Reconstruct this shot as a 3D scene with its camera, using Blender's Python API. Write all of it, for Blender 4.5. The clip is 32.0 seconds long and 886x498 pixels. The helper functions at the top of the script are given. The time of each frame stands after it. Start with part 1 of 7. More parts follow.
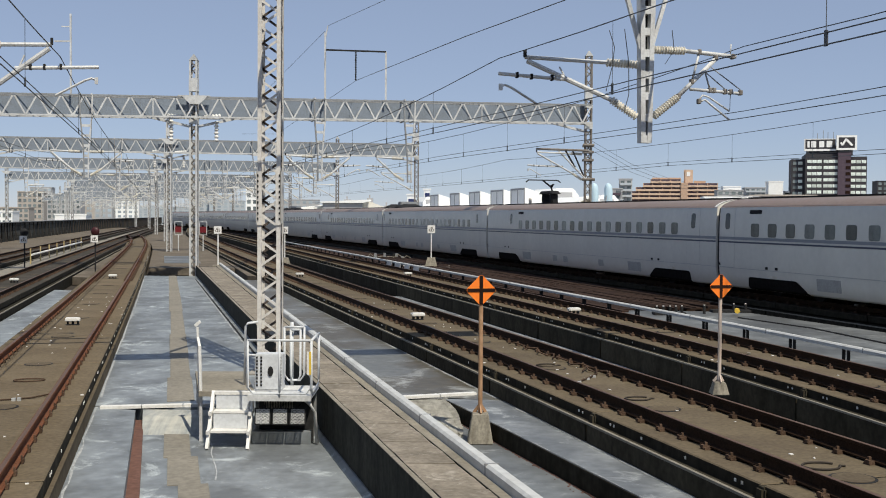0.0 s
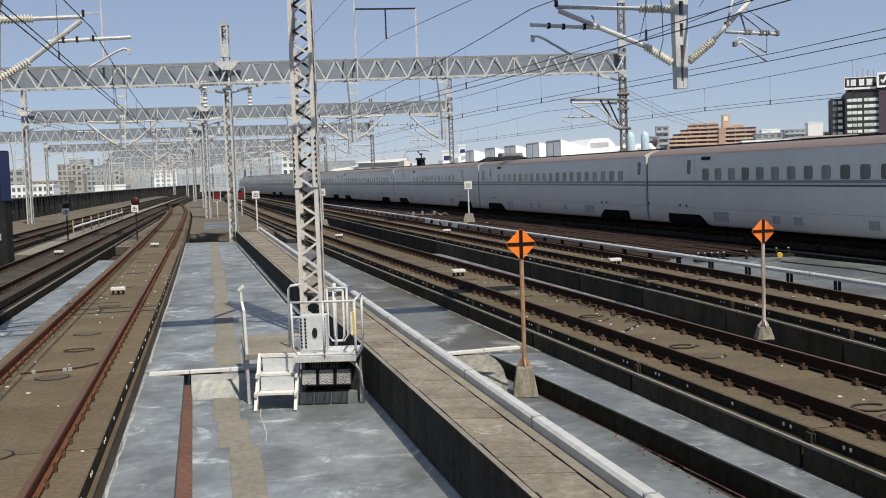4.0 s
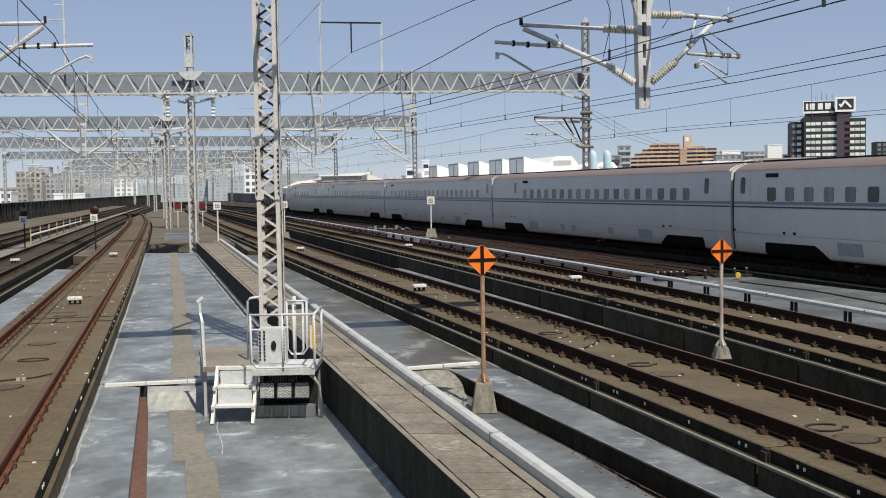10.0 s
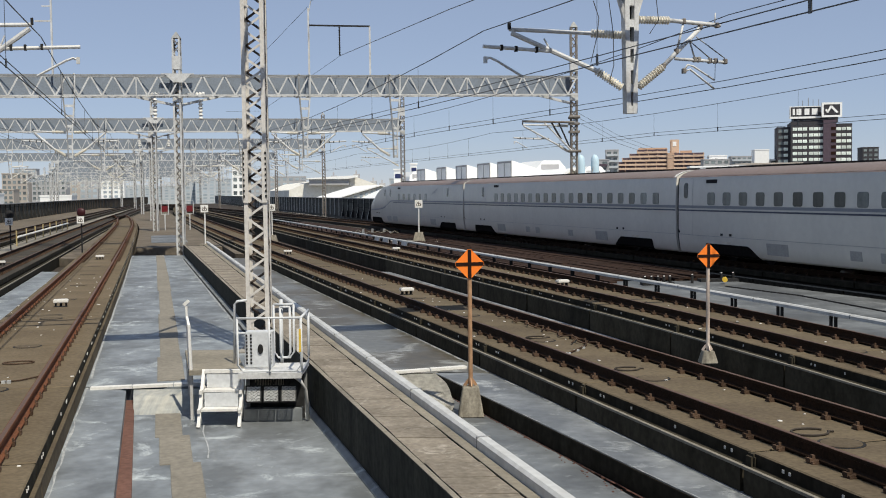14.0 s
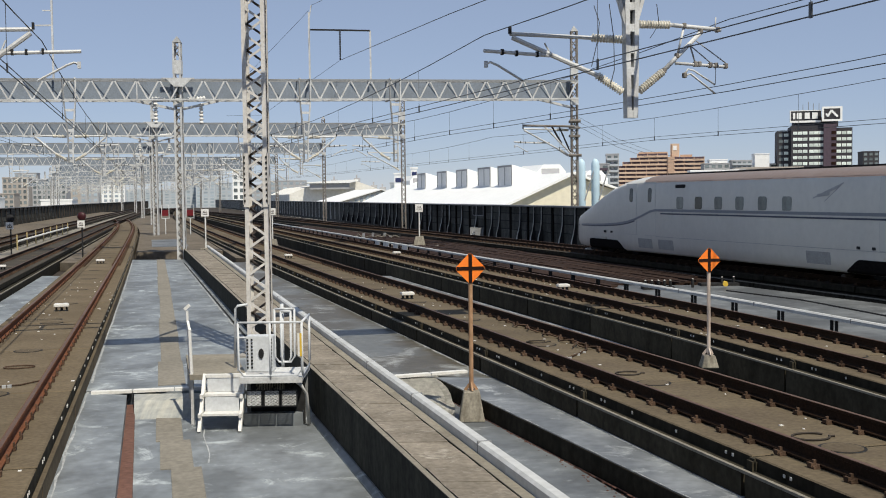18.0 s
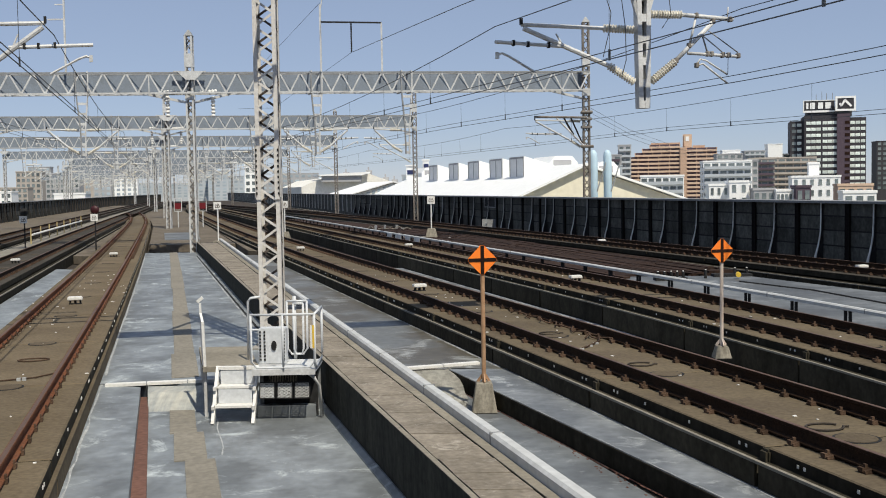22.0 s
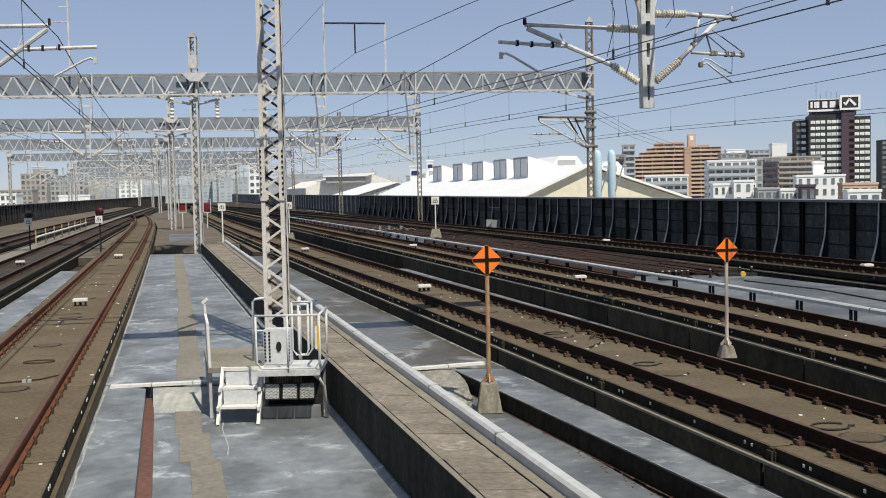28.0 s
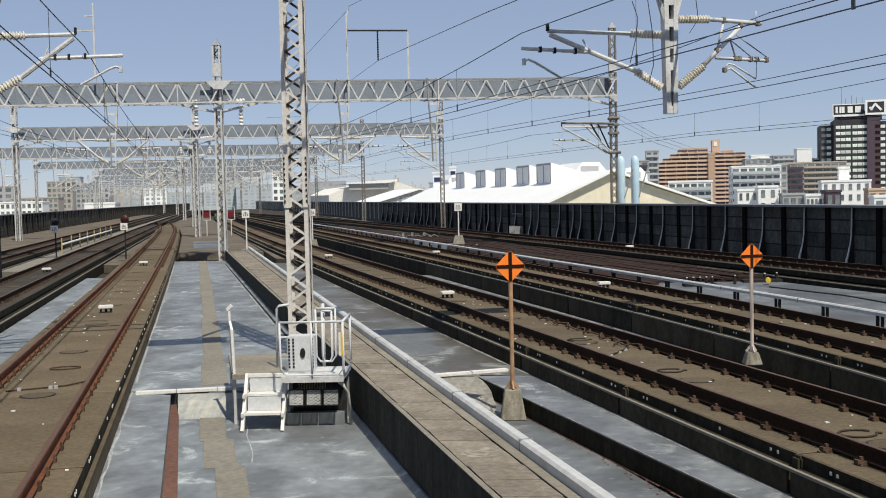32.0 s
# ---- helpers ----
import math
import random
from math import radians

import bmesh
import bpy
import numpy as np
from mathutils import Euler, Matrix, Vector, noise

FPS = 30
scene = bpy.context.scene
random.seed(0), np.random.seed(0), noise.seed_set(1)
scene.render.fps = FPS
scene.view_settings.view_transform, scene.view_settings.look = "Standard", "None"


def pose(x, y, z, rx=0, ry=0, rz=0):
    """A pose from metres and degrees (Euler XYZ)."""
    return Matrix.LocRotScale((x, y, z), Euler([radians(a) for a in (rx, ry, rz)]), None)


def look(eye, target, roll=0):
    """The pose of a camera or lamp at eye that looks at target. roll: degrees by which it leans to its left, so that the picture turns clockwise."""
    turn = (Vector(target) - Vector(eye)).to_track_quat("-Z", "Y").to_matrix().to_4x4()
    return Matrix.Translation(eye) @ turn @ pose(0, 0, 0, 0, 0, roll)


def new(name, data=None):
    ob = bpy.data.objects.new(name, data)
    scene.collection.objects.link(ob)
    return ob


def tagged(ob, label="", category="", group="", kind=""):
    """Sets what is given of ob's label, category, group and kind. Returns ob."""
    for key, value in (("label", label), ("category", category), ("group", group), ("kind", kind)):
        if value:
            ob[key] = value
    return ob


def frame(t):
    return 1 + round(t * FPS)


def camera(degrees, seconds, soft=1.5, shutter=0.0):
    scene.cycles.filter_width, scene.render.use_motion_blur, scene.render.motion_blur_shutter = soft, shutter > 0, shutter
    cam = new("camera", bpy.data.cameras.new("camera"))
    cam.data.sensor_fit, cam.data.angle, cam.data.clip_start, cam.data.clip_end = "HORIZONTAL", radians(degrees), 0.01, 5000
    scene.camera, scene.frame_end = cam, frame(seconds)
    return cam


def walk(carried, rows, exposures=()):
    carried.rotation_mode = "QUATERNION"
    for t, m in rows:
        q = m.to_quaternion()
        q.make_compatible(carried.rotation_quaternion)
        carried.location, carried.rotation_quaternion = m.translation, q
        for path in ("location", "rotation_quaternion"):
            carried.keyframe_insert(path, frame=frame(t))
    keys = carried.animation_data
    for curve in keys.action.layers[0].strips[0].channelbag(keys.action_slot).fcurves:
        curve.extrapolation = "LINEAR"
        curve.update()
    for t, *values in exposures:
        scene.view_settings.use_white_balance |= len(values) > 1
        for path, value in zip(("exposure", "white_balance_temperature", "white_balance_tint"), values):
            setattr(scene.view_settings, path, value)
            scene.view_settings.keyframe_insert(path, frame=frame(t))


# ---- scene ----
cam = camera(44.0, 32.0, soft=1.0)
# seconds, eye x y z, tilt, lean, turn
PATH = [
    (0, 0.008, -0.008, 2.751, 88.314, -0.378, -0.232), (0.5, 0.004, -0.008, 2.749, 88.063, -0.085, -0.035),
    (1, 0.004, -0.005, 2.745, 87.626, 0.818, 0.116), (1.5, -0.006, 0.003, 2.747, 87.459, 1.476, 0.995),
    (2, -0.000, 0.009, 2.738, 86.877, 1.752, 1.004), (2.5, -0.007, 0.008, 2.738, 86.042, 1.965, 1.384),
    (3, -0.002, 0.011, 2.733, 85.789, 2.267, 1.746), (3.5, -0.005, 0.005, 2.739, 85.855, 2.284, 1.757),
    (5.5, -0.002, 0.003, 2.759, 87.309, 0.095, 0.650), (6, 0.004, -0.003, 2.753, 87.655, 0.128, 0.222),
    (6.5, -0.001, -0.002, 2.749, 87.399, 0.259, 0.058), (7, 0.004, 0.001, 2.747, 87.291, 0.448, 0.184),
    (7.5, 0.006, 0.002, 2.746, 87.170, 0.223, 0.188), (8, 0.006, 0.006, 2.749, 86.921, 0.436, 0.028),
    (8.5, 0.004, 0.005, 2.740, 86.768, 0.763, -0.112), (9, -0.001, 0.002, 2.750, 87.008, 0.574, -0.172),
    (9.5, 0.002, 0.002, 2.749, 87.079, 0.812, -0.062), (10, 0.005, 0.002, 2.746, 86.799, 0.905, -0.277),
    (10.5, 0.007, 0.000, 2.747, 86.696, 0.695, -0.430), (11, 0.005, 0.003, 2.750, 86.820, 0.552, -0.496),
    (11.5, 0.008, 0.001, 2.752, 86.992, 0.744, -0.670), (12, 0.009, -0.001, 2.748, 87.118, 0.794, -0.909),
    (12.5, 0.003, -0.007, 2.748, 87.173, 0.858, -0.827), (13, 0.006, -0.001, 2.749, 87.040, 0.620, -0.938),
    (13.5, 0.006, -0.000, 2.748, 87.008, 0.557, -0.975), (14, 0.010, -0.001, 2.753, 86.970, 0.673, -0.907),
    (14.5, 0.008, -0.002, 2.751, 87.029, 0.782, -0.789), (16.5, 0.007, -0.006, 2.748, 87.106, 0.421, -0.907),
    (17, 0.005, -0.001, 2.754, 87.182, 0.515, -0.898), (17.5, 0.004, -0.004, 2.755, 87.243, 0.540, -0.888),
    (18, 0.004, -0.005, 2.759, 87.181, 0.676, -0.887), (18.5, 0.003, -0.005, 2.755, 87.164, 0.589, -0.966),
    (19, 0.007, -0.005, 2.748, 87.090, 0.558, -1.062), (19.5, 0.008, -0.001, 2.758, 87.021, 0.778, -0.838),
    (20, 0.004, -0.002, 2.752, 87.164, 0.795, -0.719), (20.5, 0.007, -0.002, 2.750, 87.197, 0.782, -0.709),
    (21, 0.005, -0.008, 2.755, 87.040, 0.765, -0.728), (21.5, 0.005, -0.004, 2.749, 86.863, 0.856, -0.520),
    (22, 0.007, 0.001, 2.752, 86.773, 0.948, -0.266), (22.5, 0.009, -0.002, 2.752, 86.788, 1.004, -0.082),
    (23, -0.003, 0.001, 2.751, 86.855, 0.902, 0.001), (23.5, 0.003, 0.000, 2.757, 86.994, 0.786, 0.031),
    (24, -0.002, 0.008, 2.754, 86.988, 0.671, 0.215), (24.5, -0.003, 0.001, 2.756, 86.995, 0.754, 0.361),
    (25, -0.002, 0.007, 2.757, 87.117, 0.696, 0.337), (25.5, 0.004, -0.003, 2.754, 87.146, 0.749, -0.093),
    (27.5, 0.006, -0.000, 2.748, 86.774, 1.299, 0.003), (28, 0.005, 0.002, 2.748, 86.807, 1.168, -0.051),
    (28.5, -0.001, 0.002, 2.751, 86.852, 1.061, -0.022), (29, -0.001, 0.003, 2.748, 86.823, 1.206, 0.220),
    (29.5, 0.003, -0.003, 2.746, 87.096, 1.365, 0.423), (30, 0.000, -0.003, 2.753, 87.215, 1.345, 0.587),
    (30.5, -0.003, -0.003, 2.751, 87.152, 1.208, 0.658), (31, -0.000, 0.001, 2.750, 87.149, 1.236, 0.761),
    (31.5, -0.002, 0.000, 2.750, 87.120, 1.353, 0.971), (32, -0.002, -0.001, 2.747, 87.177, 1.330, 1.139),
]
walk(cam, [(t, pose(x, y, z, a, b, c)) for t, x, y, z, a, b, c in PATH], [(0.0, 0.0), (32.0, 0.0)])

# ---- light ----
SUN_EL, SUN_BACK = radians(56.0), radians(26.0)      # height of the sun, and how far it stands right of straight behind
SUN_DIR = Vector((math.sin(SUN_BACK) * math.cos(SUN_EL), -math.cos(SUN_BACK) * math.cos(SUN_EL), math.sin(SUN_EL)))
world = bpy.data.worlds.new("sky")
scene.world = world
world.use_nodes = True
wn = world.node_tree.nodes
sky = wn.new("ShaderNodeTexSky")
sky.sky_type, sky.sun_disc = "NISHITA", False
sky.sun_elevation = SUN_EL
sky.sun_rotation = math.atan2(SUN_DIR.x, SUN_DIR.y)
sky.altitude = 3500
sky.air_density, sky.dust_density, sky.ozone_density = 1.2, 0.5, 2.8
wn["Background"].inputs["Strength"].default_value = 0.092
haze = wn.new("ShaderNodeHueSaturation")          # the day's thin haze: a paler, less green sky
haze.inputs["Saturation"].default_value = 0.86
cast = wn.new("ShaderNodeMix")
cast.data_type, cast.blend_type = "RGBA", "MULTIPLY"
cast.inputs["Factor"].default_value = 1.0
cast.inputs["B"].default_value = (1.02, 0.978, 1.035, 1)
world.node_tree.links.new(sky.outputs["Color"], haze.inputs["Color"])
world.node_tree.links.new(haze.outputs["Color"], cast.inputs["A"])
veil = wn.new("ShaderNodeMix")                    # a thin even veil over the whole sky
veil.data_type = "RGBA"
veil.inputs["Factor"].default_value = 0.55
veil.inputs["B"].default_value = (3.66, 4.58, 6.22, 1)
world.node_tree.links.new(cast.outputs["Result"], veil.inputs["A"])
world.node_tree.links.new(veil.outputs["Result"], wn["Background"].inputs["Color"])
sun_data = bpy.data.lights.new("sun", "SUN")
sun_data.energy, sun_data.angle, sun_data.color = 4.5, radians(0.5), (1.0, 0.935, 0.79)
sun = new("sun", sun_data)
sun.matrix_basis = look((0, 0, 60), tuple(Vector((0, 0, 60)) - SUN_DIR))


# ---- materials ----
def mat(name, color, rough=0.7, metal=0.0, spread=0.25, grain=8.0, stain=0.6, stain_size=0.6, bump=0.15,
        tint=None, vary=0.0, spec=None, streak=None, edge=(0.38, 0.68), scuff=None):
    """A surface with fine grain and broad stains. tint: the colour of the stains. streak: stretches the stains (x, y, z).
    edge: how sharply stains end. scuff: a colour worn through in ragged patches."""
    m = bpy.data.materials.new(name)
    m.use_nodes = True
    nt = m.node_tree
    n, l = nt.nodes, nt.links
    b = n["Principled BSDF"]
    b.inputs["Roughness"].default_value, b.inputs["Metallic"].default_value = rough, metal
    b.inputs["Specular IOR Level"].default_value = spec if spec is not None else 0.1 if rough >= 0.75 else 0.4
    co = n.new("ShaderNodeTexCoord")
    mp = n.new("ShaderNodeMapping")
    l.new(co.outputs["Object"], mp.inputs["Vector"])
    if streak:
        mp.inputs["Scale"].default_value = streak
    fine = n.new("ShaderNodeTexNoise")
    fine.inputs["Scale"].default_value, fine.inputs["Detail"].default_value = grain, 6
    l.new(co.outputs["Object"], fine.inputs["Vector"])
    broad = n.new("ShaderNodeTexNoise")
    broad.inputs["Scale"].default_value, broad.inputs["Detail"].default_value = stain_size, 4
    broad.inputs["Roughness"].default_value = 0.65
    l.new(mp.outputs["Vector"], broad.inputs["Vector"])
    ramp = n.new("ShaderNodeValToRGB")
    ramp.color_ramp.elements[0].position, ramp.color_ramp.elements[1].position = edge
    l.new(broad.outputs["Fac"], ramp.inputs["Fac"])
    amount = n.new("ShaderNodeMath")
    amount.operation = "MULTIPLY"
    amount.inputs[1].default_value = stain
    l.new(ramp.outputs["Color"], amount.inputs[0])
    mix = n.new("ShaderNodeMix")
    mix.data_type = "RGBA"
    mix.inputs["A"].default_value = (*color, 1)
    mix.inputs["B"].default_value = (*(tint or [c * 0.6 for c in color]), 1)
    l.new(amount.outputs[0], mix.inputs["Factor"])
    hs = n.new("ShaderNodeHueSaturation")
    if scuff:
        worn = n.new("ShaderNodeTexNoise")
        worn.inputs["Scale"].default_value, worn.inputs["Detail"].default_value, worn.inputs["Roughness"].default_value = stain_size * 1.7, 9, 0.74
        worn.inputs["Distortion"].default_value = 0.6
        l.new(co.outputs["Object"], worn.inputs["Vector"])
        wr = n.new("ShaderNodeValToRGB")
        wr.color_ramp.elements[0].position, wr.color_ramp.elements[1].position = 0.55, 0.68
        l.new(worn.outputs["Fac"], wr.inputs["Fac"])
        mix2 = n.new("ShaderNodeMix")
        mix2.data_type = "RGBA"
        mix2.inputs["B"].default_value = (*scuff, 1)
        l.new(mix.outputs["Result"], mix2.inputs["A"])
        l.new(wr.outputs["Color"], mix2.inputs["Factor"])
        mix = mix2
    l.new(mix.outputs["Result"], hs.inputs["Color"])
    span = n.new("ShaderNodeMapRange")
    span.inputs["From Min"].default_value, span.inputs["From Max"].default_value = 0.3, 0.7
    span.inputs["To Min"].default_value, span.inputs["To Max"].default_value = 1 - spread, 1 + spread
    l.new(fine.outputs["Fac"], span.inputs["Value"])
    val = span.outputs["Result"]
    if vary:
        info = n.new("ShaderNodeObjectInfo")
        r2 = n.new("ShaderNodeMapRange")
        r2.inputs["To Min"].default_value, r2.inputs["To Max"].default_value = 1 - vary, 1 + vary
        l.new(info.outputs["Random"], r2.inputs["Value"])
        mul = n.new("ShaderNodeMath")
        mul.operation = "MULTIPLY"
        l.new(val, mul.inputs[0])
        l.new(r2.outputs["Result"], mul.inputs[1])
        val = mul.outputs[0]
    l.new(val, hs.inputs["Value"])
    l.new(hs.outputs["Color"], b.inputs["Base Color"])
    if bump:
        bp = n.new("ShaderNodeBump")
        bp.inputs["Strength"].default_value, bp.inputs["Distance"].default_value = bump, 0.02
        l.new(fine.outputs["Fac"], bp.inputs["Height"])
        l.new(bp.outputs["Normal"], b.inputs["Normal"])
    return m


M = {}
M["coat"] = mat("grey_roof_coating", (0.132, 0.142, 0.148), 0.5, stain=0.9, stain_size=0.7, tint=(0.245, 0.268, 0.285), spread=0.14, grain=5, bump=0.2, streak=(1.2, 0.8, 1), edge=(0.40, 0.60), scuff=(0.48, 0.52, 0.53))
M["coatdark"] = mat("dirty_dark_roof_coating", (0.085, 0.09, 0.094), 0.55, stain=0.9, stain_size=0.5, tint=(0.17, 0.18, 0.185), spread=0.16, grain=5, bump=0.2, edge=(0.42, 0.62), scuff=(0.26, 0.27, 0.27))
M["coatmid"] = mat("grimy_roof_coating", (0.105, 0.113, 0.12), 0.5, stain=0.9, stain_size=0.7, tint=(0.185, 0.20, 0.21), spread=0.15, grain=5, bump=0.2, edge=(0.42, 0.62), scuff=(0.33, 0.345, 0.35))
M["coatwet"] = mat("brown_washed_roof_coating", (0.135, 0.138, 0.132), 0.42, stain=0.95, stain_size=0.42, tint=(0.088, 0.077, 0.056), spread=0.2, grain=5, bump=0.2, edge=(0.42, 0.53), scuff=(0.36, 0.37, 0.36))
M["troughwall"] = mat("dark_streaked_trough_wall", (0.026, 0.027, 0.022), 0.85, stain=0.7, stain_size=1.4, tint=(0.066, 0.062, 0.05), spread=0.3, grain=9, streak=(2, 2, 0.25))
M["lid"] = mat("patchy_concrete_lid", (0.255, 0.222, 0.18), 0.85, stain=0.85, stain_size=1.9, tint=(0.162, 0.14, 0.112), spread=0.2, grain=14, vary=0.09, scuff=(0.36, 0.325, 0.28))
M["bedside"] = mat("grimy_bed_concrete", (0.058, 0.051, 0.037), 0.9, stain=0.85, stain_size=1.3, tint=(0.024, 0.021, 0.014), spread=0.25, grain=10, vary=0.2, streak=(1.5, 1.5, 0.5))
M["ledge"] = mat("pale_blue_grey_coating", (0.135, 0.146, 0.158), 0.5, stain=0.9, stain_size=0.9, tint=(0.23, 0.245, 0.26), spread=0.16, grain=6, bump=0.2, edge=(0.42, 0.6), scuff=(0.40, 0.42, 0.43))
M["chute"] = mat("lime_washed_chute_concrete", (0.56, 0.54, 0.48), 0.75, stain=0.8, stain_size=2.2, tint=(0.33, 0.31, 0.27), spread=0.15, grain=9, streak=(3, 0.8, 1))
M["ramp"] = mat("lime_streaked_concrete", (0.24, 0.26, 0.265), 0.7, stain=0.8, stain_size=1.0, tint=(0.52, 0.50, 0.43), spread=0.12, streak=(5, 0.6, 0.6))
M["patch"] = mat("brown_grey_concrete", (0.24, 0.22, 0.185), 0.85, stain=0.4, spread=0.16, grain=12)
M["slab"] = mat("rust_dusted_slab_concrete", (0.136, 0.109, 0.073), 0.9, stain=0.75, stain_size=0.8, tint=(0.085, 0.066, 0.048), spread=0.18, grain=16, vary=0.1)
M["slabtan"] = mat("tan_rust_washed_slab_concrete", (0.148, 0.117, 0.078), 0.9, stain=0.75, stain_size=0.8, tint=(0.094, 0.071, 0.047), spread=0.18, grain=16, vary=0.1)
M["slabdark"] = mat("soot_grey_slab_concrete", (0.066, 0.058, 0.048), 0.9, stain=0.75, stain_size=0.8, tint=(0.036, 0.031, 0.026), spread=0.18, grain=16, vary=0.12)
M["ochre"] = mat("faded_ochre_paint", (0.46, 0.36, 0.17), 0.7, stain=0.5, stain_size=3, spread=0.12)
M["bed"] = mat("weathered_trackbed_concrete", (0.065, 0.055, 0.047), 0.9, stain=0.7, stain_size=1.1, tint=(0.03, 0.026, 0.023), spread=0.25, grain=9)
M["black"] = mat("near_black_concrete", (0.023, 0.020, 0.014), 0.9, stain=0.6, tint=(0.046, 0.042, 0.032), stain_size=1.6, spread=0.3, streak=(2, 2, 0.25))
M["trough"] = mat("pale_concrete_trough_lid", (0.265, 0.24, 0.195), 0.85, stain=0.7, tint=(0.15, 0.135, 0.108), spread=0.15, grain=14, vary=0.08)
M["conc"] = mat("plain_concrete", (0.36, 0.34, 0.31), 0.85, stain=0.6, tint=(0.2, 0.19, 0.17), stain_size=2.5, spread=0.15, grain=12)
M["baseconc"] = mat("stained_block_concrete", (0.30, 0.275, 0.225), 0.88, stain=0.8, tint=(0.13, 0.115, 0.09), stain_size=4, spread=0.2, grain=22, streak=(2.5, 2.5, 0.6))
M["rail"] = mat("rusty_rail_steel", (0.026, 0.016, 0.010), 0.8, 0.1, stain=0.6, tint=(0.05, 0.025, 0.014), stain_size=3, spread=0.3, grain=30)
M["railbrown"] = mat("orange_brown_rail_steel", (0.148, 0.062, 0.034), 0.8, 0.2, stain=0.6, tint=(0.215, 0.086, 0.043), stain_size=3, spread=0.3, grain=30)
M["railhead"] = mat("worn_rail_head", (0.13, 0.08, 0.055), 0.6, 0.25, stain=0.6, tint=(0.11, 0.058, 0.038), spread=0.2, grain=25)
M["rust"] = mat("rusty_fastener_steel", (0.105, 0.068, 0.048), 0.85, 0.2, stain=0.5, spread=0.3, grain=30, vary=0.3)
M["galv"] = mat("galvanised_steel", (0.62, 0.625, 0.62), 0.55, 0.05, stain=0.5, tint=(0.28, 0.27, 0.26), stain_size=2, spread=0.12, grain=20, vary=0.06)
M["mast"] = mat("cream_weathered_galvanising", (0.66, 0.635, 0.60), 0.6, stain=0.5, tint=(0.46, 0.43, 0.40), stain_size=2, spread=0.1, grain=15, vary=0.05)
M["galvdark"] = mat("dull_galvanised_steel", (0.30, 0.31, 0.32), 0.65, 0.25, stain=0.6, tint=(0.17, 0.165, 0.16), stain_size=1.2, spread=0.15, grain=14)
M["paint"] = mat("chalky_white_paint", (0.76, 0.75, 0.72), 0.55, stain=0.35, tint=(0.5, 0.47, 0.42), stain_size=3, spread=0.08, grain=20)
M["railwhite"] = mat("pale_blue_white_rail_paint", (0.60, 0.62, 0.64), 0.5, stain=0.4, tint=(0.42, 0.43, 0.44), stain_size=4, spread=0.08, grain=20)
M["pipe"] = mat("white_duct_cover", (0.54, 0.545, 0.535), 0.5, stain=0.55, tint=(0.38, 0.375, 0.355), stain_size=1.5, spread=0.08)
M["barrier"] = mat("dark_noise_barrier", (0.046, 0.047, 0.042), 0.75, stain=0.8, tint=(0.115, 0.116, 0.104), stain_size=1.3, spread=0.3, grain=7, streak=(1, 1, 0.5), vary=0.45, spec=0.15)
M["coping"] = mat("dull_grey_coping", (0.24, 0.245, 0.25), 0.65, stain=0.6, tint=(0.15, 0.15, 0.15), stain_size=0.8, spread=0.15, grain=10)
M["rib"] = mat("pale_barrier_post", (0.66, 0.66, 0.62), 0.7, stain=0.6, tint=(0.30, 0.29, 0.27), stain_size=2, spread=0.2)
M["timber"] = mat("rust_stained_boards", (0.042, 0.026, 0.020), 0.9, stain=0.7, tint=(0.022, 0.014, 0.011), stain_size=1.2, spread=0.25, grain=8, vary=0.3)
M["redoxide"] = mat("red_oxide_channel", (0.16, 0.086, 0.068), 0.85, stain=0.5, spread=0.2, grain=14)
M["orange"] = mat("orange_reflective_sheet", (1.0, 0.245, 0.03), 0.5, stain=0.3, tint=(0.9, 0.17, 0.015), stain_size=4, spread=0.06, bump=0)
M["blackpaint"] = mat("black_paint", (0.02, 0.010, 0.008), 0.8, stain=0.3, tint=(0.07, 0.03, 0.02), spread=0.2, bump=0)
M["post"] = mat("brown_signpost_paint", (0.38, 0.22, 0.12), 0.7, stain=0.6, tint=(0.42, 0.27, 0.17), stain_size=4, spread=0.2)
M["mastback"] = mat("shaded_brown_lacing", (0.085, 0.068, 0.06), 0.8, stain=0.5, tint=(0.16, 0.14, 0.125), stain_size=2, spread=0.2, grain=14)
M["postpale"] = mat("pale_signpost_paint", (0.58, 0.50, 0.44), 0.7, stain=0.6, tint=(0.36, 0.24, 0.17), stain_size=4, spread=0.15)
M["wire"] = mat("weathered_copper_wire", (0.10, 0.105, 0.11), 0.5, 0.5, stain=0.3, spread=0.1, bump=0)
M["insul"] = mat("cream_porcelain", (0.72, 0.69, 0.61), 0.25, stain=0.4, tint=(0.45, 0.39, 0.3), stain_size=5, spread=0.08, bump=0)
M["red"] = mat("dark_red_marker", (0.15, 0.009, 0.013), 0.6, stain=0.3, spread=0.1, bump=0)
M["maroon"] = mat("dark_maroon_lens", (0.045, 0.006, 0.008), 0.5, stain=0.3, spread=0.1, bump=0)
M["yellow"] = mat("yellow_paint", (0.75, 0.5, 0.06), 0.6, stain=0.4, spread=0.1)
M["pearl"] = mat("pearl_white_car_body", (0.69, 0.673, 0.617), 0.24, stain=0.55, tint=(0.585, 0.57, 0.53), stain_size=0.35, spread=0.03, grain=5, bump=0, spec=0.5, streak=(3, 1, 0.3))
M["roofpink"] = mat("dusty_copper_toned_roof", (0.20, 0.152, 0.132), 0.5, stain=0.5, tint=(0.21, 0.175, 0.16), stain_size=0.8, spread=0.1, bump=0)
M["blue"] = mat("dark_blue_stripe", (0.05, 0.058, 0.10), 0.4, stain=0.2, spread=0.05, bump=0)
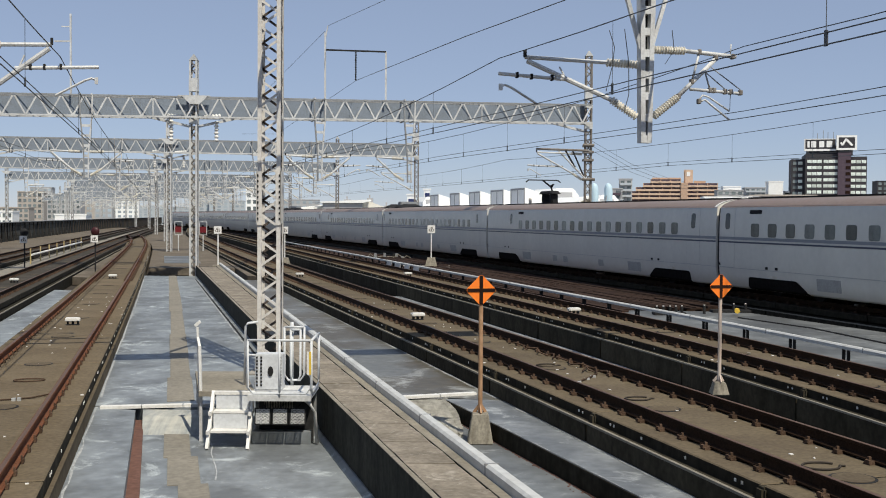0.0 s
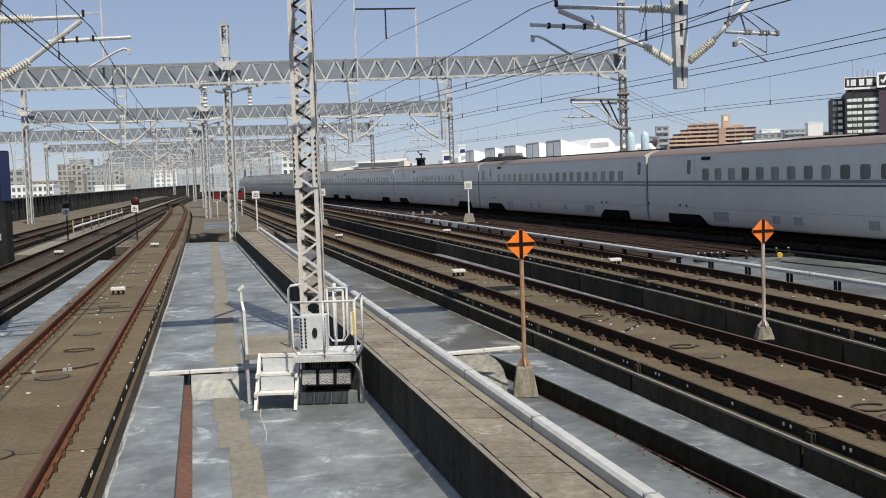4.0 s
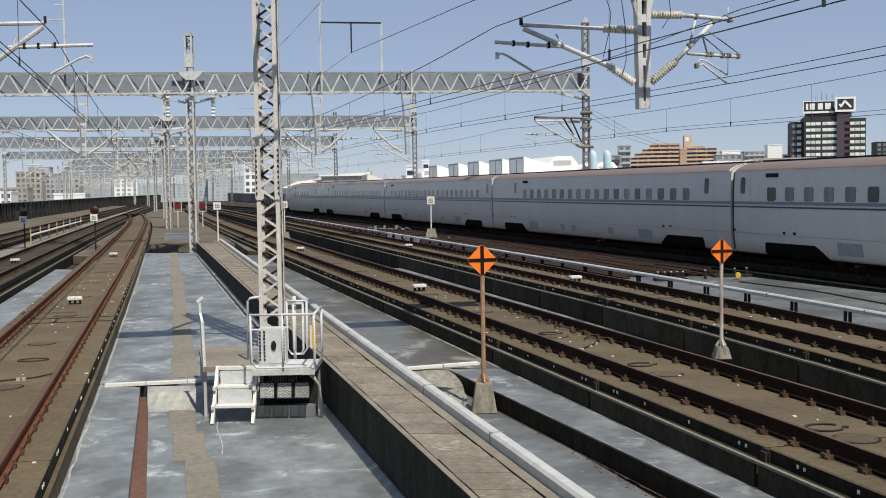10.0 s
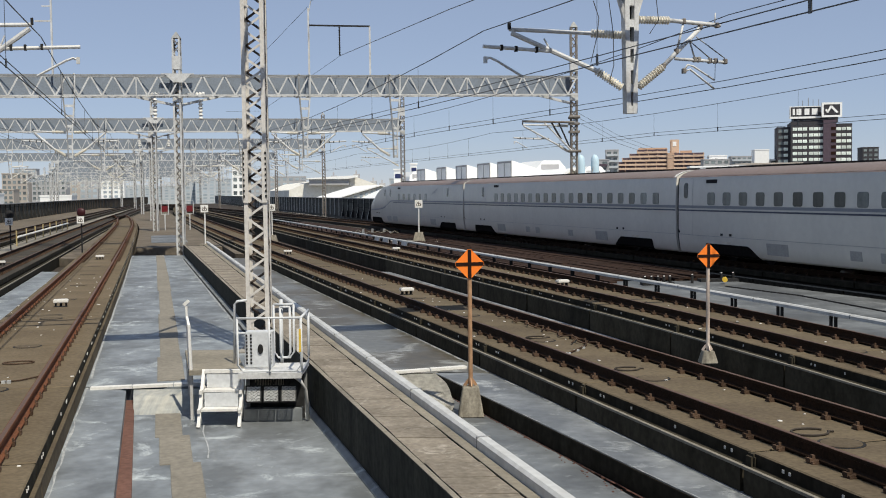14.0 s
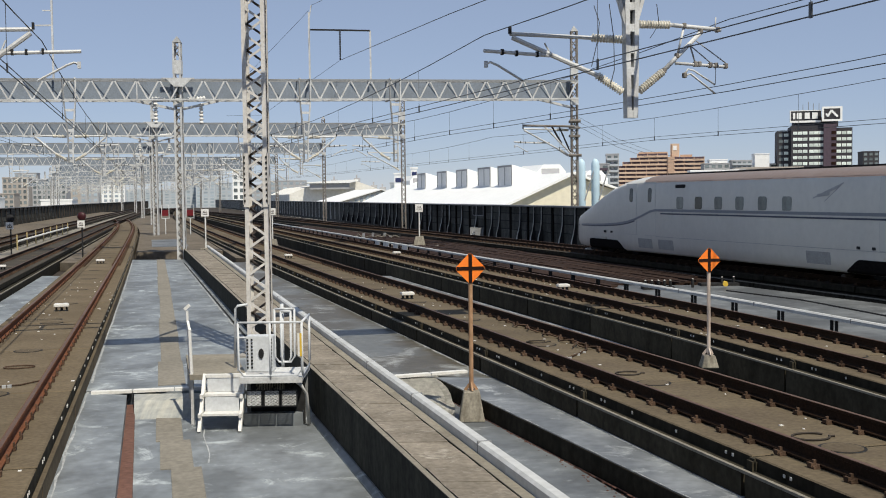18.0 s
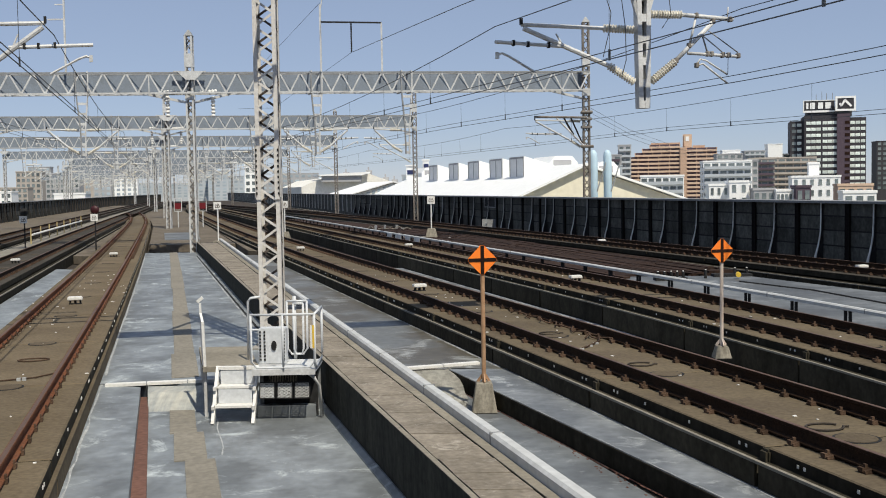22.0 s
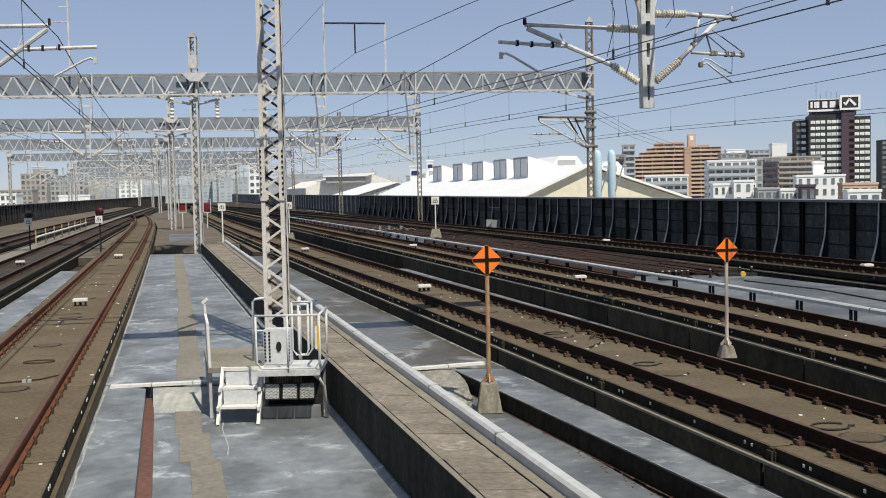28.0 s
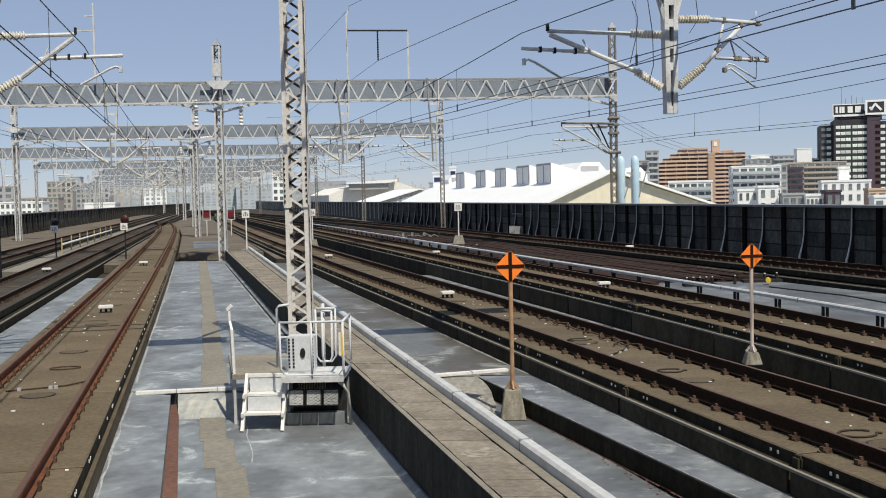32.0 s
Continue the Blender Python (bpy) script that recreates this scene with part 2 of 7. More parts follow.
M["copper"] = mat("copper_stripe", (0.72, 0.50, 0.40), 0.4, 0.1, stain=0.2, spread=0.05, bump=0)
M["glass"] = mat("tinted_train_glass", (0.075, 0.088, 0.086), 0.1, stain=0.6, tint=(0.21, 0.23, 0.225), stain_size=1.1, spread=0.1, bump=0, spec=0.3, vary=0.75)
M["doorglass"] = mat("dark_door_glass", (0.03, 0.033, 0.038), 0.12, stain=0.4, tint=(0.08, 0.085, 0.09), stain_size=2, spread=0.1, bump=0, spec=0.35)
M["under"] = mat("near_black_matt", (0.03, 0.03, 0.031), 0.8, stain=0.5, spread=0.3)
M["pit"] = mat("unlit_black_fill", (0.012, 0.011, 0.011), 0.95, stain=0.4, spread=0.3, spec=0.02)
M["seam"] = mat("dull_panel_seam", (0.42, 0.42, 0.42), 0.7, stain=0.2, spread=0.08, bump=0)
M["ventgrey"] = mat("dusty_vent_louvre", (0.36, 0.36, 0.35), 0.7, stain=0.5, tint=(0.26, 0.25, 0.24), stain_size=2, spread=0.15, grain=20)
M["stripegrey"] = mat("grey_blue_band", (0.235, 0.25, 0.285), 0.4, stain=0.2, spread=0.05, bump=0)
M["rubber"] = mat("black_gangway_rubber", (0.035, 0.035, 0.037), 0.7, stain=0.3, spread=0.2)
M["ground"] = mat("distant_town_ground", (0.30, 0.29, 0.27), 0.9, stain=0.8, tint=(0.16, 0.18, 0.13), stain_size=0.02, spread=0.3, grain=0.2)
M["whiteroof"] = mat("white_painted_metal_roof", (0.9, 0.9, 0.88), 0.5, stain=0.15, tint=(0.66, 0.66, 0.64), stain_size=0.15, spread=0.04, grain=2)
M["cream"] = mat("cream_cladding", (0.78, 0.72, 0.58), 0.8, stain=0.4, tint=(0.66, 0.62, 0.46), stain_size=0.2, spread=0.06, grain=1.5)
M["brick"] = mat("terracotta_tile_facade", (0.52, 0.36, 0.265), 0.8, stain=0.4, tint=(0.42, 0.29, 0.21), stain_size=0.1, spread=0.12, grain=1.2)
M["brickpale"] = mat("tan_balcony_parapet", (0.62, 0.455, 0.34), 0.8, stain=0.4, tint=(0.51, 0.365, 0.275), stain_size=0.2, spread=0.1, grain=1.0)
M["dark"] = mat("dark_slate_facade", (0.036, 0.034, 0.041), 0.7, stain=0.4, tint=(0.055, 0.05, 0.055), stain_size=0.1, spread=0.1, grain=1)
M["plum"] = mat("plum_brown_facade", (0.10, 0.075, 0.095), 0.75, stain=0.3, spread=0.1, grain=1)
M["win"] = mat("window_glass_grey", (0.10, 0.12, 0.13), 0.15, stain=0.5, tint=(0.3, 0.34, 0.33), stain_size=0.25, spread=0.1, bump=0, spec=0.7, vary=0.5)
M["winlit"] = mat("sunlit_window_blinds", (0.80, 0.85, 0.80), 0.35, stain=0.6, tint=(0.38, 0.45, 0.42), stain_size=0.3, spread=0.1, bump=0, vary=0.25)
M["oldwhite"] = mat("yellowed_white_cladding", (0.82, 0.80, 0.74), 0.8, stain=0.5, tint=(0.64, 0.60, 0.52), stain_size=0.3, spread=0.08, grain=1.5)
M["bldgwhite"] = mat("white_render", (0.86, 0.86, 0.85), 0.8, stain=0.35, tint=(0.70, 0.70, 0.69), stain_size=0.1, spread=0.05, grain=1)
M["bldggrey"] = mat("grey_concrete_facade", (0.40, 0.40, 0.41), 0.85, stain=0.4, tint=(0.29, 0.29, 0.30), stain_size=0.12, spread=0.08, grain=1)
M["bldgtan"] = mat("tan_concrete_facade", (0.42, 0.38, 0.34), 0.85, stain=0.4, tint=(0.32, 0.28, 0.25), stain_size=0.12, spread=0.08, grain=1)
M["skyblue"] = mat("pale_blue_painted_duct", (0.52, 0.68, 0.78), 0.5, stain=0.3, stain_size=0.5, spread=0.05)
M["sealant"] = mat("grey_white_sealant", (0.44, 0.45, 0.45), 0.7, stain=0.7, tint=(0.25, 0.26, 0.27), stain_size=3, spread=0.2)
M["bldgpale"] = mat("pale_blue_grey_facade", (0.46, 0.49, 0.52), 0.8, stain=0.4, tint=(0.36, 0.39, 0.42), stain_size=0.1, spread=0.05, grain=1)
M["mastbrown"] = mat("brown_weathered_steel", (0.17, 0.145, 0.125), 0.75, 0.1, stain=0.6, tint=(0.34, 0.33, 0.31), stain_size=1.5, spread=0.2, grain=14)
M["farbrown"] = mat("rust_brown_ground_concrete", (0.165, 0.14, 0.11), 0.9, stain=0.7, tint=(0.085, 0.07, 0.055), stain_size=0.5, spread=0.25, grain=4)
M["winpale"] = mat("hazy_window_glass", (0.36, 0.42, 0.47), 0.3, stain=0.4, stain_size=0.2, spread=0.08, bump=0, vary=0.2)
M["websheet"] = mat("blue_grey_galvanised_sheet", (0.220, 0.256, 0.306), 0.6, 0.1, stain=0.5, tint=(0.17, 0.19, 0.21), stain_size=1.2, spread=0.12, grain=14)
M["navy"] = mat("navy_panel", (0.02, 0.03, 0.10), 0.5, stain=0.2, spread=0.1)


# ---- building helpers ----
def link(name, bm, material, parent=None, label="", smooth=False):
    me = bpy.data.meshes.new(name)
    bm.to_mesh(me)
    bm.free()
    me.materials.append(material)
    if smooth:
        for p in me.polygons:
            p.use_smooth = True
    return mesh_part(name, me, parent, None, label)


def mesh_part(name, me, parent=None, m=None, label=""):
    ob = new(name, me)
    ob.parent = parent
    if m is not None:
        ob.matrix_basis = m
    return tagged(ob, label)


def thing(name, label, category, m=None, group="", kind=""):
    ob = new(name)
    ob.empty_display_size = 0.2
    if m is not None:
        ob.matrix_basis = m
    return tagged(ob, label, category, group, kind)


def box(bm, x0, x1, y0, y1, z0, z1, m=None):
    v = [bm.verts.new((x, y, z)) for z in (z0, z1) for y in (y0, y1) for x in (x0, x1)]
    if m is not None:
        for p in v:
            p.co = m @ p.co
    for f in ((0, 2, 3, 1), (4, 5, 7, 6), (0, 1, 5, 4), (2, 6, 7, 3), (0, 4, 6, 2), (1, 3, 7, 5)):
        bm.faces.new([v[i] for i in f])
    return v


def boxes(*args):
    bm = bmesh.new()
    for a in args:
        box(bm, *a)
    return bm


def bar(bm, a, b, w, h=None, up=(0, 0, 1)):
    """A square bar from a to b."""
    a, b = Vector(a), Vector(b)
    h = w if h is None else h
    d = (b - a).normalized()
    u = Vector(up)
    if abs(d.dot(u)) > 0.95:
        u = Vector((0, 1, 0))
    r = d.cross(u).normalized()
    u = r.cross(d)
    v = [bm.verts.new(p + r * sx * w / 2 + u * sz * h / 2) for p in (a, b) for sx, sz in ((-1, -1), (1, -1), (1, 1), (-1, 1))]
    for f in ((3, 2, 1, 0), (4, 5, 6, 7), (0, 1, 5, 4), (1, 2, 6, 5), (2, 3, 7, 6), (3, 0, 4, 7)):
        bm.faces.new([v[i] for i in f])


def tube(bm, pts, radius, seg=6, radii=None):
    """A round tube through points."""
    pts = [Vector(p) for p in pts]
    rings = []
    for i, p in enumerate(pts):
        d = (pts[min(i + 1, len(pts) - 1)] - pts[max(i - 1, 0)]).normalized()
        u = Vector((0, 0, 1)) if abs(d.z) < 0.9 else Vector((0, 1, 0))
        r = d.cross(u).normalized()
        u = r.cross(d)
        rad = radii[i] if radii else radius
        rings.append([bm.verts.new(p + rad * (math.cos(k * math.tau / seg) * r + math.sin(k * math.tau / seg) * u)) for k in range(seg)])
    for a, b in zip(rings, rings[1:]):
        for k in range(seg):
            bm.faces.new((a[k], a[(k + 1) % seg], b[(k + 1) % seg], b[k]))
    bm.faces.new(rings[0][::-1])
    bm.faces.new(rings[-1])


class Line:
    """A way over the ground, x = a + b (y - y0) + c (y - y0)^2, with places beside it; before the place yk it eases aside by k (yk - y)^2,
    and past ym it turns off by m (y - ym)^2."""

    def __init__(self, y0, a, b, c=0.0, yk=0.0, k=0.0, ym=0.0, m=0.0):
        self.y0, self.a, self.b, self.c, self.yk, self.k, self.ym, self.m = y0, a, b, c, yk, k, ym, m

    def x(self, y):
        t, e = y - self.y0, max(0.0, self.yk - max(y, 5.0))
        return self.a + self.b * t + self.c * t * t - self.k * e * e - self.m * max(0.0, y - self.ym) ** 2

    def local(self, y):
        s = self.b + 2 * self.c * (y - self.y0) + (2 * self.k * max(0.0, self.yk - y) if y > 5.0 else 0.0) - 2 * self.m * max(0.0, y - self.ym)
        d = Vector((s, 1, 0)).normalized()
        return Vector((self.x(y), y, 0)), d, Vector((d.y, -d.x, 0))

    def at(self, y, off=0.0, z=0.0):
        p, d, n = self.local(y)
        return p + n * off + Vector((0, 0, z))

    def place(self, y, off=0.0, z=0.0):
        p, d, n = self.local(y)
        return Matrix.Translation(p + n * off + Vector((0, 0, z))) @ Matrix.Rotation(math.atan2(-d.x, d.y), 4, "Z")

    def steps(self, y0, y1, step):
        """y values a given length apart along the way."""
        out, y = [], y0
        while y < y1:
            out.append(y)
            y += step * self.local(y)[1].y
        return out


def sweep(bm, line, ys, profile, closed=True):
    rings = [[bm.verts.new(line.at(y, o, z)) for o, z in profile] for y in ys]
    n = len(profile)
    for a, b in zip(rings, rings[1:]):
        for k in range(n if closed else n - 1):
            bm.faces.new((a[k], b[k], b[(k + 1) % n], a[(k + 1) % n]))
    if closed:
        bm.faces.new(rings[0])
        bm.faces.new(rings[-1][::-1])


def span(y0, y1, n):
    return [y0 + (y1 - y0) * i / n for i in range(n + 1)]


# ---- the plan ----
T1 = Line(10.75, -5.224, -0.24265, -0.00007, ym=95, m=0.0004)
T0 = Line(37.24, -15.87, -0.235, 0.00004)
TS = Line(37.24, -20.47, -0.235, 0.00005)
R1 = Line(17.7, 3.35, -0.29, 0.00015, 30, 0.00045)
R2 = Line(21.8, 7.33, -0.273, 0.0, 32, 0.00255)
R3 = Line(35.0, 13.95, -0.28, -0.0002)
WALL_R = Line(41.0, 15.95, -0.247, -0.00002)
WALL_L = Line(37.24, -28.9, -0.235, 0.00009)
PIPE = Line(9.38, 1.22, -0.258)
TROUGH = Line(9.97, 0.25, -0.268)
FLOOR, LEDGE = -0.85, -0.65

# ground of the town and the viaduct's deck
bm = bmesh.new()
box(bm, -2500, 2500, -600, 4200, -9.4, -9.0)
tagged(link("ground", bm, M["ground"]), "pale built-up town ground below the viaduct", "ground", kind="structure")
bm = bmesh.new()
ys = span(-14, 420, 62)
rings = []
for y in ys:
    a, b = WALL_L.at(y, -0.3), WALL_R.at(y, 0.4)
    rings.append([bm.verts.new((p.x, p.y, z)) for p, z in ((a, -1.6), (a, FLOOR - 0.13), (b, FLOOR - 0.13), (b, -1.6))])
for a, b in zip(rings, rings[1:]):
    for k in range(4):
        bm.faces.new((a[k], b[k], b[(k + 1) % 4], a[(k + 1) % 4]))
bm.faces.new(rings[0])
bm.faces.new(rings[-1][::-1])
deck = tagged(link("viaduct_deck", bm, M["bed"]), "weathered concrete viaduct deck under the tracks", "deck", kind="structure")
bm = bmesh.new()
for y in range(-10, 420, 25):
    for f in (0.15, 0.5, 0.85):
        a, b = WALL_L.at(y), WALL_R.at(y)
        p = a.lerp(b, f)
        box(bm, p.x - 0.9, p.x + 0.9, p.y - 0.9, p.y + 0.9, -9.0, -1.55)
tagged(link("viaduct_piers", bm, M["conc"]), "concrete piers carrying the viaduct deck", "pier", kind="structure")


def strip(name, left, right, ys, z, label, material, kind="structure", z0=None):
    """A flat strip of floor between two ways; left and right are (line, offset)."""
    bm = bmesh.new()
    lo = z - 0.12 if z0 is None else z0
    rings = []
    for y in ys:
        a, b = left[0].at(y, left[1]), right[0].at(y, right[1])
        rings.append([bm.verts.new((p.x, p.y, h)) for p, h in ((a, lo), (a, z), (b, z), (b, lo))])
    for a, b in zip(rings, rings[1:]):
        for k in range(4):
            bm.faces.new((a[k], b[k], b[(k + 1) % 4], a[(k + 1) % 4]))
    bm.faces.new(rings[0])
    bm.faces.new(rings[-1][::-1])
    return tagged(link(name, bm, material), label, "floor", kind=kind)


NEAR = -0.88      # level of the sunken near floor
GROOVE_L, GROOVE_R = Line(12.14, -3.52, -0.251), Line(12.95, -3.551, -0.2585)
strip("floor_edge", (T1, 1.20), (GROOVE_L, 0.0), span(-6, 19.0, 12), LEDGE, "grey coated concrete edge strip along the track", M["coat"], z0=-0.95)
strip("floor_middle", (GROOVE_R, 0.0), (TROUGH, 0.0), span(-6, 18.45, 12), NEAR, "grey waterproof-coated floor with pale stains", M["coat"])
strip("floor_middle_far", (T1, 1.20), (TROUGH, 0.0), span(19.15, 61, 22), LEDGE, "grey waterproof-coated floor with pale stains", M["coat"], z0=-0.95)
strip("drain_groove", (GROOVE_L, -0.01), (GROOVE_R, 0.01), span(-6, 19.0, 12), NEAR + 0.06, "narrow red oxide drainage groove in the floor", M["redoxide"])
bm = bmesh.new()
ramp = [(GROOVE_R.at(18.0), NEAR), (TROUGH.at(18.0), NEAR), (TROUGH.at(18.6), LEDGE - 0.02), (GROOVE_R.at(18.6), LEDGE - 0.02), (GROOVE_R.at(19.2), LEDGE - 0.02), (TROUGH.at(19.2), LEDGE - 0.02)]
v = [bm.verts.new((p.x, p.y, z)) for p, z in ramp]
low = [bm.verts.new((p.x, p.y, NEAR - 0.1)) for p, z in ramp]
bm.faces.new((v[0], v[1], v[2], v[3]))
bm.faces.new((v[3], v[2], v[5], v[4]))
bm.faces.new((v[0], v[3], low[3], low[0]))
bm.faces.new((v[1], low[1], low[2], v[2]))
tagged(link("floor_ramp", bm, M["ramp"]), "short sloping concrete upstand with pale runs", "floor", kind="structure")
strip("floor_left", (T0, 1.42), (T1, -1.32), span(-6, 49, 24), LEDGE, "grey coated concrete strip between two tracks", M["coat"])
strip("floor_channel", (PIPE, 0.1), (R1, -2.08), span(-4, 21.0, 12), FLOOR - 0.09, "grimy grey drainage floor beside the cable trough", M["coatmid"])
strip("floor_channel_far", (PIPE, 0.1), (R1, -1.27), span(20.6, 58, 14), LEDGE, "brown-washed grey floor between trough and track", M["coatwet"])
LEDGE_L = Line(18.19, 0.87, -0.328)
strip("floor_ledge", (LEDGE_L, 0.0), (R1, -1.27), span(-4, 20.55, 12), LEDGE, "raised pale grey coated ledge along the trackbed", M["ledge"], z0=-0.96)
strip("floor_between_tracks", (R1, 1.27), (R2, -1.32), span(6, 50, 16), -0.88, "pale grey coated floor between two trackbeds", M["ledge"], z0=-0.97)
strip("floor_right", (R2, 1.5), (Line(37.6, 10.45, -0.34), 0.0), span(6, 37.6, 16), -0.45, "dirty grey coated concrete floor beside the far track", M["coatdark"], z0=-0.9)


# unseen roof and walls added behind the viewpoint to hold back sky light
tagged(link("roof_sky_block", boxes((-150, 150, -430, -2.6, 7.6, 8.2)), M["conc"]), "unseen broad slab added behind the viewpoint to block sky light", "roof", kind="structure")
tagged(link("wall_sky_block", boxes((-150.6, -150, -430, -2.6, -9, 8.2), (150, 150.6, -430, -2.6, -9, 8.2)), M["conc"]), "unseen plain side walls added under the sky-blocking slab", "wall", kind="structure")


# ---- tracks ----
def rail_profile(off):
    return [(off - 0.065, -0.174), (off - 0.065, -0.155), (off - 0.012, -0.135), (off - 0.012, -0.045), (off - 0.034, -0.035),
            (off - 0.034, 0.0), (off + 0.034, 0.0), (off + 0.034, -0.035), (off + 0.012, -0.045), (off + 0.012, -0.135),
            (off + 0.065, -0.155), (off + 0.065, -0.174)]


def fastener_mesh(wide=1.0):
    """A base plate, and on each side of the rail a sloping leaf spring under a bolt with a nut."""
    bm = bmesh.new()
    box(bm, -0.15, 0.15, -0.06, 0.06, -0.198, -0.183)
    for s in (-1, 1):
        v = box(bm, s * 0.108 - 0.038, s * 0.108 + 0.038, -0.05, 0.05, -0.183, -0.15)
        for p in v[4:]:
            p.co.z -= 0.02 * (s * p.co.x - 0.07) / 0.076
        box(bm, s * 0.108 - 0.017, s * 0.108 + 0.017, -0.017, 0.017, -0.16, -0.105)
        box(bm, s * 0.142 - 0.016, s * 0.142 + 0.016, -0.06, 0.02, -0.183, -0.14)
    for v in bm.verts:
        v.co.x *= wide
    me = bpy.data.meshes.new("fastener")
    bm.to_mesh(me)
    bm.free()
    me.materials.append(M["rust"])
    return me


FASTENER = fastener_mesh()
FASTENER_SMALL = fastener_mesh(0.62)


def slab_mesh(half, length, topping):
    bm = bmesh.new()
    v = box(bm, -half, half, -length / 2, length / 2, -0.39, -0.2)
    bmesh.ops.bevel(bm, geom=[e for e in bm.edges if all(x.co.z > -0.3 for x in e.verts)], offset=0.015, segments=1, affect="EDGES")
    me = bpy.data.meshes.new("slab")
    bm.to_mesh(me)
    bm.free()
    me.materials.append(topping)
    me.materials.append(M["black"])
    # sides are near black by facing: shade and soot put into one colour
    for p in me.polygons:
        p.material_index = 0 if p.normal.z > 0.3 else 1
    return me


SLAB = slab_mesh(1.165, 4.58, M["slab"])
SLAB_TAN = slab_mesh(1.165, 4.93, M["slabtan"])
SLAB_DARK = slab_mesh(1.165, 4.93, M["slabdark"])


def disc_mesh(name, radius, z0, z1, material):
    bm = bmesh.new()
    bmesh.ops.create_cone(bm, cap_ends=True, segments=28, radius1=radius, radius2=radius, depth=z1 - z0, matrix=Matrix.Translation((0, 0, (z0 + z1) / 2)))
    me = bpy.data.meshes.new(name)
    bm.to_mesh(me)
    bm.free()
    me.materials.append(material)
    return me


bm = boxes((1.02, 1.215, -0.085, 0.085, -0.40, -0.22))
bmesh.ops.bevel(bm, geom=list(bm.edges), offset=0.03, segments=2, affect="EDGES")
BOSS = bpy.data.meshes.new("joint_boss")
bm.to_mesh(BOSS)
bm.free()
BOSS.materials.append(M["bedside"])
STOPPER = disc_mesh("stopper", 0.235, -0.42, -0.190, M["slab"])
STOPPER_GAP = disc_mesh("stopper_gap", 0.27, -0.42, -0.195, M["under"])


def track(name, line, y0, y1, phase, label, near=(8, 48), far_end=300, bed=1.36, bed_top=-0.44, bed_low=-0.95, parts=True, side="bedside", steel="rail", pitch=5.0):
    top = thing(name, label, "railway track", kind="structure")
    bm = bmesh.new()
    starts = [y for y in line.steps(phase - 25, far_end, pitch) if y >= y0]
    cut = min([y for y in starts if y >= 75])
    sweep(bm, line, span(cut, far_end, 60), [(-bed, bed_low), (-bed, bed_top), (-1.1, bed_top + 0.02), (1.1, bed_top + 0.02), (bed, bed_top), (bed, bed_low)])
    link("far_trackbed", bm, M[side], top, "grimy raised concrete trackbed")
    bm = bmesh.new()
    sweep(bm, line, span(y0, cut, 40), [(-bed + 0.07, bed_low), (-bed + 0.07, bed_top - 0.03), (bed - 0.07, bed_top - 0.03), (bed - 0.07, bed_low)])
    link("bed_core", bm, M["black"], top, "near-black core between the bed blocks")
    block = bpy.data.meshes.new("bed_block")
    bm = boxes((-bed, bed, -pitch / 2 + 0.04, pitch / 2 - 0.04, bed_low, bed_top))
    bmesh.ops.bevel(bm, geom=[e for e in bm.edges if all(v.co.z > -0.6 for v in e.verts)], offset=0.02, segments=1, affect="EDGES")
    bm.to_mesh(block)
    bm.free()
    block.materials.append(M[side])
    for y in starts:
        if y < cut - 1:
            mesh_part("bed_block", block, top, line.place(y + pitch / 2 * line.local(y)[1].y))
    for s in (-1, 1):
        bm = bmesh.new()
        a, c = sorted((s * (bed + 0.004), s * (bed - 0.045)))
        sweep(bm, line, span(y0, far_end, 70), [(a, bed_top - 0.02), (a, bed_top + 0.012), (c, bed_top + 0.012), (c, bed_top - 0.02)])
        link("bed_edge", bm, M["slab" if side == "slab" else "patch"], top, "pale worn edge of the trackbed")
    for s in (-0.75, 0.75):
        bm = bmesh.new()
        sweep(bm, line, span(y0, far_end, 80), rail_profile(s))
        r = link("rail", bm, M[steel], top)
        bm = bmesh.new()
        sweep(bm, line, span(y0, far_end, 80), [(s - 0.027, 0.0), (s - 0.027, 0.003), (s + 0.027, 0.003), (s + 0.027, 0.0)])
        link("running_surface", bm, M["railhead"], r, "worn brown rail head")
    # slabs one by one near the camera, the rest in one
    rest = bmesh.new()
    plugs = bmesh.new()
    for y in line.steps(phase - 25, far_end, pitch):
        ym = y + pitch / 2 * line.local(y)[1].y
        if y < y0:
            continue
        if y < 75:
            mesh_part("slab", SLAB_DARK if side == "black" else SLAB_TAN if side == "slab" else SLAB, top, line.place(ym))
            o = mesh_part("stopper", STOPPER, top, line.place(y), "round concrete stopper between slabs")
            mesh_part("stopper_gap", STOPPER_GAP, o)
            for s in (-1, 1) if side == "bedside" else ():
                mesh_part("joint_boss", BOSS, top, line.place(y) @ Matrix.Diagonal((s, 1, 1, 1)), "beige concrete boss between two slabs")
            for s in (-1.168, 1.168) if side != "black" else ():
                for k in (-1.9, -1.75, -0.55, 0.7, 1.6, 1.72):
                    box(plugs, s - 0.006, s + 0.006, k - 0.018, k + 0.018, -0.30, -0.262, line.place(ym))
        else:
            box(rest, -1.165, 1.165, -pitch / 2 + 0.035, pitch / 2 - 0.035, -0.39, -0.2, line.place(ym))
    tagged(link("far_slabs", rest, M["slabdark" if side == "black" else "slab"], top), kind="stuff")
    tagged(link("white_plugs", plugs, M["paint"], top, "small white plugs in the slab sides"), kind="stuff")
    rest = bmesh.new()
    src = FASTENER_SMALL if side == "slab" else FASTENER
    n = 0
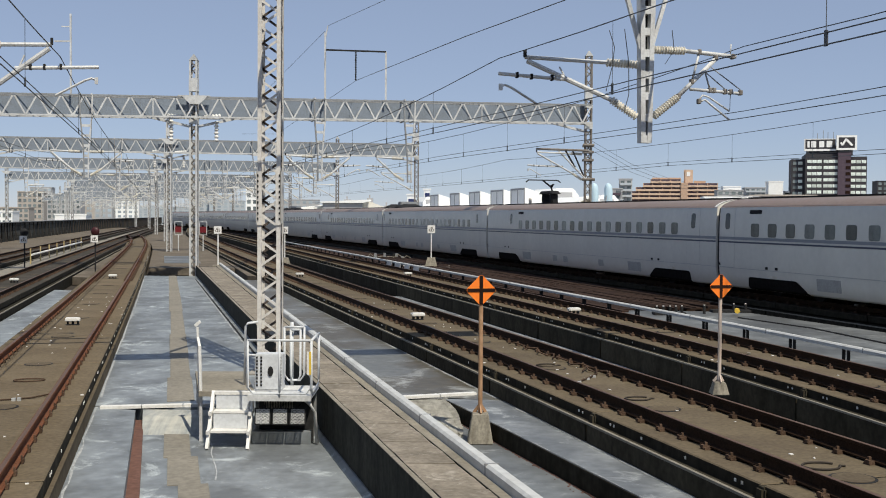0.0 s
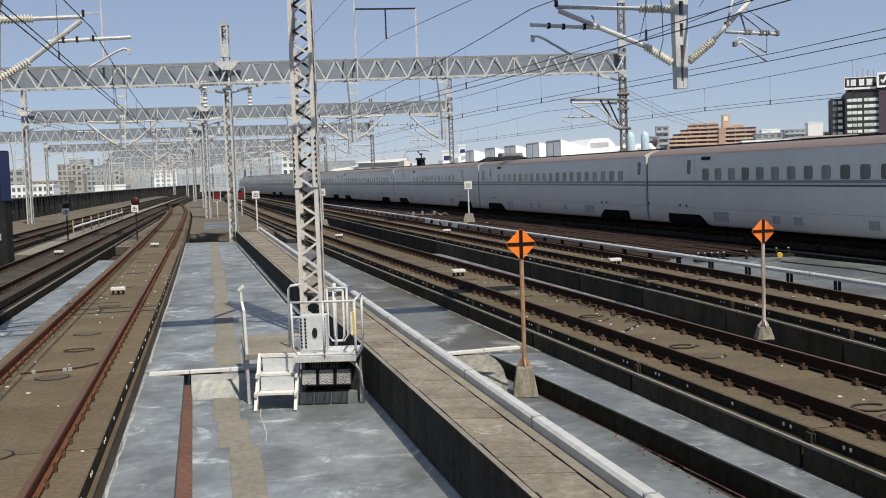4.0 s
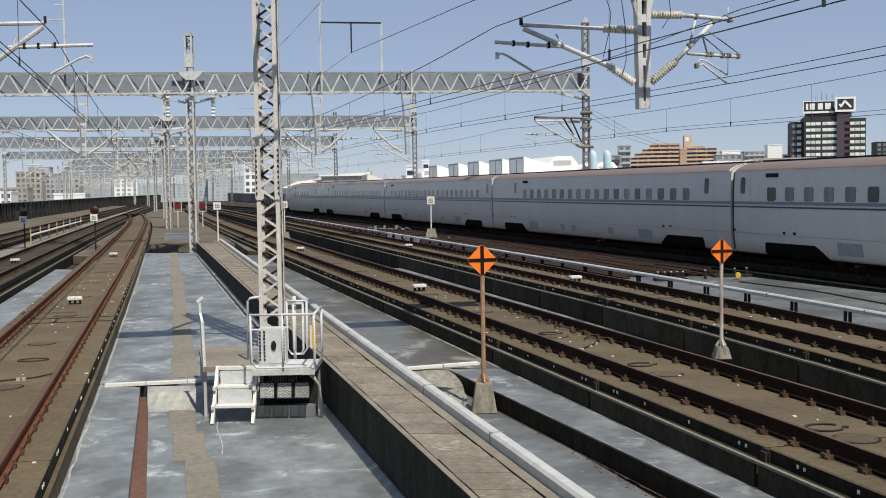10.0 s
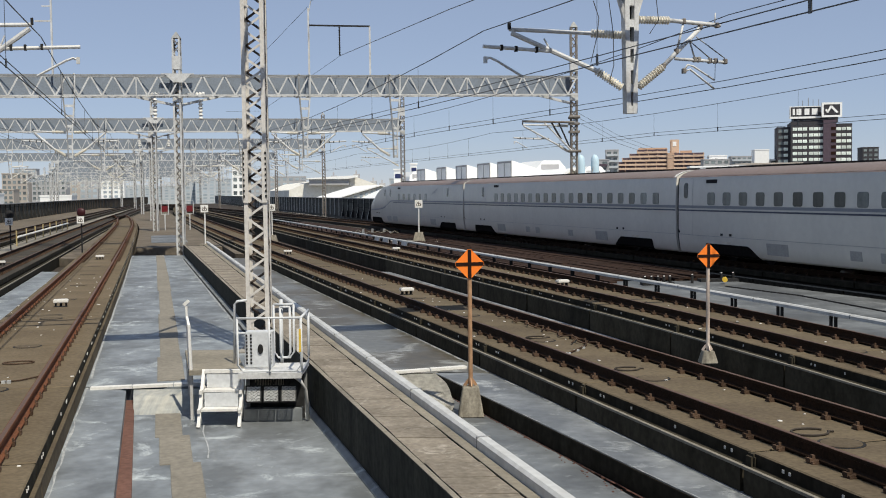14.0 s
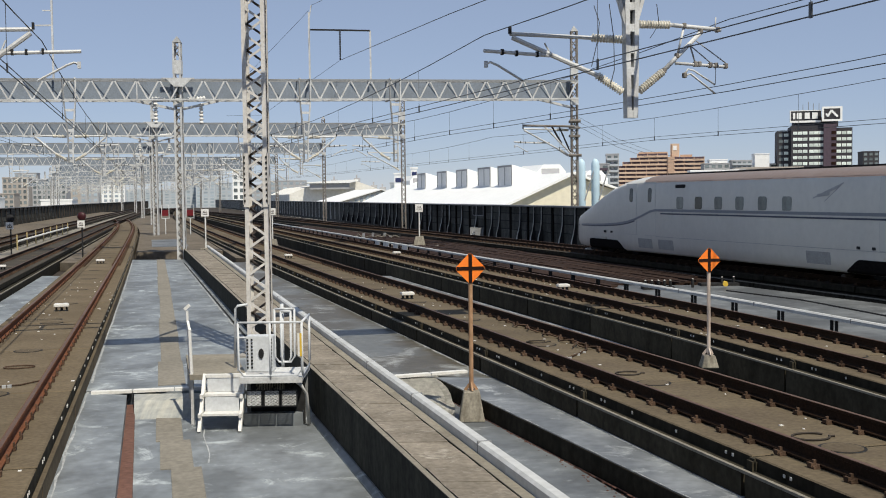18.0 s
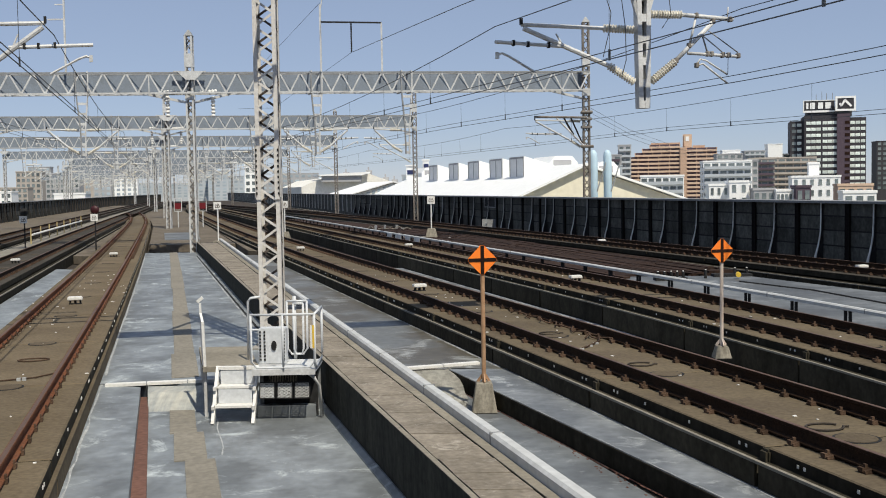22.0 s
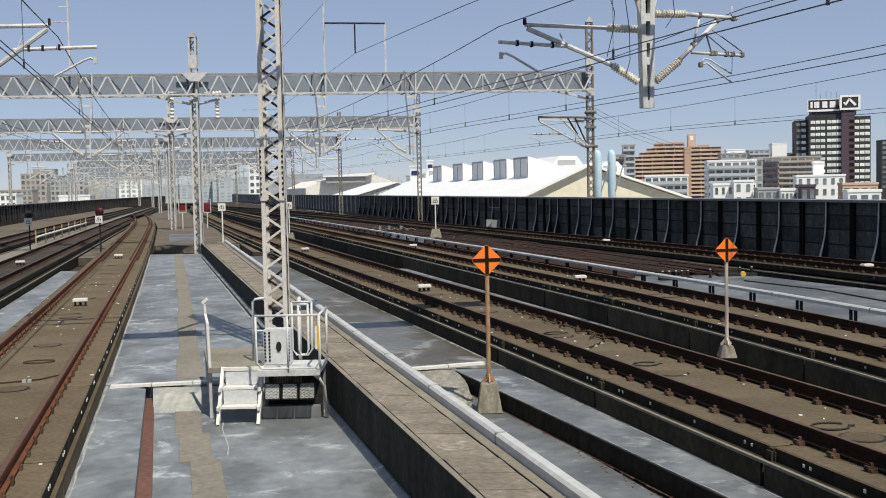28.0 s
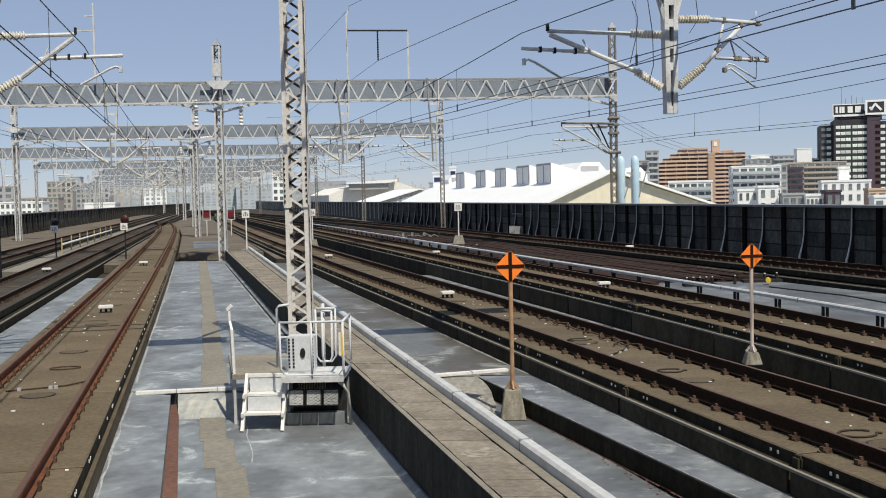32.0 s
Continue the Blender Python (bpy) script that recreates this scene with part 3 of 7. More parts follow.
    for i, y in enumerate(line.steps(phase - 25 + 0.31, 130, 0.625)):
        for s in (-0.75, 0.75):
            if y < max(y0, near[0]):
                continue
            m = line.place(y, s) if s > 0 else line.place(y, s) @ Matrix.Rotation(math.pi, 4, "Z")
            if y < near[1] and n < 300 and parts:
                mesh_part("fastener", src, top, m)
                n += 1
            else:
                for sg in (-1, 1):
                    box(rest, sg * 0.12 - 0.07, sg * 0.12 + 0.07, -0.07, 0.07, -0.198, -0.12, m)
    tagged(link("far_fasteners", rest, M["rust"], top), kind="stuff")
    return top
track_1 = track("track_1", T1, 4, 61, 12.5, "slab track with rusty rails on tan concrete slabs", side="slab", steel="railbrown", far_end=152, bed=1.22, bed_top=-0.40)
track_2 = track("track_2", T0, 20, 61, 30, "slab track on a dark raised concrete bed", near=(30, 60), side="black")
track_3 = track("track_3", TS, 40, 61, 40, "far siding track along the barrier", near=(40, 41), side="black")
track_4 = track("track_4", R1, 3, 61, 10.62, "slab track with rusty rails and square fasteners", bed=1.30, bed_top=-0.36, pitch=4.65)
track_5 = track("track_5", R2, 6, 61, 12.65, "slab track with dusty concrete slabs and rusty rails", near=(12, 58), bed=1.34, bed_top=-0.36, pitch=4.65)
track_6 = track("track_6", R3, -60, 61, 25, "slab track next to the dark barrier, used by the train", near=(28, 60), bed=1.55, side="black")



# ---- barriers ----
def barrier(name, line, posts, side, label, parts_to, rib="rib", high=1.9, foot=0.30):
    """A noise barrier of steel panels between posts; side +1 when the tracks lie on its left."""
    top = thing(name, label, "noise barrier", kind="structure")
    bm = bmesh.new()
    far_ys = [y for y in posts if y > parts_to - 4.2]
    sweep(bm, line, far_ys, [(0, -0.9), (0, high), (0.12 * side, high), (0.12 * side, -0.9)])
    link("far_panels", bm, M["barrier"], top, "dark stained barrier panels")
    # one bay: three panels one above another with a dark stiffener up the middle
    rows = ((-0.9, 0.18), (0.24, 0.78), (0.84, 1.34), (1.40, high))
    for a, b in zip(posts, posts[1:]):
        if b < parts_to:
            for z0, z1 in rows:
                bm = bmesh.new()
                lift = random.uniform(-0.012, 0.012)
                sweep(bm, line, [a + 0.01, b - 0.01], [(lift, z0), (lift, z1), (0.12 * side + lift, z1), (0.12 * side + lift, z0)])
                link("barrier_panel", bm, M["barrier"], top)
            if b < 130 and b - a > 2.4:
                m = line.place((a + b) / 2 + random.uniform(-0.08, 0.08))
                bm = bmesh.new()
                box(bm, min(0, -0.09 * side), max(0, -0.09 * side), -0.14, 0.14, -0.88, high, m)
                # near-black colour gives each bay a dark vertical band
                link("stiffener", bm, M["pit"], top, "dark vertical stiffener")
    bm = bmesh.new()
    sweep(bm, line, span(posts[0], far_ys[-1], 60), [(0.02 * side, -0.9), (0.02 * side, high - 0.01), (0.10 * side, high - 0.01), (0.10 * side, -0.9)])
    link("backing", bm, M["under"], top, "dark backing seen in the joints")
    bm = bmesh.new()
    sweep(bm, line, span(posts[0], far_ys[-1], 60), [(-0.16 * side, high - 0.03), (-0.16 * side, high + 0.065), (0.2 * side, high + 0.085), (0.2 * side, high - 0.03)])
    link("coping", bm, M["coping"], top, "grey metal coping with an overhanging lip")
    # slim pale flange that bends out to a splayed foot, on a dark web plate
    bm = bmesh.new()
    prof = [(foot + 0.10, -0.55, 0.075), (foot + 0.06, -0.2, 0.06), (foot - 0.03, 0.12, 0.04), (foot - 0.10, 0.42, 0.03), (0.15, 0.75, 0.026), (0.13, 1.2, 0.026), (0.12, high - 0.03, 0.026)]
    for inner, outer, slim in ((0.035, 0.0, 1.0), (9.0, 0.034, 0.35)):
        rings = []
        for o, z, w in prof:
            a, b, w = -(o - outer) * side, -max(o - inner, 0.0) * side, w * slim
            rings.append([bm.verts.new((x, y, z)) for x, y in ((a, -w), (b, -w), (b, w), (a, w))])
        for a, b in zip(rings, rings[1:]):
            for k in range(4):
                bm.faces.new((a[k], a[(k + 1) % 4], b[(k + 1) % 4], b[k])).material_index = 0 if outer == 0.0 else 1
        bm.faces.new(rings[0][::-1]).material_index = 0 if outer == 0.0 else 1
        bm.faces.new(rings[-1]).material_index = 0 if outer == 0.0 else 1
    bmesh.ops.recalc_face_normals(bm, faces=bm.faces)
    me = bpy.data.meshes.new("post")
    bm.to_mesh(me)
    bm.free()
    me.materials.append(M[rib])
    me.materials.append(M["under"])
    far = bmesh.new()
    for y in posts:
        if y < parts_to:
            mesh_part("post", me, top, line.place(y))
        else:
            m = line.place(y)
            box(far, min(0, -0.14 * side), max(0, -0.14 * side), -0.03, 0.03, -0.5, high - 0.02, m)
    tagged(link("far_posts", far, M[rib], top), kind="stuff")
    return top


POSTS_R = [40.3 - 3.5 * k for k in range(14, 0, -1)] + [40.3, 43.55, 46.9, 50.3, 53.8, 57.3, 60.9, 64.5, 67.8, 69.9, 73.7, 75.2, 78.0, 82.7, 84.5, 88.6, 92.7, 96.5, 99.0, 103.0, 106.5, 110.1, 113.8]
POSTS_R += [113.8 + 3.6 * k for k in range(1, 85)]
wall_right = barrier("wall_right", WALL_R, POSTS_R, 1, "dark stained noise barrier with slim bent pale posts", 150)
wall_left = barrier("wall_left", WALL_L, [40 + 3.55 * k for k in range(107)], -1, "dark noise barrier along the far side of the viaduct", 180, "bed", 1.77)


# ---- cable trough and ducts ----
trough = thing("cable_trough", "raised concrete cable trough with tan lids", "cable trough", kind="structure")
bm = bmesh.new()
rings = []
for y in span(-4, 62, 30):
    a, b = TROUGH.at(y), PIPE.at(y, -0.02)
    rings.append([bm.verts.new((p.x, p.y, z)) for p, z in ((a, -1.0), (a, -0.10), (a.lerp(b, 0.085), -0.10), (a.lerp(b, 0.085), -0.15), (a.lerp(b, 0.845), -0.15), (a.lerp(b, 0.845), -0.10), (b, -0.10), (b, -1.0))])
for a, b in zip(rings, rings[1:]):
    for k in range(8):
        bm.faces.new((a[k], b[k], b[(k + 1) % 8], a[(k + 1) % 8]))
bm.faces.new(rings[0])
link("trough_wall", bm, M["troughwall"], trough, "near-black concrete side walls")
bm = bmesh.new()
for a0, a1, dz in ((0.0, 0.08, 0.0), (0.85, 1.0, 0.0)):
    rings = []
    for y in span(-4, 62, 30):
        a, b = TROUGH.at(y), PIPE.at(y, -0.02)
        p, q = a.lerp(b, a0), a.lerp(b, a1)
        rings.append([bm.verts.new((r.x, r.y, z)) for r, z in ((p, -0.10), (p, -0.092), (q, -0.092), (q, -0.10))])
    for a, b in zip(rings, rings[1:]):
        for k in range(4):
            bm.faces.new((a[k], b[k], b[(k + 1) % 4], a[(k + 1) % 4]))
link("trough_rim", bm, M["trough"], trough, "pale concrete rim")
lids = [y for y in TROUGH.steps(3.0, 60, 0.62)]
for y in lids:
    bm = bmesh.new()
    c = []
    for yy in (y + 0.003, y + 0.5955):
        a, b = TROUGH.at(yy), PIPE.at(yy, -0.02)
        inset = random.uniform(0.0, 0.012)
        c += [a.lerp(b, 0.100 + inset), a.lerp(b, 0.832 - inset)]
    dz, skew, rock = random.uniform(-0.005, 0.005), random.uniform(-0.012, 0.012), random.uniform(-0.004, 0.004)
    v = [bm.verts.new((p.x + skew * (k // 2 - 0.5), p.y - skew * (k % 2 - 0.5), z + dz + rock * (k % 2))) for z in (-0.148, -0.098) for k, p in enumerate(c)]
    for f in ((0, 2, 3, 1), (4, 5, 7, 6), (0, 1, 5, 4), (2, 6, 7, 3), (0, 4, 6, 2), (1, 3, 7, 5)):
        bm.faces.new([v[i] for i in f])
    link("lid", bm, M["lid"], trough)


def duct(name, line, off, z, y0, y1, w, h, seg, label, legs=0.0, leg_to=-0.45):
    """A white-topped cable duct in jointed lengths, on legs where given."""
    top = thing(name, label, "cable duct", kind="structure")
    for y in line.steps(y0, y1, seg):
        ys = span(y + 0.012, y + seg * line.local(y)[1].y - 0.012, 3)
        bm = bmesh.new()
        sweep(bm, line, ys, [(off - w / 2, z - h), (off - w / 2, z - 0.03), (off - w / 2 + 0.03, z), (off + w / 2 - 0.03, z), (off + w / 2, z - 0.03), (off + w / 2, z - h)])
        link("duct_length", bm, M["pipe"], top)
        bm = bmesh.new()
        sweep(bm, line, [y - 0.016, y + 0.016], [(off - w / 2 - 0.003, z - h), (off - w / 2 - 0.003, z + 0.003), (off + w / 2 + 0.003, z + 0.003), (off + w / 2 + 0.003, z - h)])
        link("joint_strap", bm, M["galvdark"], top)
    if legs:
        for y in line.steps(y0, y1, legs):
            bm = bmesh.new()
            for d in (-0.09, 0.09):
                box(bm, off - 0.03, off + 0.03, d - 0.025, d + 0.025, leg_to, z - h, line.place(y))
            box(bm, off - 0.1, off + 0.1, -0.13, 0.13, leg_to, leg_to + 0.02, line.place(y))
            link("support_leg", bm, M["under"], top, "paired dark steel support leg")
    return top


duct("cable_duct", PIPE, 0.075, 0.03, -3, 62, 0.155, 0.14, 3.1, "white metal duct along the trough edge")
duct("raised_cable_duct", R2, 2.6, -0.05, 15.27, 118, 0.15, 0.10, 4.0, "white raised cable duct on paired steel legs", 2.18)

# white covers over the deck joints
for line, a, b, z in ((T1, 1.32, 3.45, LEDGE), (PIPE, 0.18, 2.42, LEDGE)):
    y, turn = (18.85, -0.06) if line is T1 else (20.1, 0.10)
    t = thing("joint_cover", "white painted steel cover over a deck joint", "joint cover", kind="structure")
    bm = bmesh.new()
    p, q = line.at(y, a, z + 0.02), line.at(y + (b - a) * turn, b, z + 0.02)
    for k in range(3):
        bar(bm, p.lerp(q, k / 3 + 0.004), p.lerp(q, (k + 1) / 3 - 0.004), 0.15, 0.05)
    link("cover_plate", bm, M["paint"], t)
strip("floor_channel_step", (PIPE, 0.1), (PIPE, 2.0), [19.95, 20.5], LEDGE - 0.03, "near-black concrete upstand at the deck joint", M["troughwall"], z0=-0.95)
# lime-streaked chute down from the joint into the channel
bm = bmesh.new()
rows = []
for y, z, wd in ((20.05, LEDGE - 0.015, 1.62), (19.85, LEDGE - 0.03, 1.62), (19.6, -0.70, 1.62), (19.3, -0.765, 1.6), (18.95, -0.81, 1.56), (18.5, -0.845, 1.46), (18.2, -0.872, 1.42), (17.9, -0.897, 1.33), (17.5, -0.925, 1.15)):
    rows.append([bm.verts.new(PIPE.at(y, 0.14 + wd * f, z + (0.03 if f > 0.95 else 0.0))) for f in (0, 0.3, 0.6, 0.93, 1.0)])
for a, b in zip(rows, rows[1:]):
    for k in range(4):
        bm.faces.new((a[k], b[k], b[k + 1], a[k + 1]))
bmesh.ops.solidify(bm, geom=bm.faces[:], thickness=0.06)
tagged(link("drain_chute", bm, M["chute"]), "lime-streaked concrete chute into the drainage channel", "drain", kind="structure")

# repaired strip of brown concrete let into the grey floor
for y0, y1, o0, o1, z in ((6, 14.0, 2.62, 3.02, NEAR), (14.0, 15.7, 2.48, 2.92, NEAR), (15.7, 18.0, 2.42, 2.82, NEAR), (19.3, 22.2, 2.46, 2.95, LEDGE), (22.2, 25.6, 2.52, 2.93, LEDGE),
                          (25.6, 30.5, 2.50, 2.95, LEDGE), (30.5, 38, 2.54, 2.94, LEDGE), (38, 47, 2.5, 2.96, LEDGE), (47, 60.5, 2.52, 2.95, LEDGE)):
    bm = bmesh.new()
    sweep(bm, T1, span(y0, y1, 3), [(o0, z - 0.03), (o0, z + 0.012), (o1, z + 0.012), (o1, z - 0.03)])
    tagged(link("floor_patch", bm, M["patch"]), "brown-grey concrete repair strip in the floor", "floor", kind="structure")
# hairline steps in the coating and white sealant runs
for y0, y1, o, w, z in ((14.2, 17.2, 3.14, 0.012, NEAR), (8, 19, 1.26, 0.016, LEDGE), (20, 60, 1.26, 0.016, LEDGE)):
    bm = bmesh.new()
    n = 24 if y1 - y0 > 5 else 7
    rings = []
    for i in range(n + 1):
        y = y0 + (y1 - y0) * i / n
        ww = w * random.uniform(0.35, 1.5)
        oo = o + random.uniform(-0.02, 0.02)
        rings.append([bm.verts.new(T1.at(y, oo - ww, z + 0.006)), bm.verts.new(T1.at(y, oo + ww, z + 0.005))])
    for a, b in zip(rings, rings[1:]):
        bm.faces.new((a[0], a[1], b[1], b[0]))
    tagged(link("sealant_line", bm, M["sealant"]), "uneven white sealant line on the floor", "sealant", kind="structure")
bm = bmesh.new()
for k in range(150):
    y, o, w = random.uniform(8, 20), random.uniform(-2.22, -2.06), random.uniform(0.004, 0.013)
    box(bm, -w, w, -w * 1.5, w * 1.5, -0.942, -0.934 + w * 0.2, R1.place(y, o))
for k in range(90):
    y, w = 8.2 + 0.132 * k, random.uniform(0.008, 0.022)
    box(bm, -w, w, -0.05, 0.06, -0.942, -0.935, LEDGE_L.place(y, -0.04 + random.uniform(-0.012, 0.008)))
tagged(link("rust_flakes", bm, M["redoxide"]), "rust flakes at the foot of the ledge", "rust flakes", kind="stuff")
bm = bmesh.new()
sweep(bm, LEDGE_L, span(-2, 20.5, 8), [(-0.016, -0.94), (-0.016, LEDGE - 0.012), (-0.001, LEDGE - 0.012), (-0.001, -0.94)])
tagged(link("ledge_face", bm, M["black"]), "near-black face of the raised ledge", "trim", kind="structure")
bm = bmesh.new()
sweep(bm, TROUGH, span(-2, 18.5, 8), [(-0.10, NEAR), (-0.10, NEAR + 0.02), (-0.03, NEAR + 0.07), (-0.004, NEAR + 0.07), (-0.004, NEAR)])
tagged(link("trough_fillet", bm, M["coat"]), "grey coated fillet along the trough's foot", "trim", kind="structure")

# old boards between duct and far track
boards = thing("boarded_bed", "rust-stained boards laid along the disused bed", "boards", kind="structure")
bm = bmesh.new()
sweep(bm, R2, span(38, 120, 20), [(2.85, -0.9), (2.85, -0.46), (8.2, -0.46), (8.2, -0.9)])
link("bed_base", bm, M["timber"], boards)
for i in range(18):
    o = 2.95 + i * 0.29
    y = 35.6 + i * 0.12 + random.uniform(0, 1.6)
    while y < 84:
        ln = random.uniform(3.4, 4.2)
        bm = bmesh.new()
        z = -0.40 + random.uniform(-0.015, 0.02)
        sweep(bm, R2, [y, y + ln], [(o, -0.46), (o, z), (o + 0.25, z), (o + 0.25, -0.46)])
        link("board", bm, M["timber"], boards)
        y += ln + 0.04


# ---- mast, platform and steps ----
def lattice(top, x, y, z0, z1, w, pitch, chord, brace, material, parts=True, dark=None):
    """A square lattice mast with angle legs and zigzag lacing on four sides."""
    h = w / 2
    for sx in (-1, 1):
        for sy in (-1, 1):
            bm = bmesh.new()
            cx, cy = x + sx * (h - chord / 2), y + sy * (h - 0.01)
            box(bm, cx - chord / 2, cx + chord / 2, cy - 0.01, cy + 0.01, z0, z1)
            cx, cy = x + sx * (h - 0.01), y + sy * (h - chord / 2 - 0.011)
            box(bm, cx - 0.01, cx + 0.01, cy - chord / 2, cy + chord / 2, z0, z1)
            link("leg", bm, material, top)
    joined = bmesh.new()
    n = max(1, round((z1 - z0) / pitch))
    pitch = (z1 - z0) / n
    for face in range(4):
        for i in range(n * 2):
            za, zb = z0 + i * pitch / 2, z0 + (i + 1) * pitch / 2
            a, b = (-h + chord * 0.5, h - chord * 0.5) if i % 2 == 0 else (h - chord * 0.5, -h + chord * 0.5)
            o = h - 0.02
            if face == 0:
                p, q = (x + a, y - o, za), (x + b, y - o, zb)
            elif face == 1:
                p, q = (x + a, y + o, zb), (x + b, y + o, za)
            elif face == 2:
                p, q = (x - o, y + a, za), (x - o, y + b, zb)
            else:
                p, q = (x + o, y + a, zb), (x + o, y + b, za)
            up = (0, 1, 0) if face < 2 else (1, 0, 0)
            # side and back lacing gets a darker colour that stands for its shade
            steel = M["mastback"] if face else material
            if parts:
                bm = bmesh.new()
                bar(bm, p, q, brace, 0.012, up)
                link("brace", bm, steel, top)
            else:
                bar(joined, p, q, brace, 0.015, up)
    if parts:
        joined.free()
    else:
        tagged(link("lacing", joined, dark or material, top), kind="stuff")


MX, MY = -3.62, 23.7
mast = thing("lattice_mast", "tall pale galvanised lattice mast beside the trough", "catenary mast")
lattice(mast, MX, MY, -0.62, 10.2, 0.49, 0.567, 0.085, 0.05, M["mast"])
for sx in (-1, 1):
    bm = bmesh.new()
    box(bm, MX + sx * 0.255 - 0.012, MX + sx * 0.255 + 0.012, MY - 0.275, MY - 0.06, 2.6, 3.7)
    box(bm, MX + sx * 0.20 - 0.055, MX + sx * 0.20 + 0.055, MY - 0.275, MY - 0.255, 2.55, 3.7)
    sp = link("splice_plate", bm, M["mast"], mast, "perforated splice plate")
    bm = bmesh.new()
    for k in range(9):
        for q in (0.03,):
            box(bm, MX + sx * (0.20 + q) - 0.014, MX + sx * (0.20 + q) + 0.014, MY - 0.289, MY - 0.276, 2.66 + k * 0.115, 2.71 + k * 0.115)
    tagged(link("bolts", bm, M["under"], sp), kind="stuff")
bm = boxes((MX - 0.42, MX + 0.42, MY - 0.42, MY + 0.42, -1.0, -0.62))
link("footing", bm, M["conc"], mast, "concrete footing")

plat = thing("mast_platform", "white metal access platform with guard rail at the mast", "platform")
PX0, PX1, PY0, PY1, PZ = -2.95, -1.96, 17.02, 18.1, -0.06
bm = boxes((PX0, PX1, PY0, PY1, PZ - 0.05, PZ), (PX0, PX1, PY0 - 0.012, PY0, PZ - 0.08, PZ + 0.01))
link("deck_plate", bm, M["galv"], plat, "grey chequer deck plate")


def u_rail(name, a, b, z0, z1, r, label, mid=False):
    """A tubular loop between two plan points with cut bottom corners and a top bar."""
    c, e = Vector((a[0], a[1], 0)), Vector((b[0], b[1], 0))
    k = min(0.08, (e - c).length * 0.2) / (e - c).length
    bm = bmesh.new()
    up = lambda p, z: p + Vector((0, 0, z))
    tube(bm, [up(c, z1), up(c, z0 + 0.09), up(c.lerp(e, k), z0), up(c.lerp(e, 1 - k), z0), up(e, z0 + 0.09), up(e, z1)], r, 8)
    tube(bm, [up(c.lerp(e, -0.01), z1), up(c.lerp(e, 1.01), z1)], r, 8)
    if mid:
        tube(bm, [up(c.lerp(e, 0.5), z0 - 0.06), up(c.lerp(e, 0.5), z1)], r, 8)
    return link(name, bm, M["railwhite"], plat, label, True)


u_rail("guard_rail", (PX0, PY0), (PX1, PY0), PZ + 0.04, PZ + 0.87, 0.019, "pale tubular guard rail with a middle post", True)
u_rail("guard_rail", (PX1, PY0), (PX1, PY1), PZ + 0.04, PZ + 0.87, 0.021, "pale tubular guard rail along the side")
u_rail("gate", (-2.53, PY1), (-2.20, PY1), PZ + 0.09, PZ + 0.97, 0.019, "narrow tubular gate loop")
u_rail("gate", (-2.42, PY1 - 0.03), (-2.26, PY1 - 0.03), PZ + 0.09, PZ + 0.93, 0.019, "inner loop of the gate")
bm = bmesh.new()
tube(bm, [(-2.41, PY1 + 0.04, PZ), (-2.41, PY1 + 0.04, PZ + 1.05)], 0.03, 8)
link("gate_post", bm, M["railwhite"], plat, "stout gate post", True)
bm = bmesh.new()
tube(bm, [(-3.19, PY1, PZ - 0.02), (-3.17, PY1, PZ + 0.98), (-3.13, PY1, PZ + 1.03), (-2.97, PY1, PZ + 1.05)], 0.021, 8)
tube(bm, [(-3.18, PY1, PZ + 0.5), (-2.97, PY1, PZ + 0.5)], 0.018, 8)
link("guard_rail", bm, M["railwhite"], plat, "tall guard post beside the mast", True)
for x0, mt in ((PX1 - 0.062, "paint"), (PX1 - 0.03, "yellow")):
    link("reflector", boxes((x0, x0 + 0.031, PY0 - 0.035, PY0 - 0.024, PZ + 0.34, PZ + 0.70)), M[mt], plat, "white and yellow reflector strip")
for x in (PX0 + 0.06, PX1 - 0.06):
    bm = boxes((x - 0.03, x + 0.03, PY1 - 0.1, PY1 - 0.04, NEAR, PZ - 0.05), (x - 0.03, x + 0.03, PY0 + 0.55, PY0 + 0.61, NEAR, PZ - 0.05))
    link("support_post", bm, M["galvdark"], plat)
# near-black panel closes the space under the deck
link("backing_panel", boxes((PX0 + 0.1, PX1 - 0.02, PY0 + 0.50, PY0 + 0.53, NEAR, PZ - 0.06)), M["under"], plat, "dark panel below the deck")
link("kerb", boxes((PX0 + 0.02, PX1 - 0.04, PY0 + 0.30, PY0 + 0.48, NEAR, NEAR + 0.20)), M["coat"], plat, "grey coated kerb below the deck")
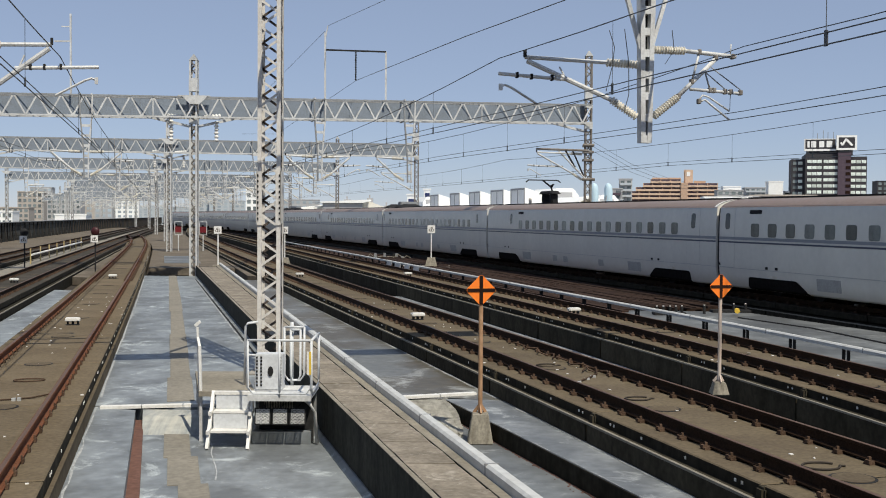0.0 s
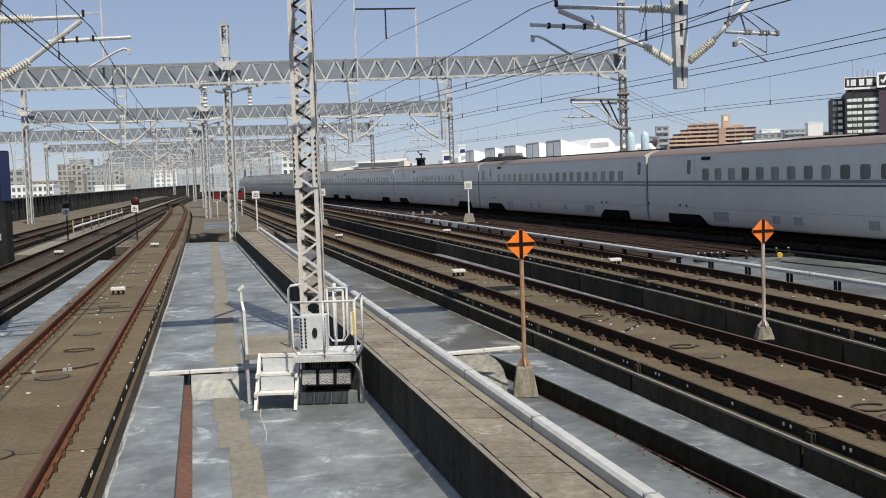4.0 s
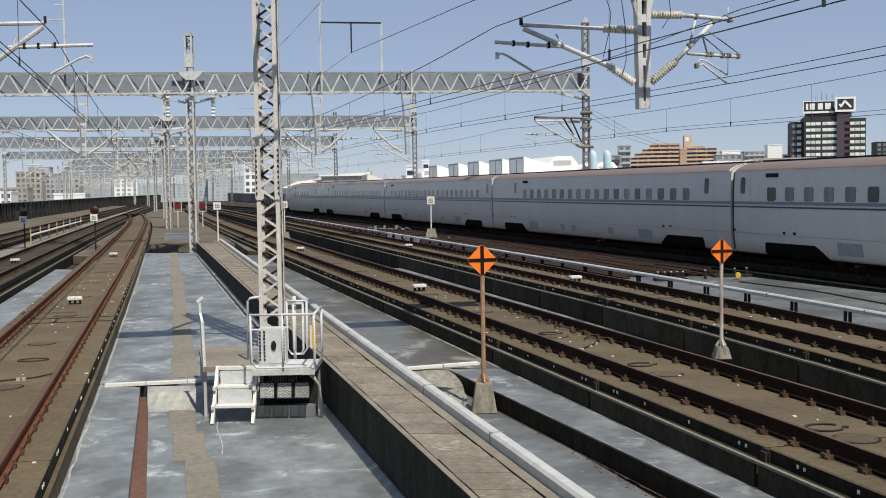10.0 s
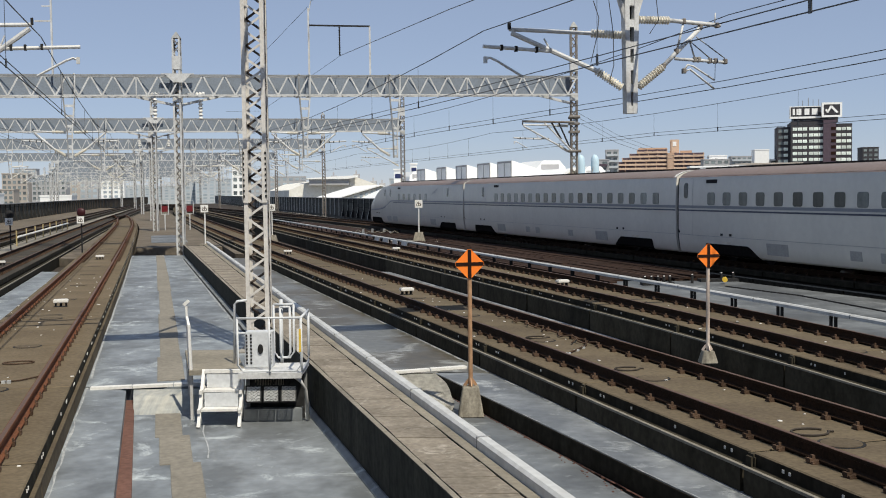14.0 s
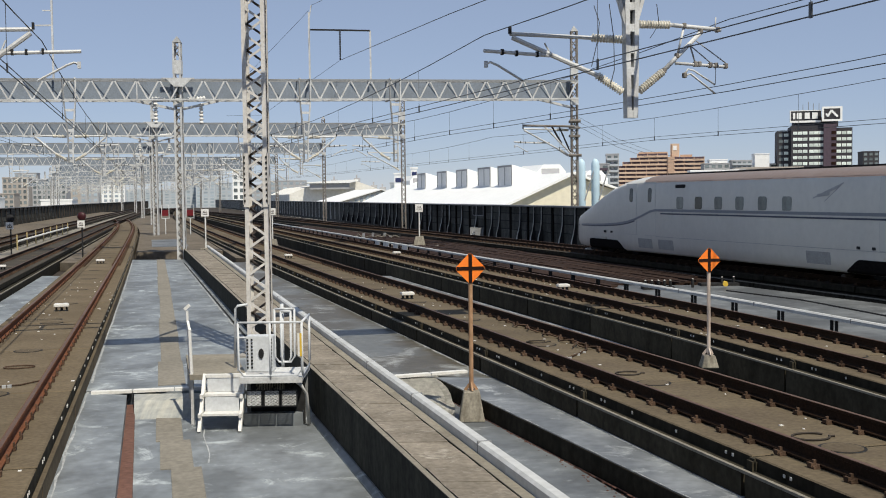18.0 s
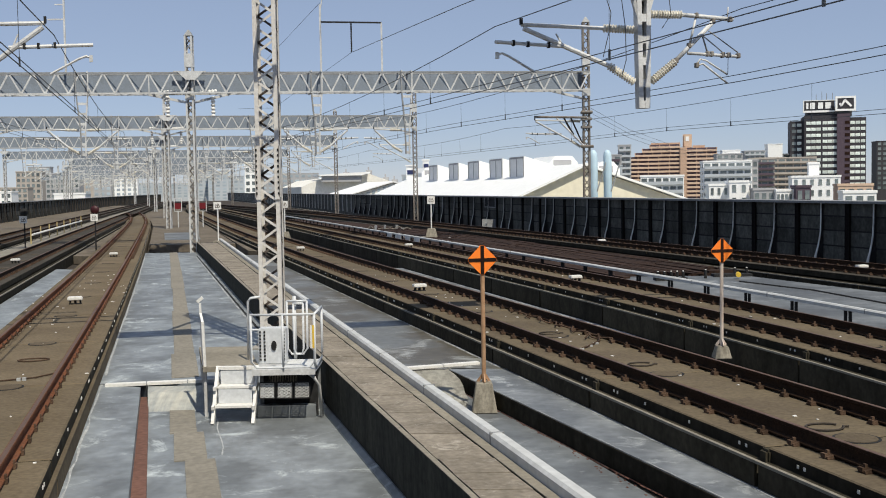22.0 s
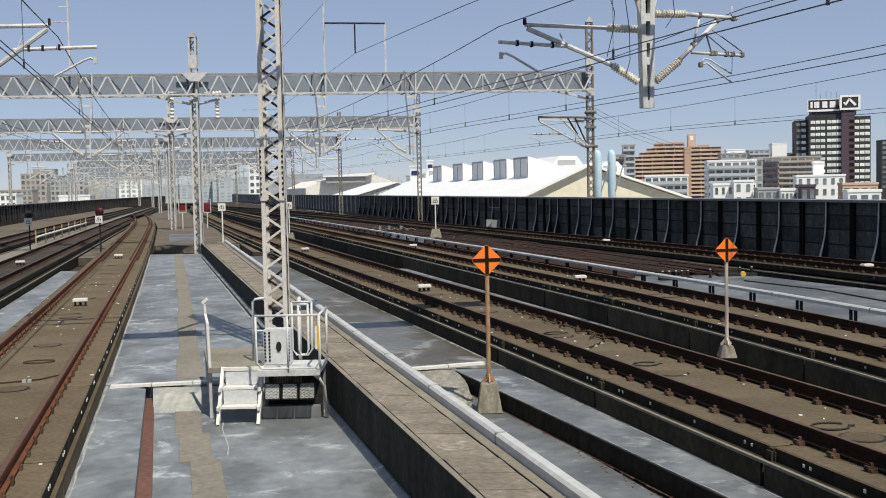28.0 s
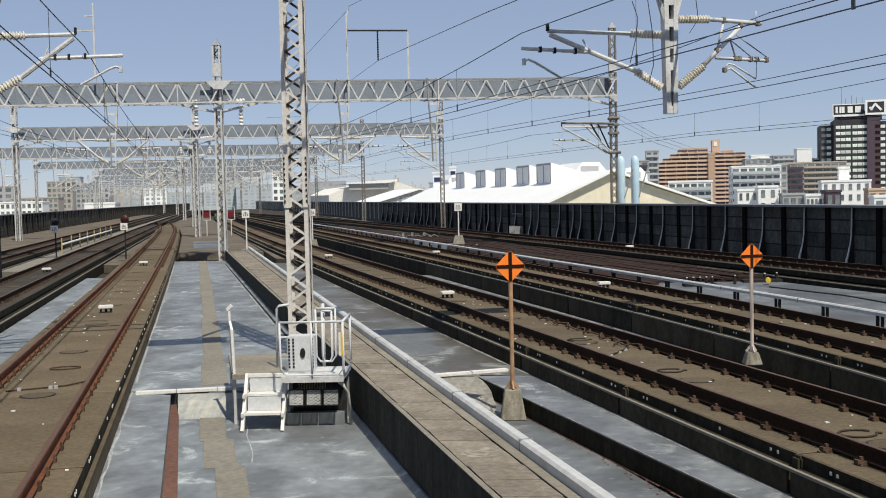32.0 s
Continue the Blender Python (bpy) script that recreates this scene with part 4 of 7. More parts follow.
for k in range(3):
    # crossed strands in a dark frame, leaning forward at the foot
    x0 = PX0 + 0.10 + k * 0.275
    z0, z1, ya, yb = -0.52, -0.275, PY0 + 0.08, PY0 + 0.13
    bm = bmesh.new()
    for i in range(-6, 13):
        for lean in (0.11, -0.11):
            a, b = x0 + i * 0.02 + (0 if lean > 0 else 0.11), x0 + i * 0.02 + (0.11 if lean > 0 else 0)
            f0 = max(0.0, min(1.0, (x0 - a) / (b - a))) if a < x0 else max(0.0, min(1.0, (x0 + 0.235 - a) / (b - a))) if a > x0 + 0.235 else 0.0
            f1 = max(0.0, min(1.0, (x0 + 0.235 - a) / (b - a))) if b > x0 + 0.235 else max(0.0, min(1.0, (x0 - a) / (b - a))) if b < x0 else 1.0
            if f1 - f0 < 0.05:
                continue
            p, q = Vector((a, ya, z0)), Vector((b, yb, z1))
            bar(bm, p.lerp(q, f0), p.lerp(q, f1), 0.0055)
    mesh = link("mesh_panel", bm, M["galv"], plat, "wire mesh panel")
    bm = bmesh.new()
    for a, b in (((x0, ya, z0), (x0 + 0.235, ya, z0)), ((x0, yb, z1), (x0 + 0.235, yb, z1)), ((x0, ya, z0), (x0, yb, z1)), ((x0 + 0.235, ya, z0), (x0 + 0.235, yb, z1))):
        bar(bm, a, b, 0.018)
    bar(bm, (x0 + 0.117, yb, z1), (x0 + 0.117, PY0 + 0.50, z1), 0.018)
    bar(bm, (x0 + 0.117, ya, z0), (x0 + 0.117, PY0 + 0.50, z0), 0.018)
    link("mesh_frame", bm, M["under"], mesh, "dark frame with two stays")
bm = bmesh.new()
for i in range(18):
    xx = PX0 + 0.2 + i * 0.026
    bar(bm, (xx, PY0 + 0.44, PZ - 0.27), (xx, PY0 + 0.44, PZ - 0.08), 0.010)
link("louvre", bm, M["trough"], plat, "pale louvre below the deck")
bm = bmesh.new()
tube(bm, [(PX1 - 0.14, PY0 + 0.2, PZ - 0.08), (PX1 - 0.04, PY0 + 0.2, PZ - 0.16), (PX1 + 0.03, PY0 + 0.25, PZ - 0.3), (PX1 + 0.06, PY0 + 0.3, NEAR + 0.02)], 0.028, 8)
link("drain_pipe", bm, M["galv"], plat, "bent grey drain pipe", True)

CBX = -0.075
cab = thing("control_box", "pale grey metal control box with an oval handle", "control box")
bm = boxes((-2.86 + CBX, -2.42 + CBX, 17.62, 17.90, PZ, PZ + 0.58))
bmesh.ops.bevel(bm, geom=list(bm.edges), offset=0.012, segments=2, affect="EDGES")
link("casing", bm, M["railwhite"], cab)
bm = bmesh.new()
bmesh.ops.create_cone(bm, cap_ends=True, segments=20, radius1=0.058, radius2=0.058, depth=0.02, matrix=Matrix.Translation((-2.61 + CBX, 17.612, PZ + 0.30)) @ Matrix.Rotation(math.pi / 2, 4, "X") @ Matrix.Diagonal((0.75, 1.4, 1, 1)))
link("handle", bm, M["under"], cab, "dark oval handle recess")
bm = bmesh.new()
for i in range(9):
    for x in (-2.83 + CBX, -2.76 + CBX, -2.45 + CBX):
        box(bm, x - 0.014, x + 0.014, 17.608, 17.619, PZ + 0.06 + i * 0.056, PZ + 0.092 + i * 0.056)
tagged(link("vent_holes", bm, M["under"], cab), kind="stuff")

steps = thing("access_steps", "white painted metal steps with a worn landing", "steps")
SX0, SX1 = -3.56, -2.93
bm = bmesh.new()
for p in box(bm, -3.80, SX1 + 0.03, 17.42, 19.7, -0.14, -0.06):
    p.co.x -= 0.245 * (p.co.y - 17.42)
link("landing", bm, M["trough"], steps, "worn tan landing plate")
for y0, z in ((17.20, -0.33), (16.99, -0.60)):
    link("tread", boxes((SX0 + 0.04, SX1 - 0.04, y0 - 0.03, y0 + 0.24, z - 0.035, z)), M["paint"], steps)
    link("riser", boxes((SX0 + 0.05, SX1 - 0.05, y0 + 0.17, y0 + 0.185, z + 0.005, z + 0.225)), M["railwhite"], steps)
link("tread", boxes((SX0 + 0.02, SX1 - 0.02, 17.36, 17.46, -0.10, -0.05)), M["paint"], steps)
for x in (SX0, SX1):
    bm = bmesh.new()
    bar(bm, (x, 16.90, NEAR), (x, 17.44, -0.06), 0.05, 0.08)
    bar(bm, (x, 16.93, NEAR + 0.25), (x, 17.2, NEAR + 0.29), 0.045, 0.06)
    bar(bm, (x, 17.1, -0.36), (x, 17.42, -0.34), 0.045, 0.06)
    link("stringer", bm, M["paint"], steps, "white side stringer")
for x in (-3.76, SX1 - 0.03):
    for y in (17.55, 18.6, 19.6):
        xx = x - 0.245 * (y - 17.42)
        link("support_post", boxes((xx - 0.022, xx + 0.022, y - 0.022, y + 0.022, NEAR, -0.11)), M["galv"], steps)
bm = bmesh.new()
bar(bm, (-3.78, 17.5, -0.12), (-3.80, 17.5, 0.66), 0.04)
bar(bm, (-3.83, 17.62, -0.1), (-3.86, 17.62, 0.95), 0.032)
bar(bm, (-3.80, 17.5, 0.62), (-3.86, 17.62, 0.78), 0.04)
bar(bm, (-3.90, 17.62, 0.97), (-3.82, 17.62, 1.04), 0.05)
link("hand_post", bm, M["paint"], steps, "white hand post")

# ---- signs and markers ----
def base_block(top, x, y, z0, z1, w=0.36):
    bm = bmesh.new()
    v = box(bm, -w / 2, w / 2, -w / 2, w / 2, z0, z1)
    for p in v[4:]:
        p.co.x *= 0.62
        p.co.y *= 0.62
    bmesh.ops.bevel(bm, geom=list(bm.edges), offset=0.015, segments=1, affect="EDGES")
    for p in bm.verts:
        p.co.x += x
        p.co.y += y
    link("concrete_base", bm, M["baseconc"], top, "tapered concrete base")


def diamond_sign(x, y, z, ground, block, size, turn, post, wide, label):
    t = thing("diamond_sign", label, "track sign", group="orange diamond signs")
    base_block(t, x, y, ground, ground + block, wide)
    bm = bmesh.new()
    tube(bm, [(x, y, ground + block - 0.02), (x, y, z + 0.1)], 0.036, 10)
    link("post", bm, post, t)
    bm = bmesh.new()
    for a in range(3):
        an = a * math.tau / 3 + 0.6
        bar(bm, (x, y, ground + block + 0.14), (x + 0.11 * math.cos(an), y + 0.11 * math.sin(an), ground + block), 0.02, 0.05)
    link("foot_bracket", bm, post, t)
    m = Matrix.Translation((x, y - 0.045, z)) @ Matrix.Rotation(radians(turn), 4, "Z")

    def plate(poly, d0, d1):
        bm = bmesh.new()
        f = [bm.verts.new(m @ Vector((px, d0, pz))) for px, pz in poly]
        b = [bm.verts.new(m @ Vector((px, d1, pz))) for px, pz in poly]
        bm.faces.new(f)
        bm.faces.new(b[::-1])
        for k in range(len(poly)):
            bm.faces.new((f[k], b[k], b[(k + 1) % len(poly)], f[(k + 1) % len(poly)]))
        bmesh.ops.recalc_face_normals(bm, faces=bm.faces)
        return bm

    h, c = size / 2, 0.025
    face = link("face", plate([(-c, h), (c, h), (h, c), (h, -c), (c, -h), (-c, -h), (-h, -c), (-h, c)], 0, 0.008), M["orange"], t, "orange reflective diamond")
    link("cross_bar", plate([(-0.03, h - 0.005), (0.03, h - 0.005), (0.03, -h + 0.005), (-0.03, -h + 0.005)], -0.006, -0.001), M["blackpaint"], face, "black upright bar")
    link("cross_bar", plate([(-h + 0.005, 0.028), (h - 0.005, 0.028), (h - 0.005, -0.028), (-h + 0.005, -0.028)], -0.0085, -0.0062), M["blackpaint"], face, "black level bar")
    return t


diamond_sign(0.71, 17.85, 1.56, -0.94, 0.49, 0.48, 14, M["post"], 0.42, "orange diamond sign with a black cross on a brown post")
diamond_sign(5.42, 20.95, 1.45, -0.62, 0.24, 0.46, 14, M["postpale"], 0.33, "orange diamond sign with a black cross on a pale post")


def marker(x, y, z, ground, size, label, block=True, head="", turn=14):
    t = thing("stop_marker", label, "track sign", group="white square markers")
    if block:
        base_block(t, x, y, ground, ground + 0.6, 0.8)
    bm = bmesh.new()
    tube(bm, [(x, y, ground), (x, y, z)], 0.042, 8)
    link("post", bm, M["paint"] if block else M["under"], t)
    m = Matrix.Translation((x, y - (0.17 if head else 0.07), z)) @ Matrix.Rotation(radians(turn), 4, "Z")
    h = size / 2
    bm = bmesh.new()
    box(bm, -h, h, -0.012, 0.012, -h, h, m)
    if head:
        box(bm, -0.03, 0.03, 0.0125, 0.16, -0.03, 0.03, m)
    face = link("board", bm, M["paint"], t, "white square board")
    bm = bmesh.new()
    for a in ((-0.6, -0.45, -0.5, 0.05), (0.45, 0.6, -0.5, 0.05), (-0.08, 0.08, -0.5, 0.6), (-0.6, 0.6, -0.55, -0.42), (-0.42, -0.3, 0.05, 0.5), (0.3, 0.42, 0.05, 0.5), (-0.42, 0.42, 0.0, 0.1)):
        box(bm, a[0] * h, a[1] * h, -0.017, -0.0125, a[2] * h, a[3] * h, m)
    link("lettering", bm, M["blackpaint"], face, "dark bars of lettering")
    if head:
        bm = bmesh.new()
        bmesh.ops.create_uvsphere(bm, u_segments=14, v_segments=10, radius=0.24)
        bmesh.ops.transform(bm, verts=bm.verts, matrix=Matrix.Translation((x, y - 0.02, z + h + 0.22)) @ Matrix.Diagonal((1, 0.5, 1, 1)))
        link("signal_head", bm, M[head], t, "dark round signal head", True)
    return t


marker(-0.45, 70, 1.95, -0.46, 0.5, "white square marker on a pale post with a concrete base")
marker(-12.45, 62, 1.92, -0.66, 0.42, "white square marker on a pale post beside the trough")
marker(-11.2, 80, 1.70, -0.9, 0.5, "white square marker on a pale post between two tracks")
marker(-18.75, 60, 1.42, -0.9, 0.38, "white square marker below a dark red round signal head", False, "maroon")
marker(-24.5, 65, 1.25, -0.9, 0.42, "white square marker below a dark signal head by the siding", False, "under")


def red_board(x, y):
    t = thing("red_marker_board", "dark red square board on a pale frame", "track sign", group="red marker boards")
    bm = boxes((x - 0.28, x + 0.28, y - 0.03, y + 0.03, 1.16, 1.70))
    link("board", bm, M["red"], t)
    bm = bmesh.new()
    for dx in (-0.33, 0.33):
        bar(bm, (x + dx, y + 0.06, 0.9), (x + dx, y + 0.06, 2.15), 0.06)
    for z in (0.95, 2.15):
        bar(bm, (x - 0.36, y + 0.06, z), (x + 0.36, y + 0.06, z), 0.06)
    bar(bm, (x, y + 0.06, -0.9), (x, y + 0.06, 0.95), 0.08)
    link("frame", bm, M["galv"], t, "pale metal frame")


red_board(-23.7, 100)
red_board(-21.45, 100)


def transponder(line, y, sink=0.0, off=0.0):
    t = thing("track_beacon", "white flat box mounted between the rails", "track beacon", line.place(y, off), group="white track beacons")
    bm = boxes((-0.19, 0.19, -0.12, 0.12, -0.095, 0.0))
    bmesh.ops.bevel(bm, geom=list(bm.edges), offset=0.02, segments=2, affect="EDGES")
    link("housing", bm, M["paint"], t)
    bm = boxes((-0.15, -0.11, -0.06, 0.07, -0.2, -0.095), (0.11, 0.15, -0.06, 0.07, -0.2, -0.095), (-0.03, 0.03, -0.02, 0.05, -0.2, -0.095), (-0.16, 0.16, -0.1, 0.1, -0.2, -0.185))
    link("bracket", bm, M["under"], t, "dark legs under the box")


for line, y in ((T1, 29.2), (T1, 50.5), (R1, 31.3), (R1, 52.9), (R2, 33.4), (R2, 54.1), (R3, 35.6), (R3, 55.2), (T0, 47)):
    transponder(line, y)


# brown concrete ground beyond the grey floors
strip("floor_beyond", (T1, 1.36), (PIPE, 1.2), span(67, 210, 24), -0.5, "brown-grey concrete ground between the far tracks", M["farbrown"], z0=-0.95)
strip("floor_beyond_right", (PIPE, 1.3), (R1, -1.38), span(59, 110, 10), -0.5, "brown-grey concrete ground beside the far track", M["farbrown"], z0=-0.95)

# loose bond cables on the near slab
for y, o, r in ((12.95, -0.02, 0.23), (17.75, 0.0, 0.21), (21.7, 0.02, 0.21)):
    bond = thing("bond_cable", "dark looped bond cable lying on the slab", "cable", group="cable loops on the slabs")
    bm = bmesh.new()
    tube(bm, [R1.at(y + 0.8 * r * math.sin(a), o + r * math.cos(a), -0.183) for a in [0.4 + k * 5.7 / 16 for k in range(17)]] + [R1.at(y - 0.06, o + r + 0.06, -0.185)], 0.013, 6)
    link("cable_loop", bm, M["bed"], bond, "", True)
bond = thing("bond_cable", "rusty bond cables wound along the far rail", "cable")
for k in range(5):
    bm = bmesh.new()
    y = 20.0 + k * 1.0
    tube(bm, [R1.at(y + 0.14 * i, 0.56 + 0.09 * math.sin(i * 0.9 + k), -0.17 + 0.05 * math.sin(i * 0.75) ** 2) for i in range(9)], 0.016, 6)
    link("cable_run", bm, M["rust"], bond, "", True)
bm = bmesh.new()
tube(bm, [R1.at(19.55, -0.25, -0.175), R1.at(19.9, 0.1, -0.172), R1.at(20.3, 0.45, -0.17), R1.at(20.7, 0.62, -0.13), R1.at(20.9, 0.5, -0.12), R1.at(20.6, 0.3, -0.15)], 0.017, 6)
link("cable_run", bm, M["rust"], bond, "", True)
for y, o in ((19.55, -0.25), (19.85, 0.05), (20.1, 0.28)):
    bm = bmesh.new()
    box(bm, -0.05, 0.05, -0.02, 0.02, -0.2, -0.165, R1.place(y, o))
    link("clip", bm, M["sealant"], bond, "pale clip")


# relay cabinet beside the siding
relay = thing("relay_cabinet", "tall dark relay cabinet with a navy upper panel", "relay cabinet")
RX, RY = -21.95, 50.0
link("casing", boxes((RX - 0.45, RX + 0.40, RY - 0.35, RY + 0.35, -0.88, 4.5)), M["under"], relay, "sooty dark casing")
link("side_panel", boxes((RX + 0.404, RX + 0.45, RY - 0.38, RY + 0.30, 2.2, 4.45), (RX + 0.28, RX + 0.404, RY - 0.385, RY - 0.354, 2.2, 4.45)), M["navy"], relay, "navy panel on the casing's corner")
link("door_handle", boxes((RX + 0.1, RX + 0.14, RY - 0.39, RY - 0.35, 0.4, 0.7)), M["galv"], relay)
# yellow guard posts along the siding
guard = thing("yellow_guard_rail", "low yellow guard posts carrying a pale pipe beside the siding", "guard rail")
gys = span(70, 104, 7)
for y in gys:
    p = TS.at(y, 2.0)
    link("post", boxes((p.x - 0.035, p.x + 0.035, p.y - 0.035, p.y + 0.035, -0.45, 0.55)), M["ochre"], guard)
bm = bmesh.new()
tube(bm, [TS.at(y, 2.05, 0.12) for y in gys], 0.07, 8)
link("pipe", bm, M["paint"], guard, "pale pipe")
# concrete ground of the siding with dark drain openings, and the ground past the grey strip
strip("floor_siding", (TS, 1.45), (T0, -1.42), span(52, 260, 24), -0.45, "tan concrete ground between siding and track", M["patch"], z0=-0.95)
strip("floor_between", (T0, 1.42), (T1, -1.40), span(57, 104, 10), -0.52, "brown-grey concrete ground between two merging tracks", M["farbrown"], z0=-0.95)
drains = thing("drain_openings", "row of dark drain openings in the concrete", "drain", kind="structure")
for k in range(7):
    link("opening", boxes((-0.16, 0.16, -0.32, 0.32, -0.6, -0.43)), M["under"], drains).matrix_basis = T0.place(66 + 1.9 * k + (k % 3) * 0.35, -1.75)

# switch device between the far tracks
dev = thing("switch_device", "dark pegged trackside device with a yellow drum", "switch device", Matrix.Translation((-0.25, -1.3, 0)))
for a in ((7.4, 8.45, 37.3, 37.8, -0.46, -0.36), (9.6, 10.9, 38.4, 38.9, -0.46, -0.36)):
    link("base_plate", boxes(a), M["under"], dev)
for x, y in ((7.5, 37.5), (7.72, 37.5), (7.95, 37.55), (8.15, 37.55), (8.36, 37.6), (9.2, 38.0), (10.35, 38.6), (10.78, 38.7)):
    bm = bmesh.new()
    tube(bm, [(x, y, -0.45), (x, y, -0.17)], 0.05, 8)
    peg = link("peg", bm, M["under"], dev)
    link("peg_tip", boxes((x - 0.025, x + 0.025, y - 0.025, y + 0.025, -0.17, -0.145)), M["paint"], peg, "white tip")
bm = bmesh.new()
tube(bm, [(10.15, 37.4, -0.30), (10.2, 37.65, -0.30)], 0.085, 14)
link("drum", bm, M["yellow"], dev, "yellow drum")
lead = thing("ground_cable", "thin dark cable lying on the grey floor", "cable")
bm = bmesh.new()
tube(bm, [(9.68, 35.2, -0.435), (10.4, 33.3, -0.435), (10.95, 31.9, -0.435), (11.5, 28.4, -0.435), (11.9, 25.5, -0.435)], 0.025, 6)
link("strand", bm, M["under"], lead)
# pale sheet leaning on the barrier
sheet = thing("leaning_panel", "pale slatted panel leaning against the barrier", "panel", WALL_R.place(87.0, -0.12))
for k in range(5):
    v = boxes((-0.75 + k * 0.13, -0.66 + k * 0.13, -0.6, 0.75, -0.5 + k * 0.13, -0.42 + k * 0.13))
    link("slat", v, M["galv"], sheet)
link("frame", boxes((-0.78, -0.1, -0.66, -0.6, -0.55, 0.15), (-0.78, -0.1, 0.75, 0.81, -0.55, 0.15)), M["galvdark"], sheet)

# grey slab let into the ground past the trench
strip("floor_far_slab", (T1, 2.3), (T1, 4.7), span(73, 86, 4), -0.488, "grimy grey slab among the far tracks", M["coatdark"], z0=-0.6)

# chalky lines where floor and beds meet
for line, y0, y1, o, z, w in ((R1, 7, 20.0, -1.34, LEDGE, 0.02), (R1, 20.8, 57, -1.345, LEDGE, 0.026), (LEDGE_L, 7, 20.0, 0.012, LEDGE, 0.010), (R2, 24, 50, -1.42, -0.88, 0.06), (TROUGH, 20.5, 58, -0.27, LEDGE, 0.022)):
    bm = bmesh.new()
    rings = []
    for y in line.steps(y0, y1, 0.35):
        ww = w * random.uniform(0.1, 1.3)
        oo = o + random.uniform(-0.012, 0.012)
        rings.append([bm.verts.new(line.at(y, oo - ww, z + 0.006)), bm.verts.new(line.at(y, oo + ww, z + 0.005))])
    for a, b in zip(rings, rings[1:]):
        bm.faces.new((a[0], a[1], b[1], b[0]))
    tagged(link("sealant_line", bm, M["sealant"]), "uneven chalky line along a bed's foot", "sealant", kind="structure")
bm = bmesh.new()
sweep(bm, TROUGH, span(20.5, 58, 10), [(-0.225, LEDGE - 0.03), (-0.225, LEDGE + 0.004), (-0.165, LEDGE + 0.004), (-0.165, LEDGE - 0.03)])
tagged(link("floor_joint", bm, M["under"]), "dark tarred joint along the trough", "floor", kind="structure")
# pale chips scattered on the slabs
bm = bmesh.new()
for line in (T1, R1, R2):
    for k in range(60):
        y, o, w = random.uniform(11, 40), random.uniform(-1.15, 1.15), random.uniform(0.008, 0.028)
        if abs(abs(o) - 0.75) > 0.16:
            box(bm, -w, w, -w, w, -0.2, -0.19, line.place(y, o))
tagged(link("stone_chips", bm, M["paint"]), "small pale chips lying on the slabs", "stone chips", kind="stuff")
# bond cables on the tan track
bond = thing("bond_cable", "dark looped bond cable clipped to the tan slab", "cable")
bm = bmesh.new()
tube(bm, [T1.at(17.15, -0.55, -0.185), T1.at(17.25, 0.0, -0.18), T1.at(17.35, 0.35, -0.18), T1.at(17.65, 0.66, -0.17)], 0.013, 6)
link("cable_run", bm, M["rust"], bond, "", True)
bm = bmesh.new()
tube(bm, [T1.at(19.3 + 0.16 * math.sin(a), 0.1 + 0.26 * math.cos(a), -0.18) for a in [k * math.tau / 14 for k in range(16)]], 0.013, 6)
link("cable_loop", bm, M["rust"], bond, "", True)
for o in (-0.35, 0.12, 0.2):
    m = T1.place(17.22 + 0.05 * o, o)
    bm = bmesh.new()
    box(bm, -0.03, 0.03, -0.035, 0.035, -0.2, -0.155, m)
    link("clip", bm, M["sealant"], bond, "pale clip")

# ground between the siding and its barrier
strip("floor_barrier", (WALL_L, 0.15), (TS, -1.42), span(55, 260, 20), -0.35, "rust-brown ground along the far barrier", M["farbrown"], z0=-0.95)

# concrete pad under the marker, pale sheets along the duct and fittings behind it
pad = thing("marker_pad", "pale concrete pad under the white marker", "pad", kind="structure")
link("pad_slab", boxes((-2.6, 0.75, 67.8, 71.6, -0.52, -0.41)), M["conc"], pad)
for y, ln in ((61.2, 1.3), (63.4, 1.2), (65.6, 1.5), (68.0, 1.3)):
    t = thing("duct_sheet", "pale metal sheet leaning on the raised duct", "sheet", R2.place(y, 2.49), group="sheets along the duct")
    bm = bmesh.new()
    v = box(bm, -0.10, -0.08, 0, ln, -0.45, -0.08)
    for p in v[4:]:
        p.co.x += 0.06
    link("sheet", bm, M["galv"], t)
fit = thing("cable_fittings", "cluster of small dark and pale cable fittings on the ground", "cable fittings")
for k in range(14):
    x, y = -5.2 + k * 0.24 + random.uniform(-0.08, 0.08), 82 + random.uniform(0, 4)
    h = random.uniform(0.12, 0.45)
    bm = bmesh.new()
    if k % 3:
        box(bm, x - 0.09, x + 0.09, y - 0.09, y + 0.09, -0.5, -0.5 + h)
        link("junction_box", bm, M["under" if k % 2 else "galvdark"], fit)
    else:
        tube(bm, [(x - 0.3, y, -0.42), (x, y, -0.5 + h), (x + 0.35, y + 0.2, -0.40)], 0.04, 6)
        link("conduit", bm, M["patch"], fit, "dull bent conduit")
op = thing("barrier_opening", "dark opening in the noise barrier", "opening", WALL_R.place(88.3, -0.02), kind="structure")
link("recess", boxes((-0.03, 0.0, -1.4, 1.4, 1.12, 1.78)), M["under"], op, "dark recess")
link("frame", boxes((-0.05, 0.0, -1.48, -1.4, 1.06, 1.84), (-0.05, 0.0, 1.4, 1.48, 1.06, 1.84), (-0.05, 0.0, -1.48, 1.48, 1.06, 1.12)), M["galvdark"], op)


# ---- overhead line ----


